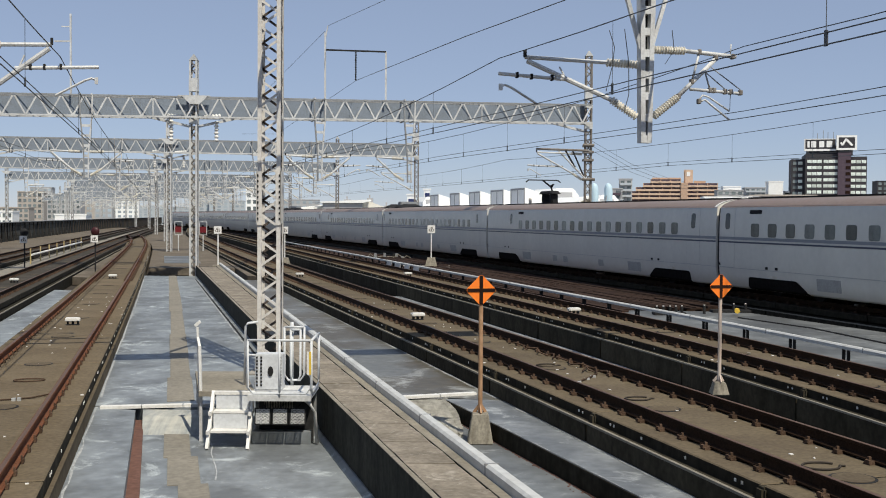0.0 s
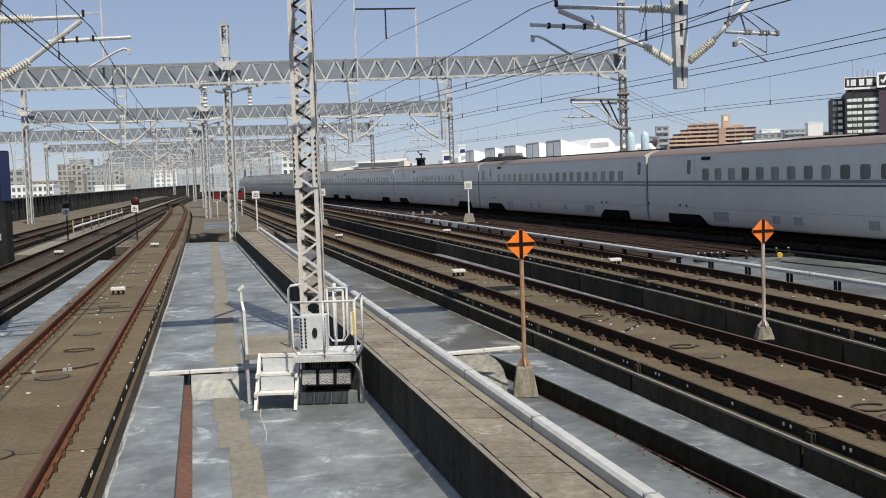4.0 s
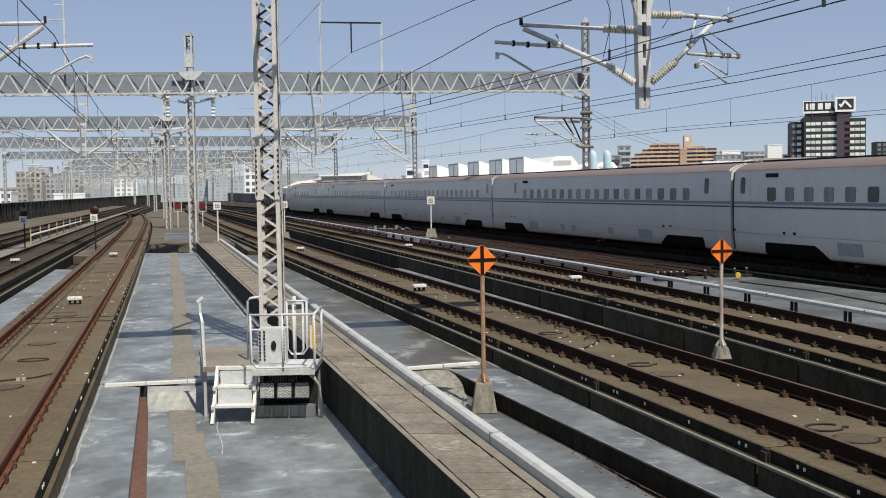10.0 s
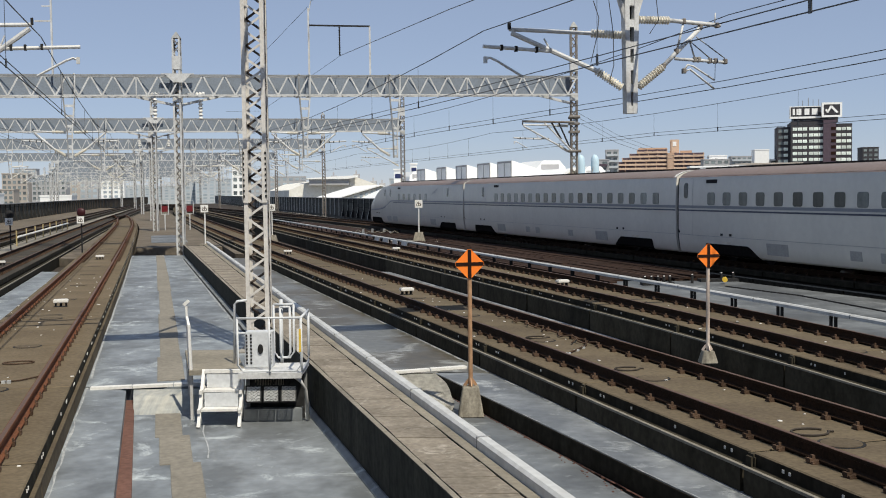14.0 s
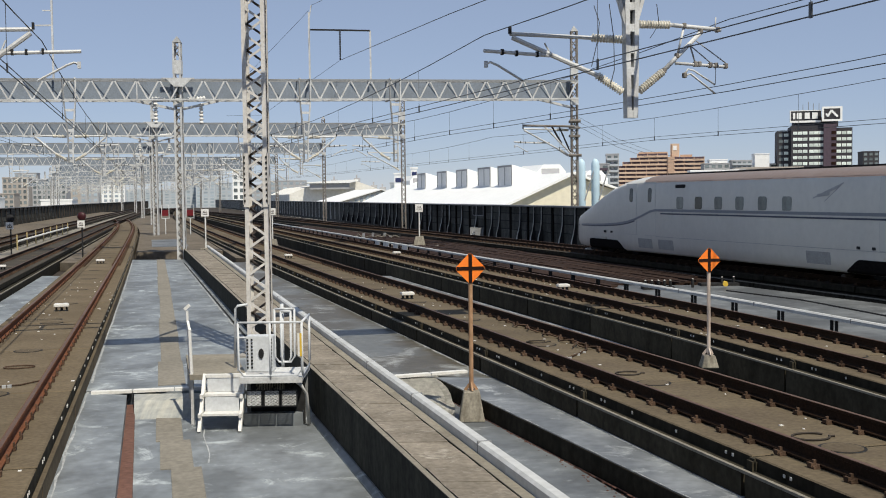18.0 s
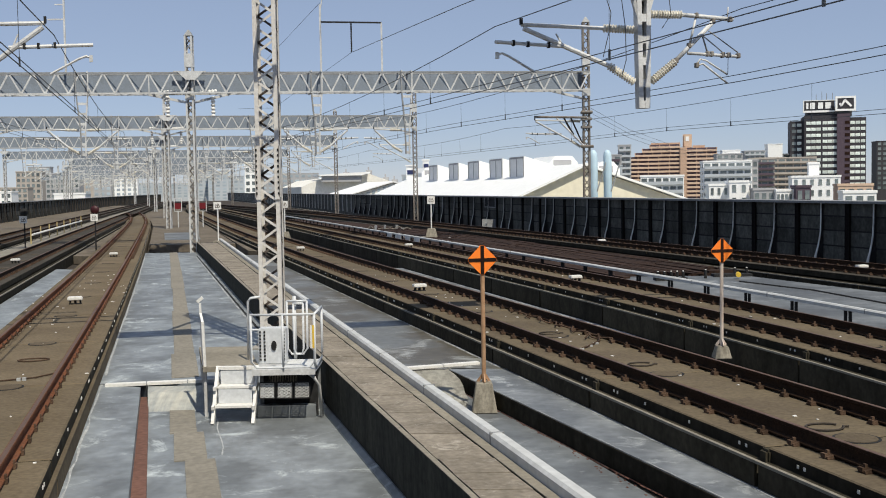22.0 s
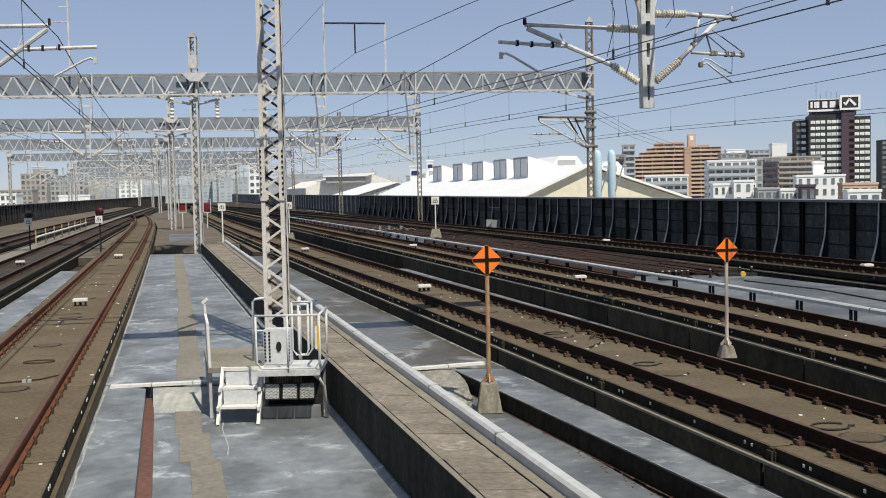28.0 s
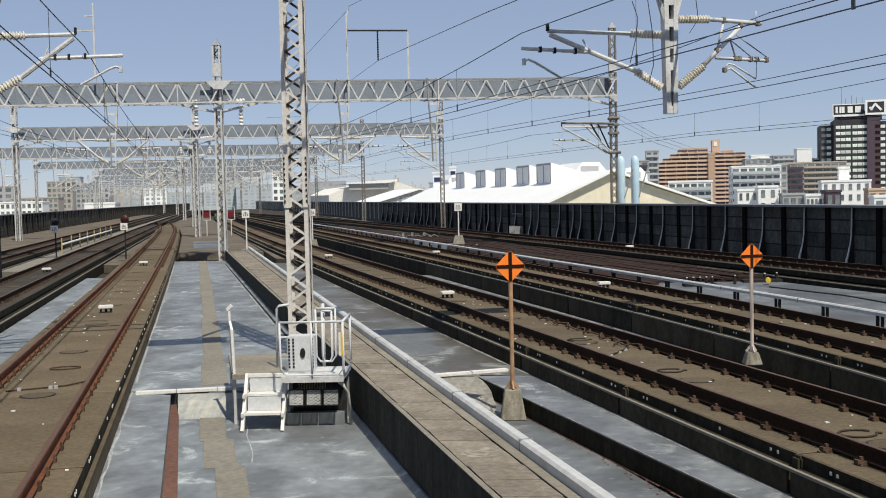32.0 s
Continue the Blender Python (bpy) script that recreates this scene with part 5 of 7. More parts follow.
def gantry(x0, y0, x1, y1, ztop0, ztop1, depth, legs, label, low=-1.0, cap=True, lace=True, rises=(2.1, 2.1, 3.1)):
    """A truss beam from (x0, y0) to (x1, y1) with lattice legs at shares of its length."""
    g = thing("gantry", label, "catenary gantry", group="catenary gantries")
    a, b = Vector((x0, y0, ztop0)), Vector((x1, y1, ztop1))
    d = (b - a).normalized()
    n = Vector((d.y, -d.x, 0)).normalized()
    ln = (b - a).length
    w = 0.45
    for s in (-1, 1):
        for dz, nm in ((0, "top_chord"), (-depth, "bottom_chord")):
            bm = bmesh.new()
            o = n * s * w + Vector((0, 0, dz))
            bar(bm, a + o, b + o, 0.10, 0.09)
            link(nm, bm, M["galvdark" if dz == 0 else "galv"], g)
    bm = bmesh.new()
    cells = max(6, round(ln / 1.2))
    for i in range(cells):
        for s in (-1, 1):
            o = n * s * w
            p, q, r = a + d * ln * i / cells + o, a + d * ln * (i + 0.5) / cells + o, a + d * ln * (i + 1) / cells + o
            lowv = Vector((0, 0, -depth))
            bar(bm, p, q + lowv, 0.085, 0.05, n)
            bar(bm, q + lowv, r, 0.085, 0.05, n)
            if i % 8 == 4:
                bar(bm, p, p + lowv, 0.06, 0.05, n)
        if lace:
            p, r = a + d * ln * i / cells, a + d * ln * (i + 1) / cells
            for dz in (0, -depth):
                k = Vector((0, 0, dz))
                bar(bm, p - n * w + k, r + n * w + k, 0.045, 0.02)
    tagged(link("web_bracing", bm, M["galv"], g), kind="stuff")
    bm = bmesh.new()
    o = -n * w * 0.9
    v = [a + o, b + o, b + o + Vector((0, 0, -depth)), a + o + Vector((0, 0, -depth))]
    back = [p - n * 0.02 for p in v]
    f = [bm.verts.new(p) for p in v]
    k = [bm.verts.new(p) for p in back]
    bm.faces.new(f)
    bm.faces.new(k[::-1])
    for i in range(4):
        bm.faces.new((f[i], k[i], k[(i + 1) % 4], f[(i + 1) % 4]))
    link("web_sheet", bm, M["websheet"], g, "dull grey sheet behind the bracing")
    for share, rise in zip(legs, rises):
        p = a + d * ln * share
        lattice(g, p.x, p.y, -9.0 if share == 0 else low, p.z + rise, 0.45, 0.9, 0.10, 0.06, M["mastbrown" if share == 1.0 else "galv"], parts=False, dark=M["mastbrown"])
        for z0, z1 in ((p.z - 0.15, p.z + 0.02), (p.z - depth - 0.35, p.z - depth + 0.1), (p.z + 0.35, p.z + 1.1)):
            link("splice_plate", boxes((p.x - 0.24, p.x + 0.24, p.y - 0.24, p.y + 0.24, z0, z1)), M["galv"], g)
        for s in (-1, 1):
            if 0.02 < share + s * 0.05 < 0.98:
                bm = bmesh.new()
                bar(bm, p + Vector((0, 0, -depth - 0.55)), p + d * s * 2.4 + Vector((0, 0, -depth)), 0.14)
                link("knee_brace", bm, M["galv"], g)
        if share < 1.0:
            # funnel-shaped head plate where the mast meets the beam
            bm = bmesh.new()
            for sgn in (-1, 1):
                o = n * (0.52 * sgn)
                quad = [p + o + d * w_ + Vector((0, 0, z_)) for w_, z_ in ((-0.75, 0.09), (0.75, 0.09), (0.26, -0.4), (-0.26, -0.4))]
                f = [bm.verts.new(v) for v in quad]
                k = [bm.verts.new(v + n * 0.02) for v in quad]
                bm.faces.new(f)
                bm.faces.new(k[::-1])
                for i in range(4):
                    bm.faces.new((f[i], k[i], k[(i + 1) % 4], f[(i + 1) % 4]))
            bmesh.ops.recalc_face_normals(bm, faces=bm.faces)
            bar(bm, p - d * 0.9 + Vector((0, 0, 0.11)), p + d * 0.9 + Vector((0, 0, 0.11)), 0.16, 0.06)
            link("head_plate", bm, M["galv"], g, "funnel-shaped head plate")
        if cap:
            bm = bmesh.new()
            bmesh.ops.create_cone(bm, cap_ends=True, segments=4, radius1=0.34, radius2=0.05, depth=0.35, matrix=Matrix.Translation((p.x, p.y, p.z + rise + 0.17)) @ Matrix.Rotation(math.pi / 4, 4, "Z"))
            link("mast_cap", bm, M["galvdark"], g, "dark pointed cap")
    return g


def insulator(bm, a, b, r=0.085, n=11):
    """A ribbed rod insulator from a to b."""
    a, b = Vector(a), Vector(b)
    pts, rad = [], []
    for i in range(n):
        for f, k in ((0.0, 0.55), (0.35, 1.0), (0.55, 1.0), (0.9, 0.55)):
            pts.append(a.lerp(b, (i + f) / n))
            rad.append(r * k)
    tube(bm, pts, r, 10, rad)


def drop_arm(x, y, ztop, zlow, label, w=0.34, flare=0.12, reach=0.0):
    t = thing("drop_arm", label, "drop arm", group="catenary drop arms")
    h = w / 2
    m = Matrix.Translation((x, y, 0)) @ Matrix.Rotation(radians(14), 4, "Z")
    for sd in (-1, 1):
        bm = bmesh.new()
        v = box(bm, sd * h - 0.055, sd * h + 0.055, -0.11, 0.11, zlow, ztop)
        for p in v[4:]:
            p.co.x += sd * flare
        for p in v:
            p.co = m @ p.co
        link("channel", bm, M["galv"], t)
    z = zlow
    while z < ztop - 0.3:
        wx = h + flare * (z - zlow) / (ztop - zlow)
        bm = bmesh.new()
        box(bm, -wx, wx, -0.10, 0.10, z, z + 0.17, m)
        link("batten_plate", bm, M["galv"], t)
        z += 0.48
    bm = bmesh.new()
    v = box(bm, -h, h, 0.06, 0.08, zlow + 0.05, ztop, m)
    # web coloured near black to make the slots look deep
    link("web", bm, M["under"], t, "dark web behind the slots")
    if reach:
        link("hanger", boxes((x - 0.09, x + 0.09, y - reach, y + 0.1, ztop - 0.16, ztop + 0.06)), M["galv"], t, "bracket under the beam")
        # the channels spread into a funnel under the beam
        for sd in (-1, 1):
            bm = bmesh.new()
            a, b = m @ Vector((sd * (h + flare * 0.55), 0, zlow + (ztop - zlow) * 0.58)), m @ Vector((sd * (h + flare + 0.42), 0, ztop))
            bar(bm, a, b, 0.08, 0.18, (0, 1, 0))
            link("funnel_stay", bm, M["galv"], t)
    return t


def slim_arm(x, y, ztop, zlow, depth, n, label):
    """A tapered open frame clamped over a truss beam: two legs from the beam's top that meet at the tip, with thin battens."""
    t = thing("drop_arm", label, "drop arm", group="catenary drop arms")
    top = ztop + depth
    c = Vector((x, y, 0))
    d = Vector((-n.y, n.x, 0))
    for sd, mt in ((-1, "galvdark"), (1, "galv")):
        bm = bmesh.new()
        o = n * 0.52
        bar(bm, c + o + d * sd * 0.33 + Vector((0, 0, top)), c + o + d * sd * 0.30 + Vector((0, 0, ztop - 0.1)), 0.08, 0.10, n)
        bar(bm, c + o + d * sd * 0.30 + Vector((0, 0, ztop - 0.1)), c + o + d * sd * 0.13 + Vector((0, 0, zlow + 1.5)), 0.08, 0.10, n)
        bar(bm, c + o + d * sd * 0.13 + Vector((0, 0, zlow + 1.5)), c + o + d * sd * 0.11 + Vector((0, 0, zlow)), 0.075, 0.10, n)
        link("channel", bm, M[mt], t)
    z = zlow + 0.1
    while z < ztop:
        wd = 0.11 if z < zlow + 1.5 else 0.13 + 0.17 * (z - zlow - 1.5) / (ztop - zlow - 1.6)
        bm = bmesh.new()
        bar(bm, c + n * 0.52 - d * wd + Vector((0, 0, z)), c + n * 0.52 + d * wd + Vector((0, 0, z)), 0.05, 0.14, (0, 0, 1))
        link("batten_plate", bm, M["galv"], t)
        z += 0.55
    for sd in (-1, 1):
        for z in (top + 0.05, ztop - 0.06):
            bm = bmesh.new()
            bar(bm, c - n * 0.55 + d * sd * 0.3 + Vector((0, 0, z)), c + n * 0.6 + d * sd * 0.3 + Vector((0, 0, z)), 0.08)
            link("clamp_bar", bm, M["galv"], t)
    return t


def cantilever(x, y, s, reach, label, z=5.05, top=6.15, detail=True, flip=False, ext=0.6):
    """A bracket with two insulators, tubes and a steady arm; s is the side it reaches to."""
    t = thing("cantilever_bracket", label, "catenary bracket", Matrix.Translation((x, y, 0)) @ Matrix.Rotation(radians(14), 4, "Z"), group="catenary brackets")
    X = lambda v: s * v
    n = 11 if detail else 5
    for a, b in (((X(0.2), 0, top), (X(0.95), 0, top + 0.02)), ((X(0.2), 0, z - 0.15), (X(0.82), 0, z + 0.22))):
        bm = bmesh.new()
        insulator(bm, a, b, 0.095, n)
        link("insulator", bm, M["insul"], t, "cream ribbed porcelain insulator")
    bm = bmesh.new()
    tube(bm, [(X(0.92), 0, top + 0.02), (X(reach), 0, top + 0.06)], 0.045 if detail or flip else 0.06, 8)
    link("top_tube", bm, M["galv"], t)
    bm = bmesh.new()
    tube(bm, [(X(0.80), 0, z + 0.21), (X(reach - 0.05), 0, top - 0.02)], 0.055, 8)
    link("diagonal_tube", bm, M["galv"], t)
    bm = bmesh.new()
    tube(bm, [(X(reach * 0.62), 0, z + 0.62), (X(reach + ext), 0, z + 0.70)], 0.04, 8)
    tube(bm, [(X(reach * 0.66), 0, z + 0.62), (X(reach * 0.72), 0, z + 0.9)], 0.02, 6)
    link("register_tube", bm, M["galv"], t)
    bm = bmesh.new()
    ends = (-0.45, -0.36, -0.22, 0.22) if flip else tuple(v + ext - 0.6 for v in (0.55, 0.45, 0.3, -0.3))
    tube(bm, [(X(reach + ends[0]), 0, z + 0.42), (X(reach + ends[1]), 0, z + 0.46), (X(reach + ends[2]), 0, z + 0.40), (X(reach + ends[3]), 0, z + 0.06)], 0.028, 6)
    box(bm, X(reach + ends[0]) - 0.035, X(reach + ends[0]) + 0.035, -0.04, 0.04, z + 0.34, z + 0.48)
    link("steady_arm", bm, M["galv"], t, "bent steady arm holding the contact wire")
    if flip:
        for a, b in ((0.05, 0.42), (-0.1, 0.2)):
            bm = bmesh.new()
            tube(bm, [(X(reach - 0.42), 0, top - 0.35), (X(reach + a), 0, z + 0.64)], 0.014, 5)
            link("stay", bm, M["galvdark"], t)
    if detail:
        for xx, za, zb in ((reach - 0.15, z + 0.60, z + 0.72), (reach * 0.78, z + 0.59, z + 0.71), (reach + 0.18, z + 0.62, z + 0.74), (reach, top + 0.06, top + 0.2)):
            link("clamp", boxes((X(xx) - 0.025, X(xx) + 0.025, -0.05, 0.05, za, zb)), M["under"], t)
    return t


# slim near gantry above the view, beside the tall mast, placed by its floor shadow
near_gantry = thing("gantry", "slim galvanised beam above the view beside the tall mast", "catenary gantry", group="catenary gantries")


def on_beam(x, side=0.0):
    return Vector((x - 0.215 * side, 19.12 + 0.22 * (x + 12.6) + 0.977 * side, 8.05))


for sd in (-0.45, 0.45):
    bm = bmesh.new()
    bar(bm, on_beam(-12.6, sd), on_beam(9.5, sd), 0.10, 0.09)
    link("chord", bm, M["galv"], near_gantry)
for k in range(12):
    bm = bmesh.new()
    bar(bm, on_beam(-12.5 + 2 * k, -0.45), on_beam(-12.5 + 2 * k, 0.45), 0.06, 0.06)
    link("cross_tie", bm, M["galv"], near_gantry)
# unseen plates added to cast the floor's shadow band; the gap keeps the mast lit
for xa, xb in ((-5.1, -3.3), (-2.0, 3.4)):
    bm = bmesh.new()
    bar(bm, on_beam(xa) + Vector((0, 0, 0.06)), on_beam(xb) + Vector((0, 0, 0.06)), 1.0, 0.03)
    link("shadow_plate", bm, M["galvdark"], near_gantry, "unseen solid plate added on the beam to cast a shadow band")
bm = bmesh.new()
bar(bm, on_beam(MX - 0.4, 0.45), (MX - 0.2, MY - 0.2, 8.05), 0.10)
bar(bm, on_beam(MX + 0.7, 0.45), (MX + 0.2, MY - 0.2, 8.05), 0.10)
link("mast_tie", bm, M["galv"], near_gantry)
drop_arm(4.64, 24.75, 7.97, 4.44, "galvanised drop arm with slotted web", 0.15, 0.06, 2.3)
cantilever(4.64, 24.75, -1, 2.85, "bracket reaching over the inner track with cream insulators", 5.17, 6.19)
outer = thing("cantilever_bracket", "bracket reaching over the outer track with fanned stays", "catenary bracket", Matrix.Translation((4.64, 24.75, 0)) @ Matrix.Rotation(radians(14), 4, "Z"), group="catenary brackets")
for a, b in (((0.2, 0, 6.54), (0.97, 0, 6.55)), ((0.2, 0, 5.04), (0.80, 0, 5.50))):
    bm = bmesh.new()
    insulator(bm, a, b, 0.095, 12)
    link("insulator", bm, M["insul"], outer, "cream ribbed porcelain insulator")
for name, pts, r in (("top_tube", ((0.95, 0, 6.55), (2.24, 0, 6.47)), 0.05), ("diagonal_tube", ((0.78, 0, 5.49), (1.15, 0, 5.84), (1.74, 0, 6.40)), 0.052), ("strut", ((1.32, 0, 6.52), (1.16, 0, 5.90)), 0.028),
                     ("register_tube", ((1.10, 0, 5.69), (2.42, 0, 5.63)), 0.036), ("stay", ((1.63, 0, 6.20), (2.37, 0, 5.72)), 0.014), ("stay", ((1.47, 0, 6.10), (1.98, 0, 5.72)), 0.014),
                     ("stay", ((1.47, 0, 6.10), (1.60, 0, 5.70)), 0.02), ("steady_arm", ((1.33, 0, 5.44), (1.42, 0, 5.56), (1.56, 0, 5.53), (2.10, 0, 5.22)), 0.022),
                     ("steady_arm", ((1.33, 0, 5.40), (1.48, 0, 5.46), (2.10, 0, 5.02)), 0.024), ("dropper", ((2.12, 0, 5.64), (2.11, 0, 5.24)), 0.008), ("strut", ((2.1, 0, 6.48), (2.12, 0, 6.75)), 0.016)):
    bm = bmesh.new()
    tube(bm, pts, r, 8)
    link(name, bm, M["galvdark" if name in ("stay", "dropper") else "galv"], outer, "", True)
for x, z in ((1.32, 6.54), (2.16, 6.47), (1.74, 6.42), (1.14, 5.86), (1.60, 5.68), (1.70, 5.68), (1.98, 5.66), (2.12, 5.66), (2.37, 5.65), (1.33, 5.42), (0.82, 5.52)):
    bm = boxes((x - 0.04, x + 0.04, -0.06, 0.06, z - 0.06, z + 0.06))
    bmesh.ops.bevel(bm, geom=list(bm.edges), offset=0.015, segments=1, affect="EDGES")
    link("clamp", bm, M["mastbrown"], outer, "brown weathered clamp")
drop_arm(-10.1, 22.9, 7.97, 4.5, "galvanised drop arm between two tracks", 0.22, 0.22, 3.6)
cantilever(-10.1, 22.9, 1, 1.95, "bracket with tubes and steady arm over the tan track", 5.2, 6.28, ext=0.95)
cantilever(-10.1, 22.9, -1, 2.1, "bracket with tubes and steady arm over the dark track", 5.15, 6.15)

# the gantries ahead
ROWS = [(-29.9, 57.5, 9.4, 69.2, 9.09, 9.79, (0.0, 0.408, 1.0), 1.12), (-38.2, 93.0, -2.1, 103.6, 9.25, 9.5, (0.0, 0.398, 1.0), 1.1), (-59.5, 128.5, -13.1, 142, 9.45, 9.6, (0.0, 0.555, 1.0), 1.25),
        (-69, 175.6, -25.5, 188.5, 9.5, 9.6, (0.0, 0.51, 1.0), 1.2), (-74, 222, -38, 232.5, 9.5, 9.6, (0.0, 0.4, 1.0), 1.2), (-90, 267, -52, 278, 9.5, 9.6, (0.0, 0.4, 1.0), 1.2),
        (-106, 312, -66, 323, 9.5, 9.6, (0.0, 0.4, 1.0), 1.2), (-123, 357, -82, 368, 9.5, 9.6, (0.0, 0.4, 1.0), 1.2),
        (-141.5, 402, -99, 413, 9.5, 9.6, (0.0, 0.4, 1.0), 1.2), (-161, 447, -117, 458, 9.5, 9.6, (0.0, 0.4, 1.0), 1.2)]
for k, (x0, y0, x1, y1, z0, z1, legs, dp) in enumerate(ROWS):
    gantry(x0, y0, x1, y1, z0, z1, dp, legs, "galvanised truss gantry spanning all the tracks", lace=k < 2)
    d = Vector((x1 - x0, y1 - y0, 0))
    ln = d.length
    d.normalize()

    def foot(line):
        """Where the gantry crosses a track, as a way along the beam."""
        lo, hi = -20.0, ln + 20
        for _ in range(40):
            mid = (lo + hi) / 2
            p = Vector((x0, y0, 0)) + d * mid
            lo, hi = (mid, hi) if p.x < line.x(p.y) else (lo, mid)
        return lo

    s0, s1, s2, s3 = foot(T0), foot(T1), foot(R1), foot(R2)
    for s, both in (((s0 + s1) / 2, (-1, 1)), ((s2 + s3) / 2, (-1, 1)), (s3 + 2.7, (-1,))):
        if not 0.5 < s < ln - 0.3:
            continue
        p = Vector((x0, y0, 0)) + d * s
        zt = z0 + (z1 - z0) * s / ln - dp
        slim_arm(p.x, p.y, zt, 4.75, dp, Vector((d.y, -d.x, 0)), "slim tapered drop arm clamped over the gantry beam")
        for sd in both:
            cantilever(p.x, p.y, sd, 1.9, "catenary bracket with pale insulators", 5.05, 6.2, k < 2)
    if k >= 2:
        for share in (0.1, 0.22, 0.52, 0.66, 0.8, 0.9):
            p = Vector((x0, y0, 0)) + d * ln * share
            slim_arm(p.x, p.y, z0 - dp, 4.75, dp, Vector((d.y, -d.x, 0)), "slim tapered drop arm clamped over the gantry beam")
            cantilever(p.x, p.y, 1 if share < 0.5 else -1, 2.0, "catenary bracket with pale insulators", 5.1, 6.2, False)
    p = Vector((x1, y1, 0))
    if k < 4:
        cantilever(p.x - 0.2, p.y, -1, 3.2, "catenary bracket fixed to the gantry's end mast", 5.3, 6.75, k < 2)
    if k == 0:
        t = thing("mast_bracket", "dark steel bracket with slanted insulators on the end mast", "catenary bracket")
        for a, b, r, mt in (((-3.3, 7.05), (0.0, 6.95), 0.07, "mastbrown"), ((-1.9, 6.95), (-0.2, 5.2), 0.06, "galv"), ((-1.45, 6.95), (-0.85, 5.9), 0.06, "under"), ((-1.0, 6.95), (-0.3, 5.35), 0.05, "under"),
                            ((-3.6, 6.0), (-1.6, 5.95), 0.05, "galvdark"), ((-0.35, 7.3), (0.35, 7.3), 0.09, "mastbrown"), ((-0.4, 5.15), (0.4, 5.15), 0.09, "mastbrown")):
            bm = bmesh.new()
            tube(bm, [(p.x + a[0], p.y - 0.3, a[1]), (p.x + b[0], p.y - 0.3, b[1])], r, 8)
            link("strut", bm, M[mt], t)
        for z in (6.3, 6.8, 7.2):
            link("band", boxes((p.x - 0.32, p.x + 0.32, p.y - 0.32, p.y + 0.32, z, z + 0.14)), M["mastbrown"], t, "steel band round the mast")
    # strings of disc insulators at the middle mast
    if k < 3:
        p = Vector((x0, y0, 0)) + d * ln * legs[1]
        zb = z0 + (z1 - z0) * legs[1] - dp
        for sd in (-1, 1):
            t = thing("insulator_string", "white disc insulator string below the beam", "insulator", group="insulator strings")
            q = p + d * sd * 1.25
            bm = bmesh.new()
            insulator(bm, (q.x, q.y, zb - 0.15), (q.x, q.y, zb - 1.35), 0.13, 6)
            link("insulator", bm, M["paint"], t)
            bm = bmesh.new()
            insulator(bm, (p.x + d.x * sd * 0.5, p.y, zb + 0.05), (p.x + d.x * sd * 1.6, p.y, zb + 0.12), 0.12, 6)
            link("insulator", bm, M["paint"], t)

# portal frame on the first gantry, and the thin pole on its other end
fr = thing("feeder_portal", "thin pale portal frame on top of the gantry", "feeder portal")
G0, GD = Vector((-24.6, 59.1, 9.24)), Vector((34.0, 10.1, 0.6)).normalized()
pa, pb = G0 + GD * 18.7, G0 + GD * 22.35
bm = bmesh.new()
bar(bm, pa, pa + Vector((0, 0, 3.9)), 0.10)
bar(bm, pa + Vector((0, 0, 3.5)), pa + Vector((0.15, 0, 4.3)), 0.06)
link("post", bm, M["galv"], fr)
bm = bmesh.new()
bar(bm, pb, pb + Vector((0, 0, 2.9)), 0.10)
link("post", bm, M["galv"], fr)
bm = bmesh.new()
bar(bm, pa + Vector((0, 0, 2.9)), pb + Vector((0, 0, 2.9)), 0.09)
link("crossbar", bm, M["under"], fr)
bm = bmesh.new()
pm = pa.lerp(pb, 0.5)
insulator(bm, pm + Vector((0, 0, 2.85)), pm + Vector((0, 0, 1.15)), 0.055, 12)
link("hanging_insulator", bm, M["under"], fr, "dark hanging insulator")
pole = thing("feeder_pole", "thin galvanised pole on top of the gantry", "pole")
pc = G0 + GD * 4.6
bm = bmesh.new()
bar(bm, pc, pc + Vector((0, 0, 4.4)), 0.09)
bar(bm, pc + Vector((-0.9, 0, 2.9)), pc + Vector((0, 0, 2.9)), 0.08)
bar(bm, pc + Vector((-0.5, 0, 3.7)), pc + Vector((0, 0, 3.7)), 0.06)
link("shaft", bm, M["galv"], pole)


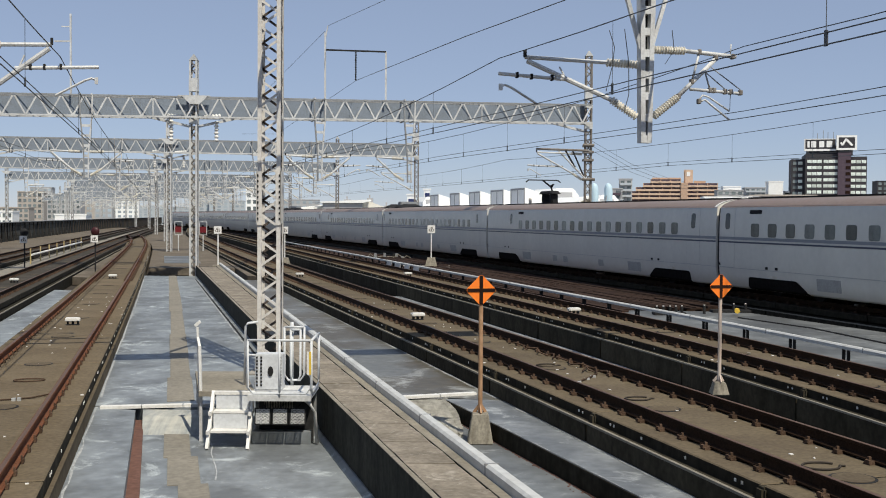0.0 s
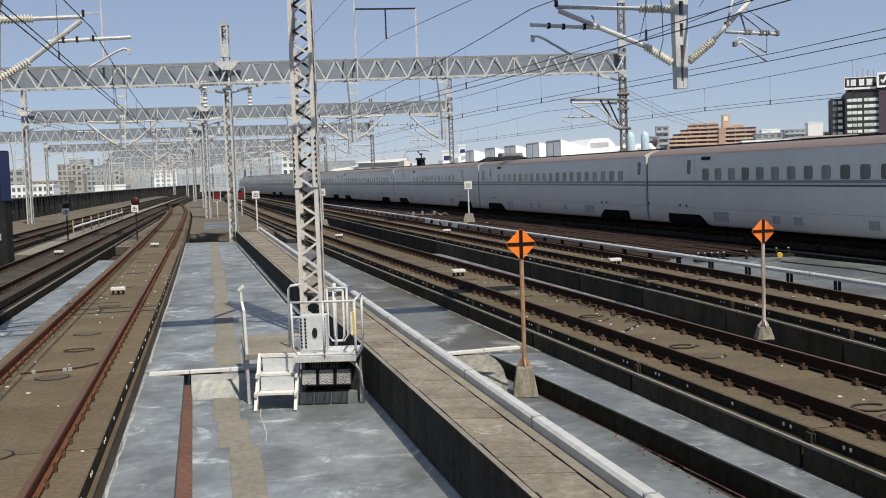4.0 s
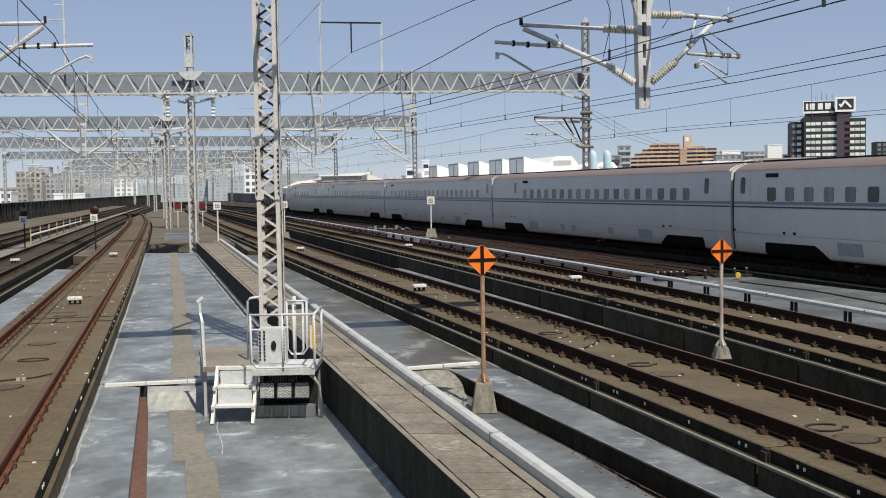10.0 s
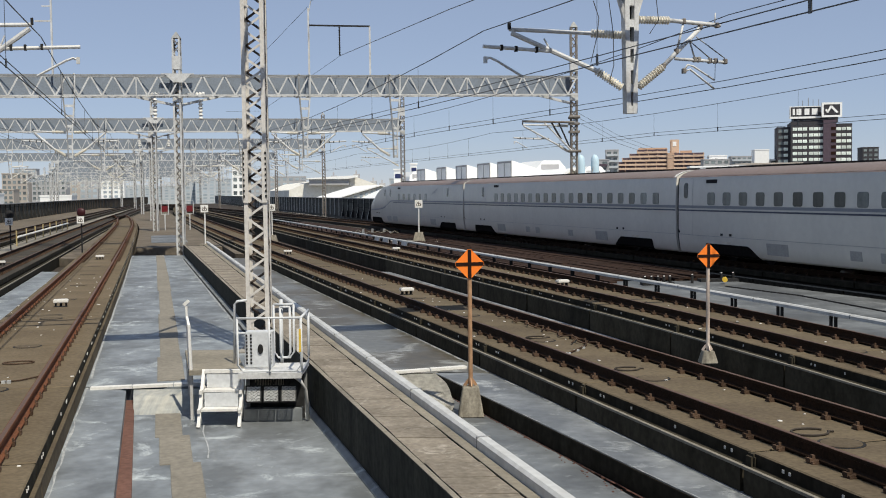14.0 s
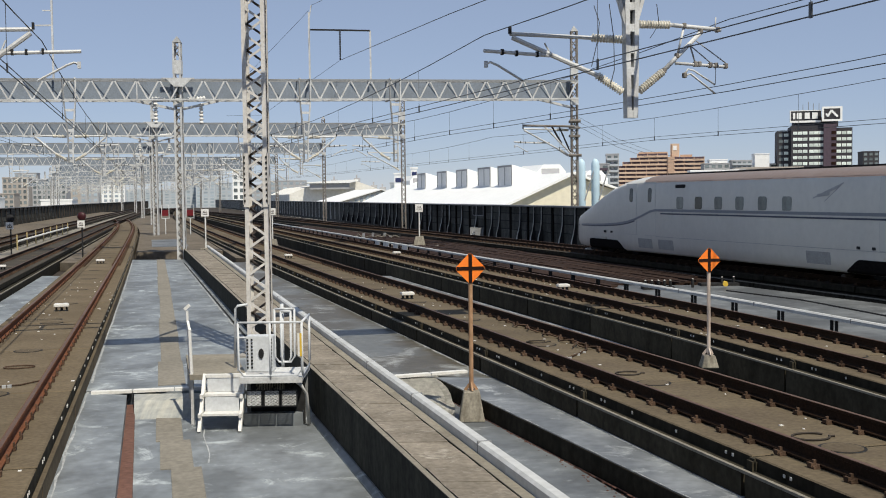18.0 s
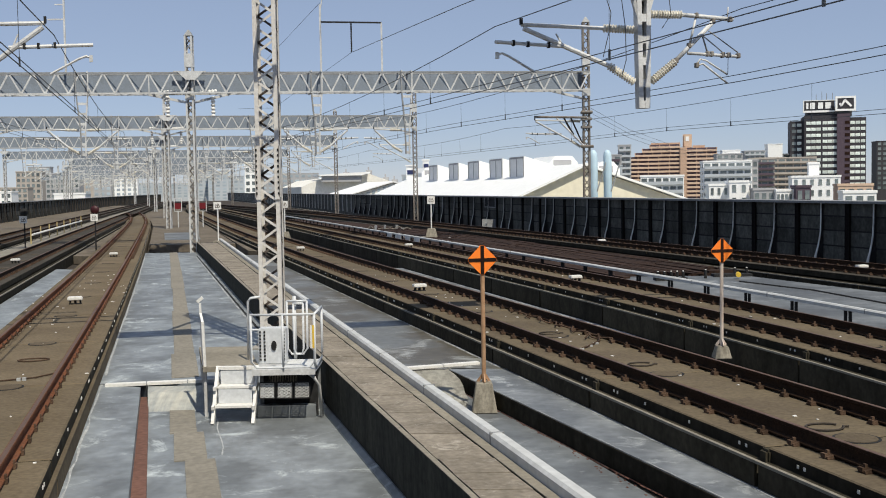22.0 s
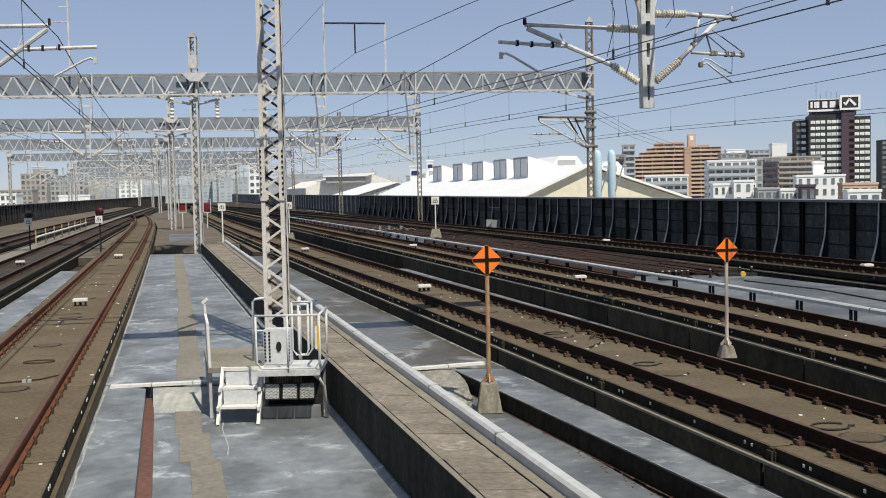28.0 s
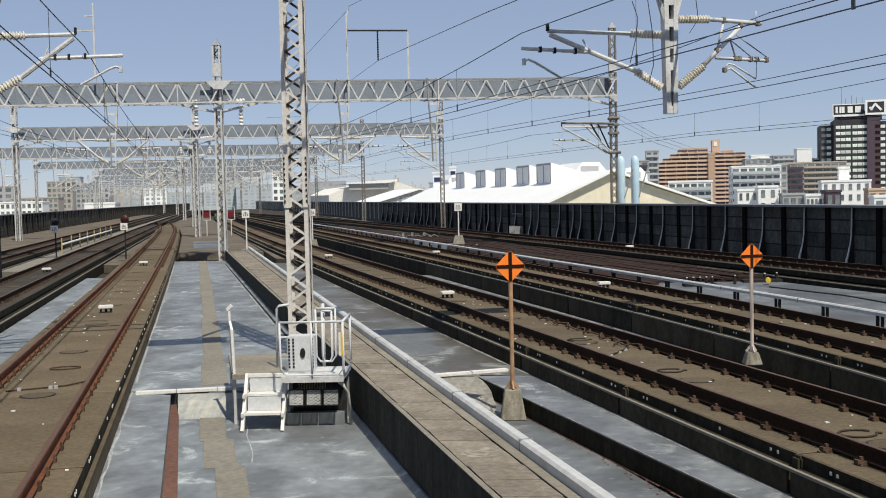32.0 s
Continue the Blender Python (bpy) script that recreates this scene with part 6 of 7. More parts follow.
def wires(line, label, zc=5.0, off=0.0, supports=(-22, 24.6, 66, 99, 138, 184, 228, 273), top=6.35, aux=0.14, sag=0.45, rise=0.016, stagger=0.0):
    """Messenger, auxiliary and contact wire with droppers; the wires sink towards the station and swing from side to side."""
    t = thing("overhead_line", label, "overhead wires", group="overhead lines")

    def level(y):
        return zc + rise * (max(5, min(y, 48)) - 25)

    def side(k, f):
        a, b = (off + stagger * (1 if (k + d) % 2 else -1) for d in (0, 1))
        return a + (b - a) * f

    for nm, r in (("messenger_wire", 0.011), ("auxiliary_wire", 0.009), ("contact_wire", 0.010)):
        bm = bmesh.new()
        pts = []
        for k, (a, b) in enumerate(zip(supports, supports[1:])):
            for i in range(10):
                f = i / 10
                y = a + (b - a) * f
                z = {"messenger_wire": top - sag * 4 * f * (1 - f), "auxiliary_wire": level(y) + aux, "contact_wire": level(y)}[nm]
                pts.append(line.at(y, side(k, f), z))
        tube(bm, pts, r, 5)
        link(nm, bm, M["wire"], t)
    for k, (a, b) in enumerate(zip(supports[:-3], supports[1:-2])):
        n = 8
        for i in range(1, n):
            f = i / n
            y = a + (b - a) * f
            o = side(k, f)
            bm = bmesh.new()
            bar(bm, line.at(y, o, level(y) + aux), line.at(y, o, top - sag * 4 * f * (1 - f)), 0.008)
            box(bm, -0.012, 0.012, -0.025, 0.025, level(y) - 0.02, level(y) + aux + 0.03, line.place(y, o))
            link("dropper", bm, M["wire"], t)
    return t


wires(R1, "copper overhead wires above the inner track", 4.95, -0.1, top=6.3, rise=0.012, stagger=0.1)
wires(R2, "copper overhead wires above the outer track", 5.02, 0.1, top=6.62, aux=0.155, rise=0.011, stagger=0.33)
wires(R3, "copper overhead wires above the barrier-side track", 4.66, 0.0, (-18, 28, 69, 104, 142, 188, 232, 278), sag=0.3, rise=0.018)
wires(T1, "copper overhead wires above the tan track", 4.82, 0.25, (-22, 23.4, 61, 95, 134, 180), 6.1, 0.1, rise=0.0)
wires(T0, "copper overhead wires above the dark track", 5.0, 0.0, (-22, 22.3, 60, 94, 133, 179, 223, 268), 6.1)


def cable(pts, label, r=0.012):
    t = thing("feeder_cable", label, "cable", group="feeder cables")
    bm = bmesh.new()
    tube(bm, pts, r, 5)
    link("strand", bm, M["wire"], t)


cable([pm + Vector((0, 0, 1.15)), (0.95, 40, 9.3), (6.6, 20, 8.3), (12, 2, 9.0)], "dark feeder cable strung from the portal frame", 0.016)
cable([pm + Vector((0, 0, 1.15)), (-14, 95, 9.8), (-19, 106, 10.6)], "dark feeder cable strung between the gantries")
cable([pa + Vector((0.15, 0, 4.3)), (2.5, 38, 12.2), (9, 16, 12.4)], "thin dark earth wire above the tracks")
cable([pa + Vector((0, 0, 4.0)), (-13, 80, 11.4), (-21, 105, 11.8)], "thin dark earth wire above the tracks")
for z in (7.6, 7.3, 7.0):
    cable([(9.6, 69.2, z), (14.0, 80, z - 0.9), (19.5, 92, z - 1.6), (34, 120, z - 2.0)], "thin cable leading away from the end mast")


# slack jumper cables beside the near drop arm
for pts in (((3.78, 24.5, 6.92), (3.9, 24.5, 6.55), (3.86, 24.5, 6.15), (3.72, 24.5, 5.57)), ((4.12, 24.5, 6.95), (4.22, 24.5, 6.2), (4.23, 24.5, 5.5), (4.15, 24.5, 5.2)), ((5.2, 24.6, 6.95), (5.25, 24.6, 6.5), (5.05, 24.6, 6.2))):
    cable(pts, "slack black jumper cable beside the drop arm", 0.010)


# ---- the town beyond ----
def building(name, label, x, y, w, d, top, material, turn=0, floors=0, cols=0, win="win", balcony=None, low=-9.0, win_w=0.6, win_h=0.55, skip=0.0, side_cols=0, first=0.0):
    """A block with storeys of windows on the side that faces the tracks; x, y is the middle of that front."""
    m = Matrix.Translation((x, y, 0)) @ Matrix.Rotation(radians(turn), 4, "Z")
    t = thing(name, label, "building", m)
    bm = boxes((-w / 2, w / 2, 0, d, low, top), (-w / 2 - 0.15, w / 2 + 0.15, -0.15, d + 0.15, top, top + 0.5))
    link("wall", bm, material, t)
    if floors:
        fh = (top - low - first) / floors
        cw = w / cols
        me = bpy.data.meshes.new("window")
        bm = boxes((-cw * win_w / 2, cw * win_w / 2, -0.12, 0.05, -fh * win_h / 2, fh * win_h / 2))
        bm.to_mesh(me)
        bm.free()
        me.materials.append(M[win])
        for f in range(floors):
            zc = low + (f + 0.55) * fh
            if zc < -2.0:
                continue
            for c in range(cols):
                if random.random() < skip:
                    continue
                mesh_part("window", me, t, Matrix.Translation((-w / 2 + (c + 0.5) * cw, 0, zc)))
            if balcony:
                bm = boxes((-w / 2 + 0.2, w / 2 - 0.2, -1.3, 0.0, zc - fh * 0.5, zc - fh * 0.12))
                link("balcony", bm, M[balcony], t)
            if side_cols:
                for c in range(side_cols):
                    bm = boxes((-w / 2 - 0.1, -w / 2 + 0.05, d * (c + 0.25) / side_cols, d * (c + 0.75) / side_cols, zc - fh * 0.25, zc + fh * 0.25))
                    link("side_window", bm, M[win], t)
    return t


# slate office tower with lit windows and a roof sign
ox, oy = 0.3565 * 600, 600
office = thing("office_tower", "dark slate office tower with pale windows and a roof sign", "building", Matrix.Translation((ox, oy, 0)) @ Matrix.Rotation(radians(-14), 4, "Z"))
for nm, a, mt in (("side_wing", (-19.8, -12.8, 6, 26, -9, 36.0), "dark"), ("wall", (-12.8, 4.0, 0, 26, -9, 38.4), "dark"), ("service_shaft", (4.0, 10.6, -2.0, 24, -9, 39.0), "plum"), ("wing", (10.6, 19.2, 1, 24, -9, 37.0), "dark")):
    bm = boxes(a)
    link(nm, bm, M[mt], office)
WIN_O = {}
for key, wd in (("winlit", 2.3), ("win", 2.3)):
    me = bpy.data.meshes.new("window")
    bm = boxes((-wd / 2, wd / 2, -0.15, 0.05, -0.85, 0.85))
    bm.to_mesh(me)
    bm.free()
    me.materials.append(M[key])
    WIN_O[key] = me
for f in range(12):
    z = 34.2 - f * 3.35
    if z < 0:
        continue
    for x in (-17.8, -15.0):
        mesh_part("window", WIN_O["win" if x < -17 else "winlit"], office, Matrix.Translation((x, 6, z - 0.4)))
    for x in (-11.0, -8.3, -5.6, -2.2, 0.4, 3.0):
        mesh_part("window", WIN_O["winlit"], office, Matrix.Translation((x * 0.97, 0, z + 0.2)))
    for x in (12.2, 14.9, 17.6):
        mesh_part("window", WIN_O["winlit"], office, Matrix.Translation((x, 1, z)))
    bm = boxes((8.0, 10.4, -2.2, -1.95, z - 0.7, z + 0.9))
    link("landing_opening", bm, M["blackpaint"], office)
sg = boxes((-13.4, 3.0, 1.5, 2.5, 40.2, 46.9), (3.0, 13.6, -2.0, -1.0, 40.4, 48.4), (-11.0, 12.0, 2.5, 20, 37.8, 43))
sign = link("roof_sign", sg, M["dark"], office, "dark roof sign boxes")
bm = boxes((3.0, 13.6, -2.25, -2.05, 40.4, 41.5), (3.0, 13.6, -2.25, -2.05, 47.3, 48.4), (3.0, 4.1, -2.25, -2.05, 41.5, 47.3), (12.5, 13.6, -2.25, -2.05, 41.5, 47.3),
           (-13.4, 3.0, 1.25, 1.45, 40.2, 41.3), (-13.4, -12.9, 1.25, 1.45, 41.3, 46.9), (-12.9, 3.0, 1.25, 1.45, 46.5, 46.9))
link("sign_border", bm, M["bldgwhite"], sign, "white border")
bm = bmesh.new()
bar(bm, (5.2, -2.2, 44.6), (6.2, -2.2, 43.0), 1.0, 0.2, (0, 1, 0))
bar(bm, (6.0, -2.2, 43.1), (8.0, -2.2, 46.4), 1.1, 0.2, (0, 1, 0))
bar(bm, (7.8, -2.2, 46.4), (11.2, -2.2, 42.8), 1.2, 0.2, (0, 1, 0))
link("sign_emblem", bm, M["bldgwhite"], sign, "white angular emblem")
for x0, x1 in ((-11.8, -10.6), (-9.8, -7.2), (-5.6, -3.0), (-1.8, 1.2)):
    link("sign_bar", boxes((x0, x1, 1.2, 1.45, 42.2, 45.6)), M["bldgwhite"], sign, "pale bar of lettering")
bm = bmesh.new()
for x, h in ((-6, 50.5), (-3, 52), (-0.5, 51), (2.5, 51)):
    bar(bm, (x, 8, 42.5), (x, 8, h), 0.3)
link("aerial", bm, M["galvdark"], office, "thin roof aerials")

# stepped terracotta apartment block
FX, FY, FH = 160.0, 750, 2.75
fl = thing("terracotta_apartments", "stepped terracotta apartment block with tan balconies", "building", Matrix.Translation((FX, FY, 0)) @ Matrix.Rotation(radians(-12), 4, "Z"))


def flats(name, x0, x1, k, y0=0.0):
    """One storey of a wing: wall, parapet with its shaded recess, and the uprights between the flats."""
    z = -9.0 + k * FH
    st = link(name, boxes((x0, x1, y0, y0 + 18, z, z + FH)), M["brick"], fl)
    link("balcony", boxes((x0 + 0.1, x1 - 0.1, y0 - 1.5, y0 - 0.05, z, z + 1.35)), M["brickpale"], st, "tan balcony parapet")
    # the recess is a strip on the wall, its shade given by the plum colour
    link("balcony_recess", boxes((x0 + 0.3, x1 - 0.3, y0 - 0.35, y0 - 0.02, z + 1.4, z + FH - 0.1)), M["plum"], st, "plum strip for the shade in the balcony recess")
    n = max(2, round((x1 - x0) / 6.5))
    for i in range(n + 1):
        x = x0 + 0.3 + (x1 - x0 - 0.6) * i / n
        link("upright", boxes((x - 0.25, x + 0.25, y0 - 1.2, y0 - 0.04, z + 1.36, z + FH)), M["brick"], st)


for k in range(14):
    left = -30.0 if k < 11 else -30.0 + (k - 10) * 5.0
    flats("storey", left, 5.6, k)
    if k < 13:
        flats("storey", 9.6, 30.0, k, -1.0)
bm = boxes((5.6, 9.6, -2.6, 17, -9, 27.0))
link("stair_tower", bm, M["brick"], fl, "plain stair shaft between the wings")
bm = boxes((7.4, 13.4, 2, 10, 26.6, 36.0))
bmesh.ops.bevel(bm, geom=[e for e in bm.edges if abs(e.verts[0].co.z - e.verts[1].co.z) > 5], offset=0.9, segments=2, affect="EDGES")
tank = link("roof_tank_house", bm, M["brickpale"], fl, "tan roof tower")
link("tank_window", boxes((9.2, 11.6, 1.8, 2.0, 31.5, 34.5)), M["bldgwhite"], tank, "pale panel")
bm = boxes((-14, 5.5, 3, 10, 29.4, 30.6), (14.0, 22.0, 3, 10, 26.6, 28.4))
link("roof_parapet", bm, M["brick"], fl)

# white metal-roofed works
WK = Line(122.0, 16.3, -0.245)
works = thing("works_hall", "long works hall with a bright white metal roof", "building")
bm = bmesh.new()
rings = []
for y in (122.0, 205.0):
    rings.append([bm.verts.new(WK.at(y, o, z)) for o, z in ((-11.0, -9), (-11.0, 0.1), (0, 4.75), (12.6, 0.6), (12.6, -9))])
for k in range(4):
    if k in (0, 3):
        bm.faces.new((rings[0][k], rings[1][k], rings[1][k + 1], rings[0][k + 1]))
for r in rings:
    bm.faces.new(r)
bmesh.ops.recalc_face_normals(bm, faces=bm.faces)
link("wall", bm, M["cream"], works, "cream gable wall")
for o0, z0, o1, z1 in ((-11.6, -0.15, 0.0, 4.85), (0.0, 4.85, 13.4, 0.4)):
    bm = bmesh.new()
    sweep(bm, WK, [121.3, 205.5], [(o0, z0), (o0, z0 + 0.25), (o1, z1 + 0.25), (o1, z1)])
    link("roof", bm, M["whiteroof"], works, "white metal roof slope")
for y in (133.8, 142.4, 153.0, 163.8, 176.6):
    bm = bmesh.new()
    sweep(bm, WK, [y, y + 5.5], [(-3.0, 3.2), (-3.0, 6.35), (1.8, 4.9), (1.8, 3.2)])
    v = link("roof_ventilator", bm, M["whiteroof"], works, "white roof ventilator box")
    bm = bmesh.new()
    sweep(bm, WK, [y + 0.25, y + 5.25], [(-3.03, 3.9), (-3.03, 6.05), (-2.99, 6.05), (-2.99, 3.9)])
    link("ventilator_face", bm, M["bldgwhite"], v, "grey louvre face")
    bm = bmesh.new()
    for ya, yb, za, zb in ((y, y + 0.22, 3.9, 6.3), (y + 5.28, y + 5.5, 3.9, 6.3), (y + 0.23, y + 5.27, 6.1, 6.3), (y + 2.66, y + 2.8, 3.9, 6.08)):
        sweep(bm, WK, [ya, yb], [(-3.09, za), (-3.09, zb), (-3.04, zb), (-3.04, za)])
    link("ventilator_frame", bm, M["bldggrey"], v, "dull grey frame round the louvre")
for o0, o1, y0, y1, z1 in ((1.8, 5.6, 138, 146, 6.45), (5.0, 8.2, 131, 136, 5.5), (-1.0, 2.2, 196, 202, 6.3)):
    bm = bmesh.new()
    sweep(bm, WK, [y0, y1], [(o0, 2.0), (o0, z1 - 0.9), (o0 + 0.8, z1), (o1 - 0.8, z1), (o1, z1 - 0.9), (o1, 2.0)])
    v = link("roof_monitor", bm, M["whiteroof"], works, "white rounded roof monitor")
    bm = bmesh.new()
    sweep(bm, WK, [y0 - 0.05, y0 + 0.02], [(o0 + 0.5, 3.6), (o0 + 0.5, z1 - 0.5), (o1 - 0.9, z1 - 0.5), (o1 - 0.9, 3.6)])
    link("louvre", bm, M["bldggrey"], v, "grey louvred end")
for px in (0.1420, 0.1548):
    t = thing("exhaust_duct", "pale blue vertical exhaust duct with a bent top", "duct", group="exhaust ducts")
    bm = bmesh.new()
    x, y = px * 116, 116
    tube(bm, [(x, y, -9), (x, y, 5.6), (x - 0.02, y, 6.0), (x - 0.08, y, 6.25), (x - 0.15, y, 6.4)], 0.42, 14, (0.44, 0.44, 0.40, 0.28, 0.08))
    link("pipe", bm, M["skyblue"], t, "", True)
    bm = bmesh.new()
    bar(bm, (x + 0.3, y - 0.3, 2), (x + 1.4, y - 0.3, 5.5), 0.12)
    link("strut", bm, M["galvdark"], t)

annex = thing("works_annex", "low cream works building with a clerestory gable and a roof monitor", "building")


def prism(pts, y0, y1):
    """A closed prism along the works: a front outline at y0, carried back to y1."""
    bm = bmesh.new()
    a = [bm.verts.new((x, y0, z)) for x, z in pts]
    b = [bm.verts.new((x - 0.245 * (y1 - y0), y1, z)) for x, z in pts]
    bm.faces.new(a)
    bm.faces.new(b[::-1])
    for i in range(len(a)):
        j = (i + 1) % len(a)
        bm.faces.new((a[i], b[i], b[j], a[j]))
    bmesh.ops.recalc_face_normals(bm, faces=bm.faces)
    return bm


link("front_hall", prism(((-18.5, -9), (-18.5, 1.4), (-9.4, 3.95), (-4.0, 2.55), (-4.0, -9)), 232, 262), M["oldwhite"], annex, "cream gabled hall")
link("roof", prism(((-18.9, 1.3), (-18.9, 1.5), (-9.4, 4.2), (-3.7, 2.7), (-3.7, 2.5), (-9.4, 3.96)), 231.4, 262.5), M["bldgwhite"], annex, "pale roof slopes")
link("eave", prism(((-18.9, 1.12), (-18.9, 1.29), (-9.4, 3.94), (-3.7, 2.49), (-3.7, 2.32), (-9.4, 3.76)), 231.7, 231.95), M["bldgtan"], annex, "brown gable edge")
for k in range(7):
    x = -16.2 + k * 1.15
    zt = 1.4 + (x + 18.5) * 0.28 - 0.45
    link("clerestory_pane", boxes((x, x + 0.62, 231.85, 231.99, 0.4, zt)), M["winpale"], annex)
link("back_hall", prism(((-36, -9), (-36, 3.4), (-31.4, 5.3), (-19.0, 6.6), (-18.0, 6.6), (-9.0, 3.2), (-9.0, -9)), 290, 340), M["oldwhite"], annex, "cream back hall with a long roof slope")
mon = link("roof_monitor", boxes((-30.4, -20.0, 287.5, 290, 4.6, 6.2)), M["bldggrey"], annex, "grey clerestory band")
link("monitor_roof", prism(((-31.0, 6.2), (-31.0, 6.5), (-20.5, 7.0), (-17.6, 7.1), (-17.6, 6.7), (-20.0, 6.2)), 286.8, 300), M["whiteroof"], mon, "white monitor roof")
for x, h in ((-25.8, 8.2), (-19.6, 8.6), (-15.0, 6.6), (-12.6, 6.0)):
    link("roof_plant", boxes((x, x + 1.6, 300, 302, 3.4, h - 0.9), (x + 0.5, x + 0.9, 300.6, 301, h - 0.9, h)), M["bldggrey"], annex, "grey roof plant with a vent pipe")

for x0, x1, zt, w0, w1 in ((-5.8, -4.2, 6.74, 5.2, 6.0), (-2.75, -1.6, 7.73, 6.2, 7.1)):
    tower = thing("signal_cabin", "narrow white rooftop cabin with a dark window", "building", group="rooftop cabins")
    link("wall", boxes((x0, x1, 203, 206, -9, zt), (x0 - 0.15, x1 + 0.15, 202.8, 206.2, zt, zt + 0.2)), M["bldgwhite"], tower)
    link("window_band", boxes((x0 + 0.2, x1 - 0.05, 202.9, 203, w0, w1)), M["navy"], tower, "dark window band")

# apartment blocks and houses behind the barrier
building("white_apartments", "white balcony apartment block above the barrier", 0.2640 * 330, 330, 14.2, 10, 8.9, M["bldgwhite"], -8, 8, 6, balcony="bldgpale", side_cols=2, win_w=0.75)
building("white_apartments_wing", "plain grey-white end wing of an apartment block", 0.2865 * 332, 332, 3.6, 10, 9.2, M["bldggrey"], -8, 8, 2)
building("grey_apartments", "low grey apartment block with white frames", 0.2045 * 300, 300, 11.6, 10, 4.6, M["bldgwhite"], -10, 6, 6, balcony="bldgpale", win_w=0.75)
building("brown_apartments", "brown-grey apartment block with rows of balconies", 0.3170 * 420, 420, 23, 12, 11.6, M["bldgtan"], -6, 10, 8, balcony="bldgtan", side_cols=3, win_w=0.8)
building("brown_apartments_wing", "dark brown-grey apartment wing", 0.2950 * 410, 410, 9.5, 10, 11.2, M["bldgtan"], -6, 10, 4, balcony="plum", win_w=0.8)
building("white_house", "white flat-roofed house behind the barrier", 0.345 * 260, 260, 11.0, 8, 3.6, M["bldgwhite"], -12, 5, 6, win_w=0.4)
building("white_house_tower", "small white stair tower on a house", 0.343 * 264, 264, 2.4, 3, 6.8, M["bldgwhite"], -12)
building("low_white_house", "low white building with roof railings", 0.2655 * 250, 250, 9.0, 8, 2.0, M["bldgwhite"], -8, 4, 6, win_w=0.4)
building("low_white_house", "low white house with a stepped parapet", 0.2745 * 247, 247, 4.2, 8, 2.7, M["bldgwhite"], -8, 4, 2, win_w=0.4)
building("low_grey_house", "low grey-roofed house behind the barrier", 0.2975 * 240, 240, 4.5, 8, 0.9, M["bldggrey"], -10, 3, 3)
building("low_grey_house", "low grey-fronted shed behind the barrier", 0.318 * 236, 236, 4.2, 8, 0.6, M["bldgwhite"], -10, 3, 5)
building("low_grey_house", "small brown-roofed house behind the barrier", 0.3335 * 232, 232, 3.0, 8, 1.4, M["plum"], -10, 3, 2)
building("pink_roof_house", "small house with a faded pink roof", 0.381 * 230, 230, 7, 7, 1.6, M["brickpale"], -12, 3, 4)
building("corner_house", "low white house at the barrier", 0.385 * 210, 210, 6, 7, 0.3, M["bldgwhite"], -12, 3, 3)
building("grey_block", "grey concrete block with a white top", 0.2660 * 560, 560, 13, 14, 17.0, M["bldggrey"], -8, 10, 4, win="win")
building("plant_house", "white plant house behind a grey block", 0.2675 * 565, 565, 9, 10, 19.0, M["bldgwhite"], -8)
building("white_offices", "white office block with dark window slots", 0.3180 * 620, 620, 32, 16, 18.0, M["bldgwhite"], -8, 10, 7)
building("white_offices_tower", "tall white stair tower of an office block", 0.3075 * 615, 615, 8, 12, 23.5, M["bldgwhite"], -8)
building("grey_lattice_block", "grey block with open balconies", 0.289 * 600, 600, 11, 12, 19.5, M["bldggrey"], -8, 12, 4, balcony="bldgpale")
building("slim_grey_block", "slim grey block with pale floors", 0.1705 * 480, 480, 5.5, 10, 19.5, M["bldggrey"], -8, 11, 2, balcony="bldgpale")
building("slim_grey_wing", "lower dark grey block beside the slim one", 0.160 * 470, 470, 7, 10, 15.0, M["bldggrey"], -8, 9, 2, balcony="plum")
building("far_dark_tower", "dark glass tower in the distance", 0.4075 * 640, 640, 9, 14, 25, M["dark"], -10, 12, 3)
# pale blue-grey walls and windows: distance haze put into the colour
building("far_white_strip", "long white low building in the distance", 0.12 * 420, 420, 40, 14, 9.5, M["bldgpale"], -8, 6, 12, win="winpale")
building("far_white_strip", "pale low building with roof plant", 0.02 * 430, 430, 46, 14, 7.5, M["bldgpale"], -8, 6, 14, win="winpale")
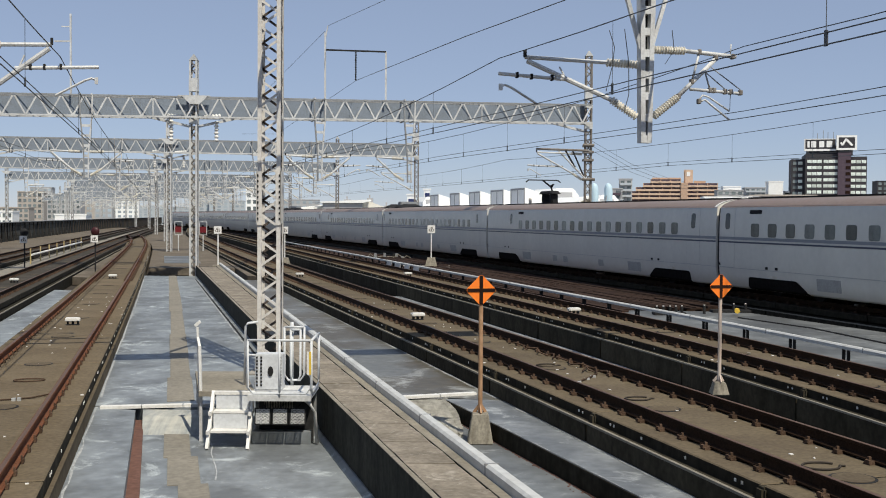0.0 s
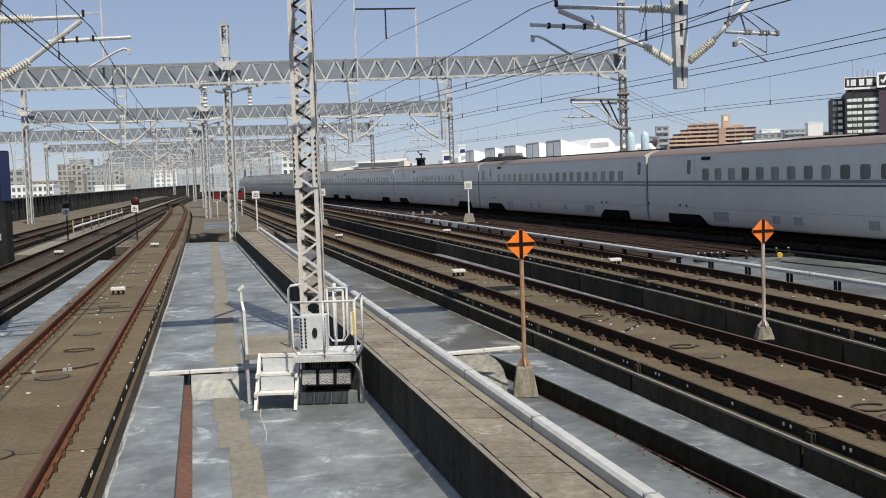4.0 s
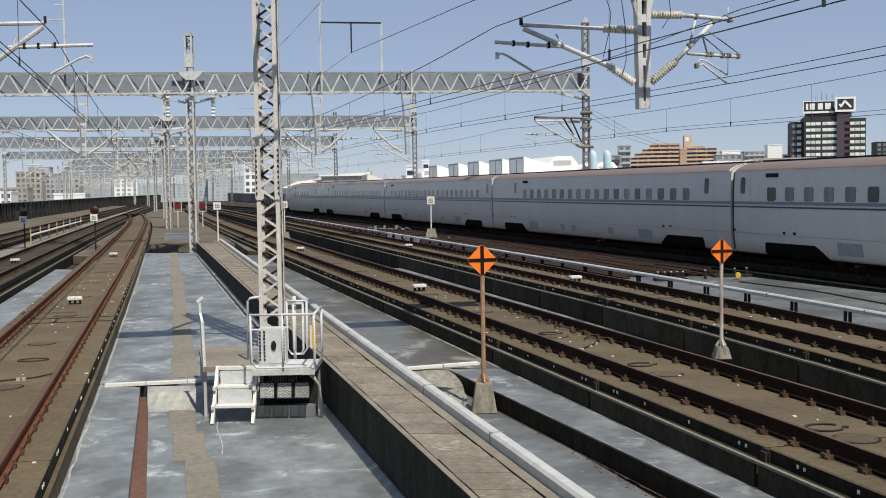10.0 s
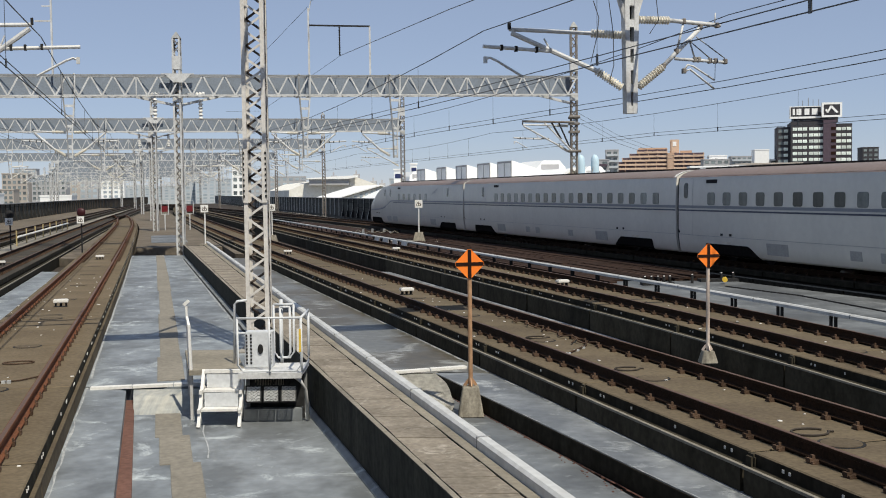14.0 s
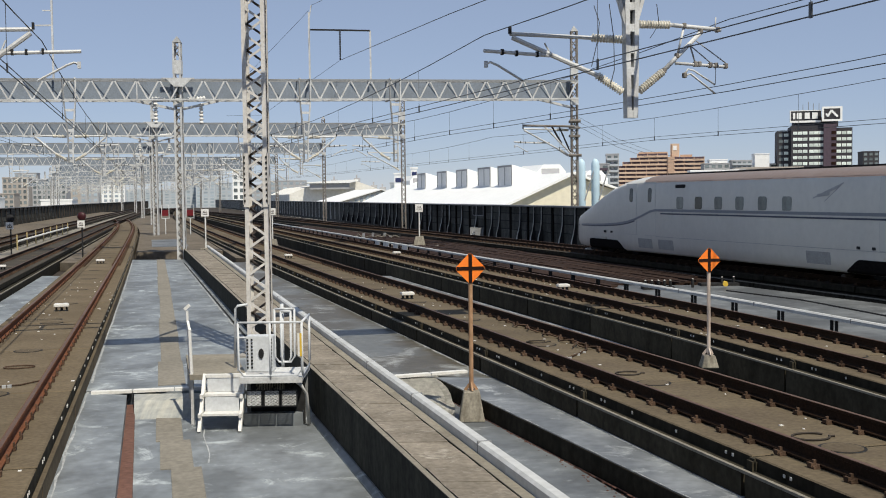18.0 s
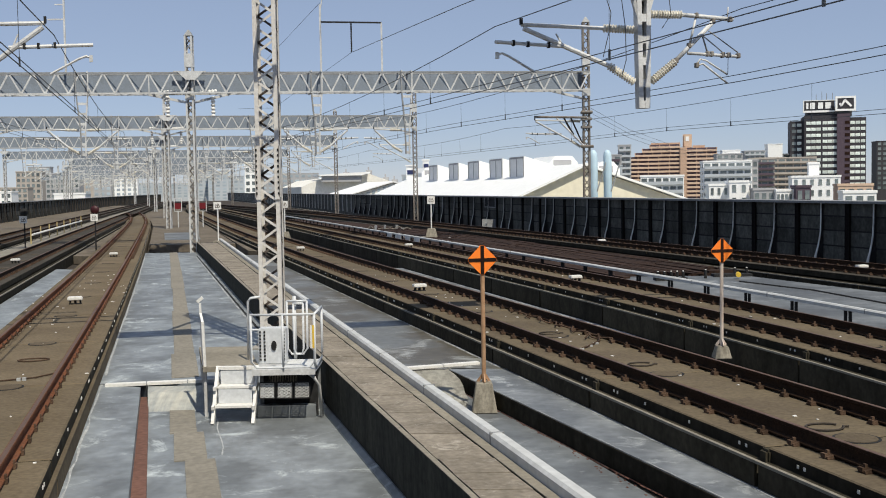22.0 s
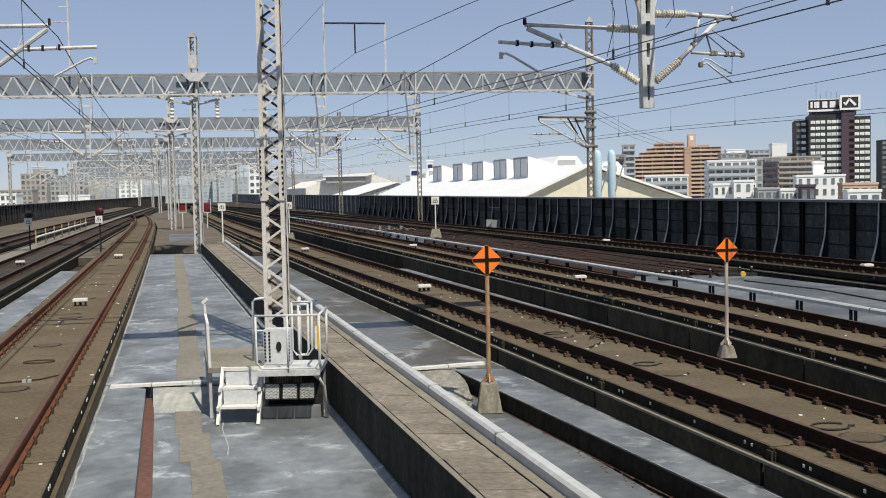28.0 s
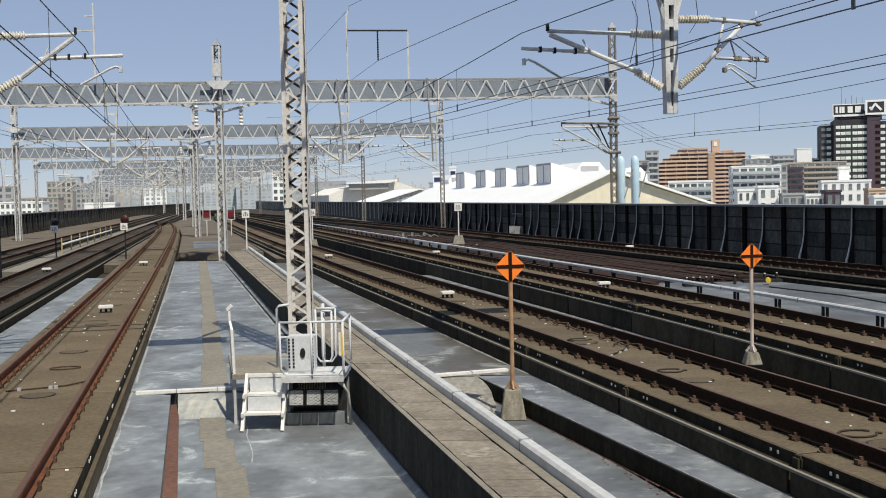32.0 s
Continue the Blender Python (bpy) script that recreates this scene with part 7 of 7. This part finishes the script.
# left and middle distance; pale facades and far windows have haze in their colours
for px, dist, w, top, mt, fl_, co, lab in (
        (-0.352, 520, 26, 12.0, "bldggrey", 9, 12, "grey apartment block beyond the far barrier"), (-0.372, 470, 10, 12.0, "bldgtan", 9, 5, "tan apartment block beyond the far barrier"),
        (-0.338, 560, 14, 11.5, "bldggrey", 9, 7, "grey apartment block beyond the far barrier"), (-0.395, 430, 18, 5.0, "bldgtan", 7, 9, "low tan apartment block beyond the far barrier"),
        (-0.362, 640, 12, 18.0, "bldggrey", 11, 5, "white tower block in the haze"), (-0.318, 700, 24, 15.0, "bldgtan", 7, 5, "grey block in the distance"),
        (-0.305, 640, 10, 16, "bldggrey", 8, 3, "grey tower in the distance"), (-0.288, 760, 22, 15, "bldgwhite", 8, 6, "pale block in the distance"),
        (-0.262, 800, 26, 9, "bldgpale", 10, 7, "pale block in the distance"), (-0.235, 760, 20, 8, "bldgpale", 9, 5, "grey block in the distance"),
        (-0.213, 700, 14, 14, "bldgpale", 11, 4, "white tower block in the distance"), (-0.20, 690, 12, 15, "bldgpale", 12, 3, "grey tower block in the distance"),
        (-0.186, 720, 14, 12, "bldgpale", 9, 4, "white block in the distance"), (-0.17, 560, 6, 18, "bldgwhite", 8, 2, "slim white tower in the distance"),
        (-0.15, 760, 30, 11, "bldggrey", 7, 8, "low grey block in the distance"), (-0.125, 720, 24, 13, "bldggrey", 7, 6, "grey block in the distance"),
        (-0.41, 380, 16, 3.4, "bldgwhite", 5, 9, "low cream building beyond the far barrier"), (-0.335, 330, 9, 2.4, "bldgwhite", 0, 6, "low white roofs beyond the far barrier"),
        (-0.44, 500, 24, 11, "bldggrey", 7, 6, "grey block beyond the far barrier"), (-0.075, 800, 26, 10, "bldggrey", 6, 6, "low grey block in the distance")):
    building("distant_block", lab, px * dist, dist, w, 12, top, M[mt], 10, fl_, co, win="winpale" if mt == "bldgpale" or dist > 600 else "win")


# ---- the train ----
CAR = 27.13
PROFILE = [(1.50, 0.24), (1.60, 0.32), (1.655, 0.7), (1.685, 1.0), (1.69, 1.3), (1.69, 2.05), (1.68, 2.6), (1.655, 3.0), (1.635, 3.16), (1.625, 3.185), (1.53, 3.27), (1.28, 3.38), (0.95, 3.45), (0.5, 3.49), (0.0, 3.5)]


def section(scale_x=1.0, top=3.5, low=0.24):
    """A closed cross-section, squeezed for the nose."""
    pts = []
    for x, z in PROFILE:
        zz = low + (z - 0.24) * (top - low) / 3.26
        pts.append((x * scale_x, zz))
    return pts + [(-x, z) for x, z in pts[-2::-1]]


def skin(bm, rings):
    vs = [[bm.verts.new(p) for p in r] for r in rings]
    for a, b in zip(vs, vs[1:]):
        for k in range(len(a) - 1):
            bm.faces.new((a[k], a[k + 1], b[k + 1], b[k]))
        bm.faces.new((a[-1], a[0], b[0], b[-1]))
    # the ends have corners of their own, so that the sides shade smoothly
    bm.faces.new([bm.verts.new(p) for p in rings[0]][::-1])
    bm.faces.new([bm.verts.new(p) for p in rings[-1]])
    bmesh.ops.recalc_face_normals(bm, faces=bm.faces)
    return vs


def side_x(z):
    """Half width of the body at a height."""
    for (xa, za), (xb, zb) in zip(PROFILE, PROFILE[1:]):
        if za <= z <= zb:
            return xa + (xb - xa) * (z - za) / (zb - za)
    return 1.69


def pane_mesh(name, w, z0, z1, material, out=0.012, corner=0.09, slope=(0.0, 0.0)):
    """A rounded pane that follows the body's side, facing -x, centred on y = 0; slope draws its two ends in towards the top."""
    levels = {z0, z1} | {z0 + corner * k for k in (0.1, 0.4, 1)} | {z1 - corner * k for k in (0.1, 0.4, 1)} | {z for _, z in PROFILE if z0 < z < z1}
    rows = []
    for z in sorted(levels):
        k = max(z - (z1 - corner), (z0 + corner) - z, 0.0)
        h = w / 2 - corner + math.sqrt(max(corner * corner - k * k, 0.0))
        rows.append((z, h))
    bm = bmesh.new()

    def edge(depth):
        return [[bm.verts.new((-side_x(z) - depth, e * (h - slope[e > 0] * (z - z0)), z)) for e in (-1, 1)] for z, h in rows]

    front, rim, back = edge(out), edge(out), edge(-0.03)
    for a, b in zip(front, front[1:]):
        bm.faces.new((a[0], b[0], b[1], a[1])).smooth = True
    for a, b, c, d in zip(rim, rim[1:], back, back[1:]):
        bm.faces.new((a[0], c[0], d[0], b[0]))
        bm.faces.new((a[1], b[1], d[1], c[1]))
    bm.faces.new((rim[0][0], rim[0][1], back[0][1], back[0][0]))
    bm.faces.new((rim[-1][0], back[-1][0], back[-1][1], rim[-1][1]))
    me = bpy.data.meshes.new(name)
    bm.to_mesh(me)
    bm.free()
    me.materials.append(material)
    return me


WINDOW = pane_mesh("window", 0.52, 2.11, 2.58, M["glass"])
DOOR_PANE = pane_mesh("door_window", 0.30, 2.36, 2.95, M["doorglass"], 0.016, 0.10)
CREW_PANE = pane_mesh("crew_window", 0.52, 2.20, 2.86, M["doorglass"], 0.014, 0.10)
DOOR = pane_mesh("door", 0.98, 0.98, 3.13, M["pearl"], 0.006, 0.04)
GAP = pane_mesh("door_gap", 1.0, 0.97, 3.14, M["seam"], 0.003, 0.045)
VENT = pane_mesh("vent_panel", 1.25, 0.44, 0.84, M["ventgrey"], 0.010, 0.03)
VENT_S = pane_mesh("vent_panel", 0.55, 0.50, 0.80, M["ventgrey"], 0.010, 0.03)
DEST = pane_mesh("destination_display", 0.78, 2.92, 3.06, M["under"], 0.012, 0.03)
SOCKET = pane_mesh("step_socket", 0.16, 0.99, 1.08, M["under"], 0.010, 0.02)
# flat panes on the skirt; the openings' inner shade is put into their black
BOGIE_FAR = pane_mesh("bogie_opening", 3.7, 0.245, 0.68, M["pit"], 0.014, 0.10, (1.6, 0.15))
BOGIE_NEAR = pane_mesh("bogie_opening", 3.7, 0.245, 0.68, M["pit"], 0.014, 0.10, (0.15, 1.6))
BOLSTER = pane_mesh("pale_panel", 0.62, 0.70, 0.78, M["insul"], 0.010, 0.02)
TURN = Matrix.Rotation(math.pi, 4, "Z")


def stripe(bm, y0, y1, z0, z1, out):
    for s in (-1, 1):
        a = [bm.verts.new((s * (side_x(z) + out), y, z)) for y, z in ((y0, z0), (y1, z0), (y1, z1), (y0, z1))]
        bm.faces.new(a)


def wheelset(car, y):
    bm = bmesh.new()
    for s in (-0.75, 0.75):
        bmesh.ops.create_cone(bm, cap_ends=True, segments=20, radius1=0.43, radius2=0.43, depth=0.13,
                              matrix=Matrix.Translation((s, y, 0.434)) @ Matrix.Rotation(math.pi / 2, 4, "Y"))
    tube(bm, [(-0.8, y, 0.43), (0.8, y, 0.43)], 0.09, 8)
    link("wheelset", bm, M["under"], car, "dark steel wheels on an axle")


def bogies(car, y):
    bm = boxes((-1.25, -1.05, y - 1.7, y + 1.7, 0.42, 0.66), (1.05, 1.25, y - 1.7, y + 1.7, 0.42, 0.66), (-1.2, 1.2, y - 0.3, y + 0.3, 0.42, 0.7))
    link("bogie_frame", bm, M["under"], car)
    wheelset(car, y - 1.25)
    wheelset(car, y + 1.25)


def fit_out(car, windows, doors, dest, big, small, sockets):
    """Panes, doors and panels on both sides, each list as ways along the car."""
    for side in (Matrix.Identity(4), TURN):
        for y in windows:
            mesh_part("window", WINDOW, car, Matrix.Translation((0, y, 0)) @ side)
        for d in doors:
            mesh_part("door_gap", GAP, car, Matrix.Translation((0, d, 0)) @ side)
            o = mesh_part("door", DOOR, car, Matrix.Translation((0, d, 0)) @ side)
            mesh_part("door_window", DOOR_PANE, o)
        mesh_part("destination_display", DEST, car, Matrix.Translation((0, dest, 0)) @ side)
        for y in big:
            mesh_part("vent_panel", VENT, car, Matrix.Translation((0, y, 0)) @ side, "grey louvred panel")
        for y in small:
            mesh_part("vent_panel", VENT_S, car, Matrix.Translation((0, y, 0)) @ side, "grey louvred panel")
        for y in sockets:
            mesh_part("step_socket", SOCKET, car, Matrix.Translation((0, y, 0)) @ side)


def stripes(car, y0, y1, dark_to=None):
    for name, z0, z1, material in (("grey_band", 1.985, 2.085, "stripegrey"), ("blue_stripe", 1.87, 1.925, "blue"), ("copper_edge", 3.165, 3.195, "copper"), ("skirt_seam", 0.945, 0.965, "seam")):
        bm = bmesh.new()
        stripe(bm, y0, dark_to if dark_to and name == "blue_stripe" else y1, z0, z1, 0.010)
        link(name, bm, M[material], car)


def roof_skin(car, y0, y1):
    bm = bmesh.new()
    pts = [(x + 0.012, z + 0.012) for x, z in PROFILE[9:]]
    pts = pts + [(-x, z) for x, z in pts[-2::-1]]
    rings = [[bm.verts.new((x, y, z)) for x, z in pts] for y in (y0, y1)]
    for k in range(len(pts) - 1):
        bm.faces.new((rings[0][k], rings[0][k + 1], rings[1][k + 1], rings[1][k]))
    link("roof", bm, M["roofpink"], car, "dusty copper-toned roof", True)
    bm = bmesh.new()
    for x in (-0.55, 0.55):
        box(bm, x - 0.09, x + 0.09, y0 + 0.2, y1 - 0.2, 3.46, 3.55)
    link("roof_walkway", bm, M["under"], car, "dark ridge strips along the roof")


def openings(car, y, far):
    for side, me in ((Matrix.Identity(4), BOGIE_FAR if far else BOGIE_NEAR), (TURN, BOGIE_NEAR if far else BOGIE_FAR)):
        o = mesh_part("bogie_opening", me, car, Matrix.Translation((0, y, 0)) @ side, "flat black pane for the shaded opening in the skirt")
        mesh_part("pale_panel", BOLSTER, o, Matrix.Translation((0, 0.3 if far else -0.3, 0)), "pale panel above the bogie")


# per car: way from the far end to the door pane and the first window, from the near end to the door pane and the last window
LAYOUT = {1: (3.6, 5.9, None, 1.65), 2: (0.57, 2.45, 0.75, 2.7), 3: (3.95, 5.46, 1.72, 3.3), 4: (0.6, 2.43, 0.67, 2.83), 5: (3.9, 7.9, 4.1, 6.4),
          6: (2.7, 4.6, 0.7, 2.8), 7: (4.06, 5.52, 1.8, 3.4), 8: (0.52, 2.5, 1.8, 3.5), 9: (4.2, 5.74, 1.73, 3.25), 10: (0.58, 2.43, 0.7, 2.8), 11: (4.0, 5.5, 1.7, 3.3)}


def carriage(number):
    car = thing("train_carriage", "pearl white express train carriage with a slate blue stripe", "train carriage", group="carriages of the train")
    h = CAR / 2 - 0.13
    far_door, far_win, near_door, near_win = LAYOUT[number]
    bm = bmesh.new()
    skin(bm, [[(x, y, z) for x, z in section()] for y in (-h, -h + 0.08, h - 0.08, h)])
    link("body", bm, M["pearl"], car, "pearl white body shell", True)
    roof_skin(car, -h + 0.05, h - 0.05)
    stripes(car, -h, h)
    bm = bmesh.new()
    skin(bm, [[(x * 0.95, y, 0.3 + (z - 0.24) * 0.96) for x, z in section()] for y in (h, h + 0.26)])
    link("gangway", bm, M["rubber"], car, "black rubber gangway bellows")
    for sd in (-1, 1):
        bm = bmesh.new()
        rings = [[bm.verts.new((sd * (x + 0.018), y, z + 0.018)) for x, z in PROFILE[8:13]] for y in (-h + 0.02, -h + 0.2)]
        for k in range(4):
            bm.faces.new((rings[0][k], rings[0][k + 1], rings[1][k + 1], rings[1][k]))
        link("end_fairing", bm, M["paint"], car, "pale fairing at the car's end")
        # flat black patch: the notch's depth is put into the colour
        bm = bmesh.new()
        v = [bm.verts.new((sd * (x + 0.02), y, z)) for x, y, z in ((1.50, h - 0.02, 0.25), (1.50, h - 0.42, 0.25), (1.69, h - 0.1, 1.12), (1.69, h - 0.02, 1.12))]
        bm.faces.new(v)
        link("corner_notch", bm, M["pit"], car, "flat black patch for the notch in the skirt's corner")
    for y in (-h + 3.8, h - 3.8):
        bogies(car, y)
        openings(car, y, y > 0)
    n = round((2 * h - far_win - near_win) / 1.07)
    ws = [h - far_win - (2 * h - far_win - near_win) * i / n for i in range(n + 1)]
    doors = [h - far_door] + ([-h + near_door] if near_door else [])
    fit_out(car, ws, doors, ws[0], (h - 6.7, -h + 6.9), (h - 10.8, h - 12.2, -h + 10.4), (h - 3.2, h - 3.8, -h + 4.6, -h + 5.2))
    if number == 6:
        for side in (Matrix.Identity(4), TURN):
            mesh_part("crew_window", CREW_PANE, car, Matrix.Translation((0, h - 1.0 if side != TURN else -h + 1.0, 0)) @ side, "dark open crew window")
    return car


def end_car():
    car = thing("train_end_car", "pearl white express train end car with a long streamlined nose", "train carriage", group="carriages of the train")
    lo = -CAR / 2 + 0.13
    rings = []
    tip = CAR / 2 + 0.2
    # way back from the tip, share of the width, height of the top, height of the underside
    for back, w, top, low in ((tip - lo, 1, 3.5, 0.24), (9.9, 1, 3.5, 0.24), (9.4, 1, 3.5, 0.24), (8.6, 1, 3.5, 0.24), (7.5, 1.0, 3.46, 0.24), (6.5, 0.995, 3.34, 0.24), (5.5, 0.985, 3.12, 0.24),
                              (4.5, 0.965, 2.82, 0.24), (3.6, 0.93, 2.50, 0.24), (2.8, 0.89, 2.26, 0.24), (2.0, 0.84, 2.02, 0.25),
                              (1.3, 0.77, 1.83, 0.28), (0.75, 0.68, 1.66, 0.36), (0.35, 0.55, 1.51, 0.50), (0.12, 0.41, 1.38, 0.70), (0.0, 0.26, 1.26, 0.90)):
        rings.append([(x, tip - back, z) for x, z in section(w, top, low)])
    bm = bmesh.new()
    skin(bm, rings)
    link("body", bm, M["pearl"], car, "pearl white shell with a long pointed nose", True)
    roof_skin(car, lo + 0.05, tip - 8.7)
    stripes(car, lo, tip - 9.8, tip - 10.2)
    # the band sweeps down to the nose and thins out
    for drop, material, name in ((0.0, M["stripegrey"], "grey_band"), (-0.045, M["blue"], "blue_stripe")):
        bm = bmesh.new()
        way = [(9.8, 0, 0.10), (9.3, -0.06, 0.10), (8.6, -0.24, 0.10), (7.9, -0.41, 0.10), (7.2, -0.53, 0.095), (6.2, -0.62, 0.09), (4.8, -0.68, 0.08), (3.4, -0.71, 0.07), (2.0, -0.72, 0.06), (1.0, -0.72, 0.05), (0.5, -0.72, 0.03)]
        for sd in (-1, 1):
            prev = None
            for back, dz, wd in way[(3 if drop else 0):]:
                z = 1.985 + dz
                pair = []
                for zz in ((z, z + wd) if not drop else (z + drop, z)):
                    # half width of the shell at this height, between the two nearest rings
                    w = 1.69
                    for ra, rb in zip(rings, rings[1:]):
                        ya, yb = ra[0][1], rb[0][1]
                        if ya <= tip - back <= yb and yb > ya:
                            f = (tip - back - ya) / (yb - ya)
                            half = [0.0, 0.0]
                            for n_, rg in enumerate((ra, rb)):
                                for p, q in zip(rg[:len(PROFILE)], rg[1:len(PROFILE)]):
                                    if p[2] <= zz <= q[2]:
                                        half[n_] = p[0] + (q[0] - p[0]) * (zz - p[2]) / max(q[2] - p[2], 1e-6)
                            w = half[0] + (half[1] - half[0]) * f
                    pair.append(bm.verts.new((sd * (w + 0.014), tip - back, zz)))
                if prev:
                    bm.faces.new((prev[0], pair[0], pair[1], prev[1]))
                prev = pair
        link(name, bm, material, car)
    # cab windscreen over the nose
    bm = bmesh.new()
    rows = []
    for y, w, z in ((tip - 6.1, 0.62, 3.26), (tip - 5.5, 0.74, 3.12), (tip - 4.5, 0.80, 2.82), (tip - 4.0, 0.62, 2.64)):
        rows.append([bm.verts.new((w * k, y, z + 0.012 - 0.11 * k * k * w)) for k in (-1, -0.5, 0, 0.5, 1)])
    for a, b in zip(rows, rows[1:]):
        for k in range(4):
            bm.faces.new((a[k], a[k + 1], b[k + 1], b[k]))
    link("windscreen", bm, M["glass"], car, "tinted cab windscreen", True)
    for s in (-1, 1):
        bm = bmesh.new()
        bmesh.ops.create_uvsphere(bm, u_segments=12, v_segments=8, radius=1)
        bmesh.ops.transform(bm, verts=bm.verts, matrix=Matrix.Translation((s * 0.84, tip - 2.05, 1.86)) @ Matrix.Rotation(radians(-17), 4, "X") @ Matrix.Diagonal((0.16, 0.5, 0.06, 1)))
        link("headlamp", bm, M["glass"], car, "smoked headlamp cover", True)
        bm = boxes((s * 0.5 - 0.5, s * 0.5 + 0.5, tip - 3.1, tip - 1.9, 0.08, 0.26))
        link("rail_guard", bm, M["under"], car)
    for y, far in ((lo + 3.5, False), (lo + 22.2, True)):
        bogies(car, y)
        openings(car, y, far)
    fit_out(car, [lo + 8.25 + 1.43 * i for i in range(6)], (lo + 3.16, lo + 17.93, lo + 19.62), lo + 15.4, (lo + 6.6, lo + 16.62, lo + 18.4), (), (lo + 3.9, lo + 4.6, lo + 21.6, lo + 22.3))
    for sd in (-1, 1):
        bm = bmesh.new()
        for a, b, w in (((-0.75, 2.52), (0.75, 2.98), 0.05), ((-0.55, 2.60), (0.1, 2.66), 0.10), ((0.7, 2.96), (-0.15, 2.42), 0.035), ((-0.1, 2.70), (0.55, 2.90), 0.09)):
            ya, yb = lo + 6.1 - sd * 0 + a[0] * -1, lo + 6.1 + b[0] * -1
            v = [bm.verts.new((sd * (side_x(z) + 0.006), y, z)) for y, z in ((ya, a[1] - w / 2), (yb, b[1] - w / 2), (yb, b[1] + w / 2), (ya, a[1] + w / 2))]
            bm.faces.new(v)
        link("emblem", bm, M["seam"], car, "plain grey wing-shaped mark on the body side")
    return car


def pantograph(car, y):
    """A black shroud with two thick legs under a wide lid, and the folded arm on it; y is the shroud's middle."""
    bm = boxes((-0.2, 0.2, y - 0.78, y - 0.42, 3.4, 4.1), (-0.2, 0.2, y + 0.42, y + 0.78, 3.4, 4.1), (-0.6, 0.6, y - 1.0, y + 1.0, 3.40, 3.56))
    bmesh.ops.bevel(bm, geom=list(bm.edges), offset=0.05, segments=2, affect="EDGES")
    g = link("pantograph_shroud", bm, M["under"], car, "black pantograph shroud with two thick legs")
    bm = bmesh.new()
    v = box(bm, -0.3, 0.3, y - 1.0, y + 1.0, 4.06, 4.24)
    for p in v[4:]:
        p.co.y = y + (p.co.y - y) * 0.72
        p.co.x *= 0.8
    bmesh.ops.bevel(bm, geom=list(bm.edges), offset=0.03, segments=2, affect="EDGES")
    link("shroud_lid", bm, M["under"], g)
    bm = bmesh.new()
    tube(bm, [(0, y - 0.35, 4.26), (0, y - 0.2, 4.45), (0, y + 1.0, 4.85)], 0.05, 8)
    tube(bm, [(0, y - 0.2, 4.45), (0, y - 0.55, 4.62), (0, y - 0.2, 4.5)], 0.07, 8)
    bar(bm, (-0.9, y + 1.0, 4.88), (0.9, y + 1.0, 4.88), 0.10, 0.06)
    bar(bm, (-0.9, y + 1.0, 4.88), (-1.05, y + 1.0, 4.76), 0.06)
    bar(bm, (0.9, y + 1.0, 4.88), (1.05, y + 1.0, 4.76), 0.06)
    link("pantograph_arm", bm, M["under"], g, "single-arm pantograph with a wide head")
    for sd in (-0.45, 0.45):
        bm = bmesh.new()
        tube(bm, [(sd, y + 1.9, 3.45), (sd, y + 1.9, 3.68), (sd, y + 1.9, 3.85)], 0.1, 8)
        link("roof_insulator", bm, M["insul"], car, "pale roof insulator")


def roof_cover(car, y0, y1):
    """A long dark cover over cable heads, drawn out at both ends."""
    bm = bmesh.new()
    rings = []
    for f, k in ((0.0, 0.02), (0.15, 0.18), (0.35, 0.30), (0.5, 0.32), (0.75, 0.2), (1.0, 0.02)):
        y = y0 + (y1 - y0) * f
        rings.append([(x, y, z) for x, z in ((-1.1, 3.36), (-0.95, 3.40 + k * 0.7), (-0.5, 3.48 + k), (0.5, 3.48 + k), (0.95, 3.40 + k * 0.7), (1.1, 3.36))])
    skin(bm, rings)
    link("cable_head_cover", bm, M["under"], car, "dark streamlined roof cover", True)


CARS = [end_car()] + [carriage(k) for k in range(1, 12)]
pantograph(CARS[5], CAR / 2 - 4.0)
pantograph(CARS[9], CAR / 2 - 6.0)
for k in (6, 8):
    roof_cover(CARS[k], CAR / 2 - 0.2, CAR / 2 - 4.8)
    roof_cover(CARS[k - 1], -CAR / 2 + 0.2, -CAR / 2 + 3.0)
    bm = boxes((-0.75, 0.75, CAR / 2 - 2.6, CAR / 2 - 1.6, 3.5, 3.98))
    bmesh.ops.bevel(bm, geom=list(bm.edges), offset=0.06, segments=2, affect="EDGES")
    link("cable_head_box", bm, M["galvdark"], CARS[k], "grey box over the cable head")


# arc length along the train's track
_ys = [-420 + 0.5 * i for i in range(1841)]
_ss = [0.0]
for a, b in zip(_ys, _ys[1:]):
    _ss.append(_ss[-1] + math.hypot(b - a, R3.x(b) - R3.x(a)))
_s35 = float(np.interp(35.0, _ys, _ss))


def on_track(s):
    y = float(np.interp(s + _s35, _ss, _ys))
    return Vector((R3.x(y), y, 0))


def joint(t):
    """Way of the rearmost coupling along the track at t seconds."""
    return 250.961 - 18.9527 * t + 0.2571 * t * t + 0.075 * max(0.0, t - 17.5) ** 2


def motions():
    for k, car in enumerate(CARS):
        rows = []
        for t in range(33):
            s = joint(t) - k * CAR
            a, b = on_track(s), on_track(s + CAR)
            d = b - a
            rows.append((t, Matrix.Translation((a + b) / 2) @ Matrix.Rotation(math.atan2(-d.x, d.y), 4, "Z")))
        walk(car, rows)


motions()
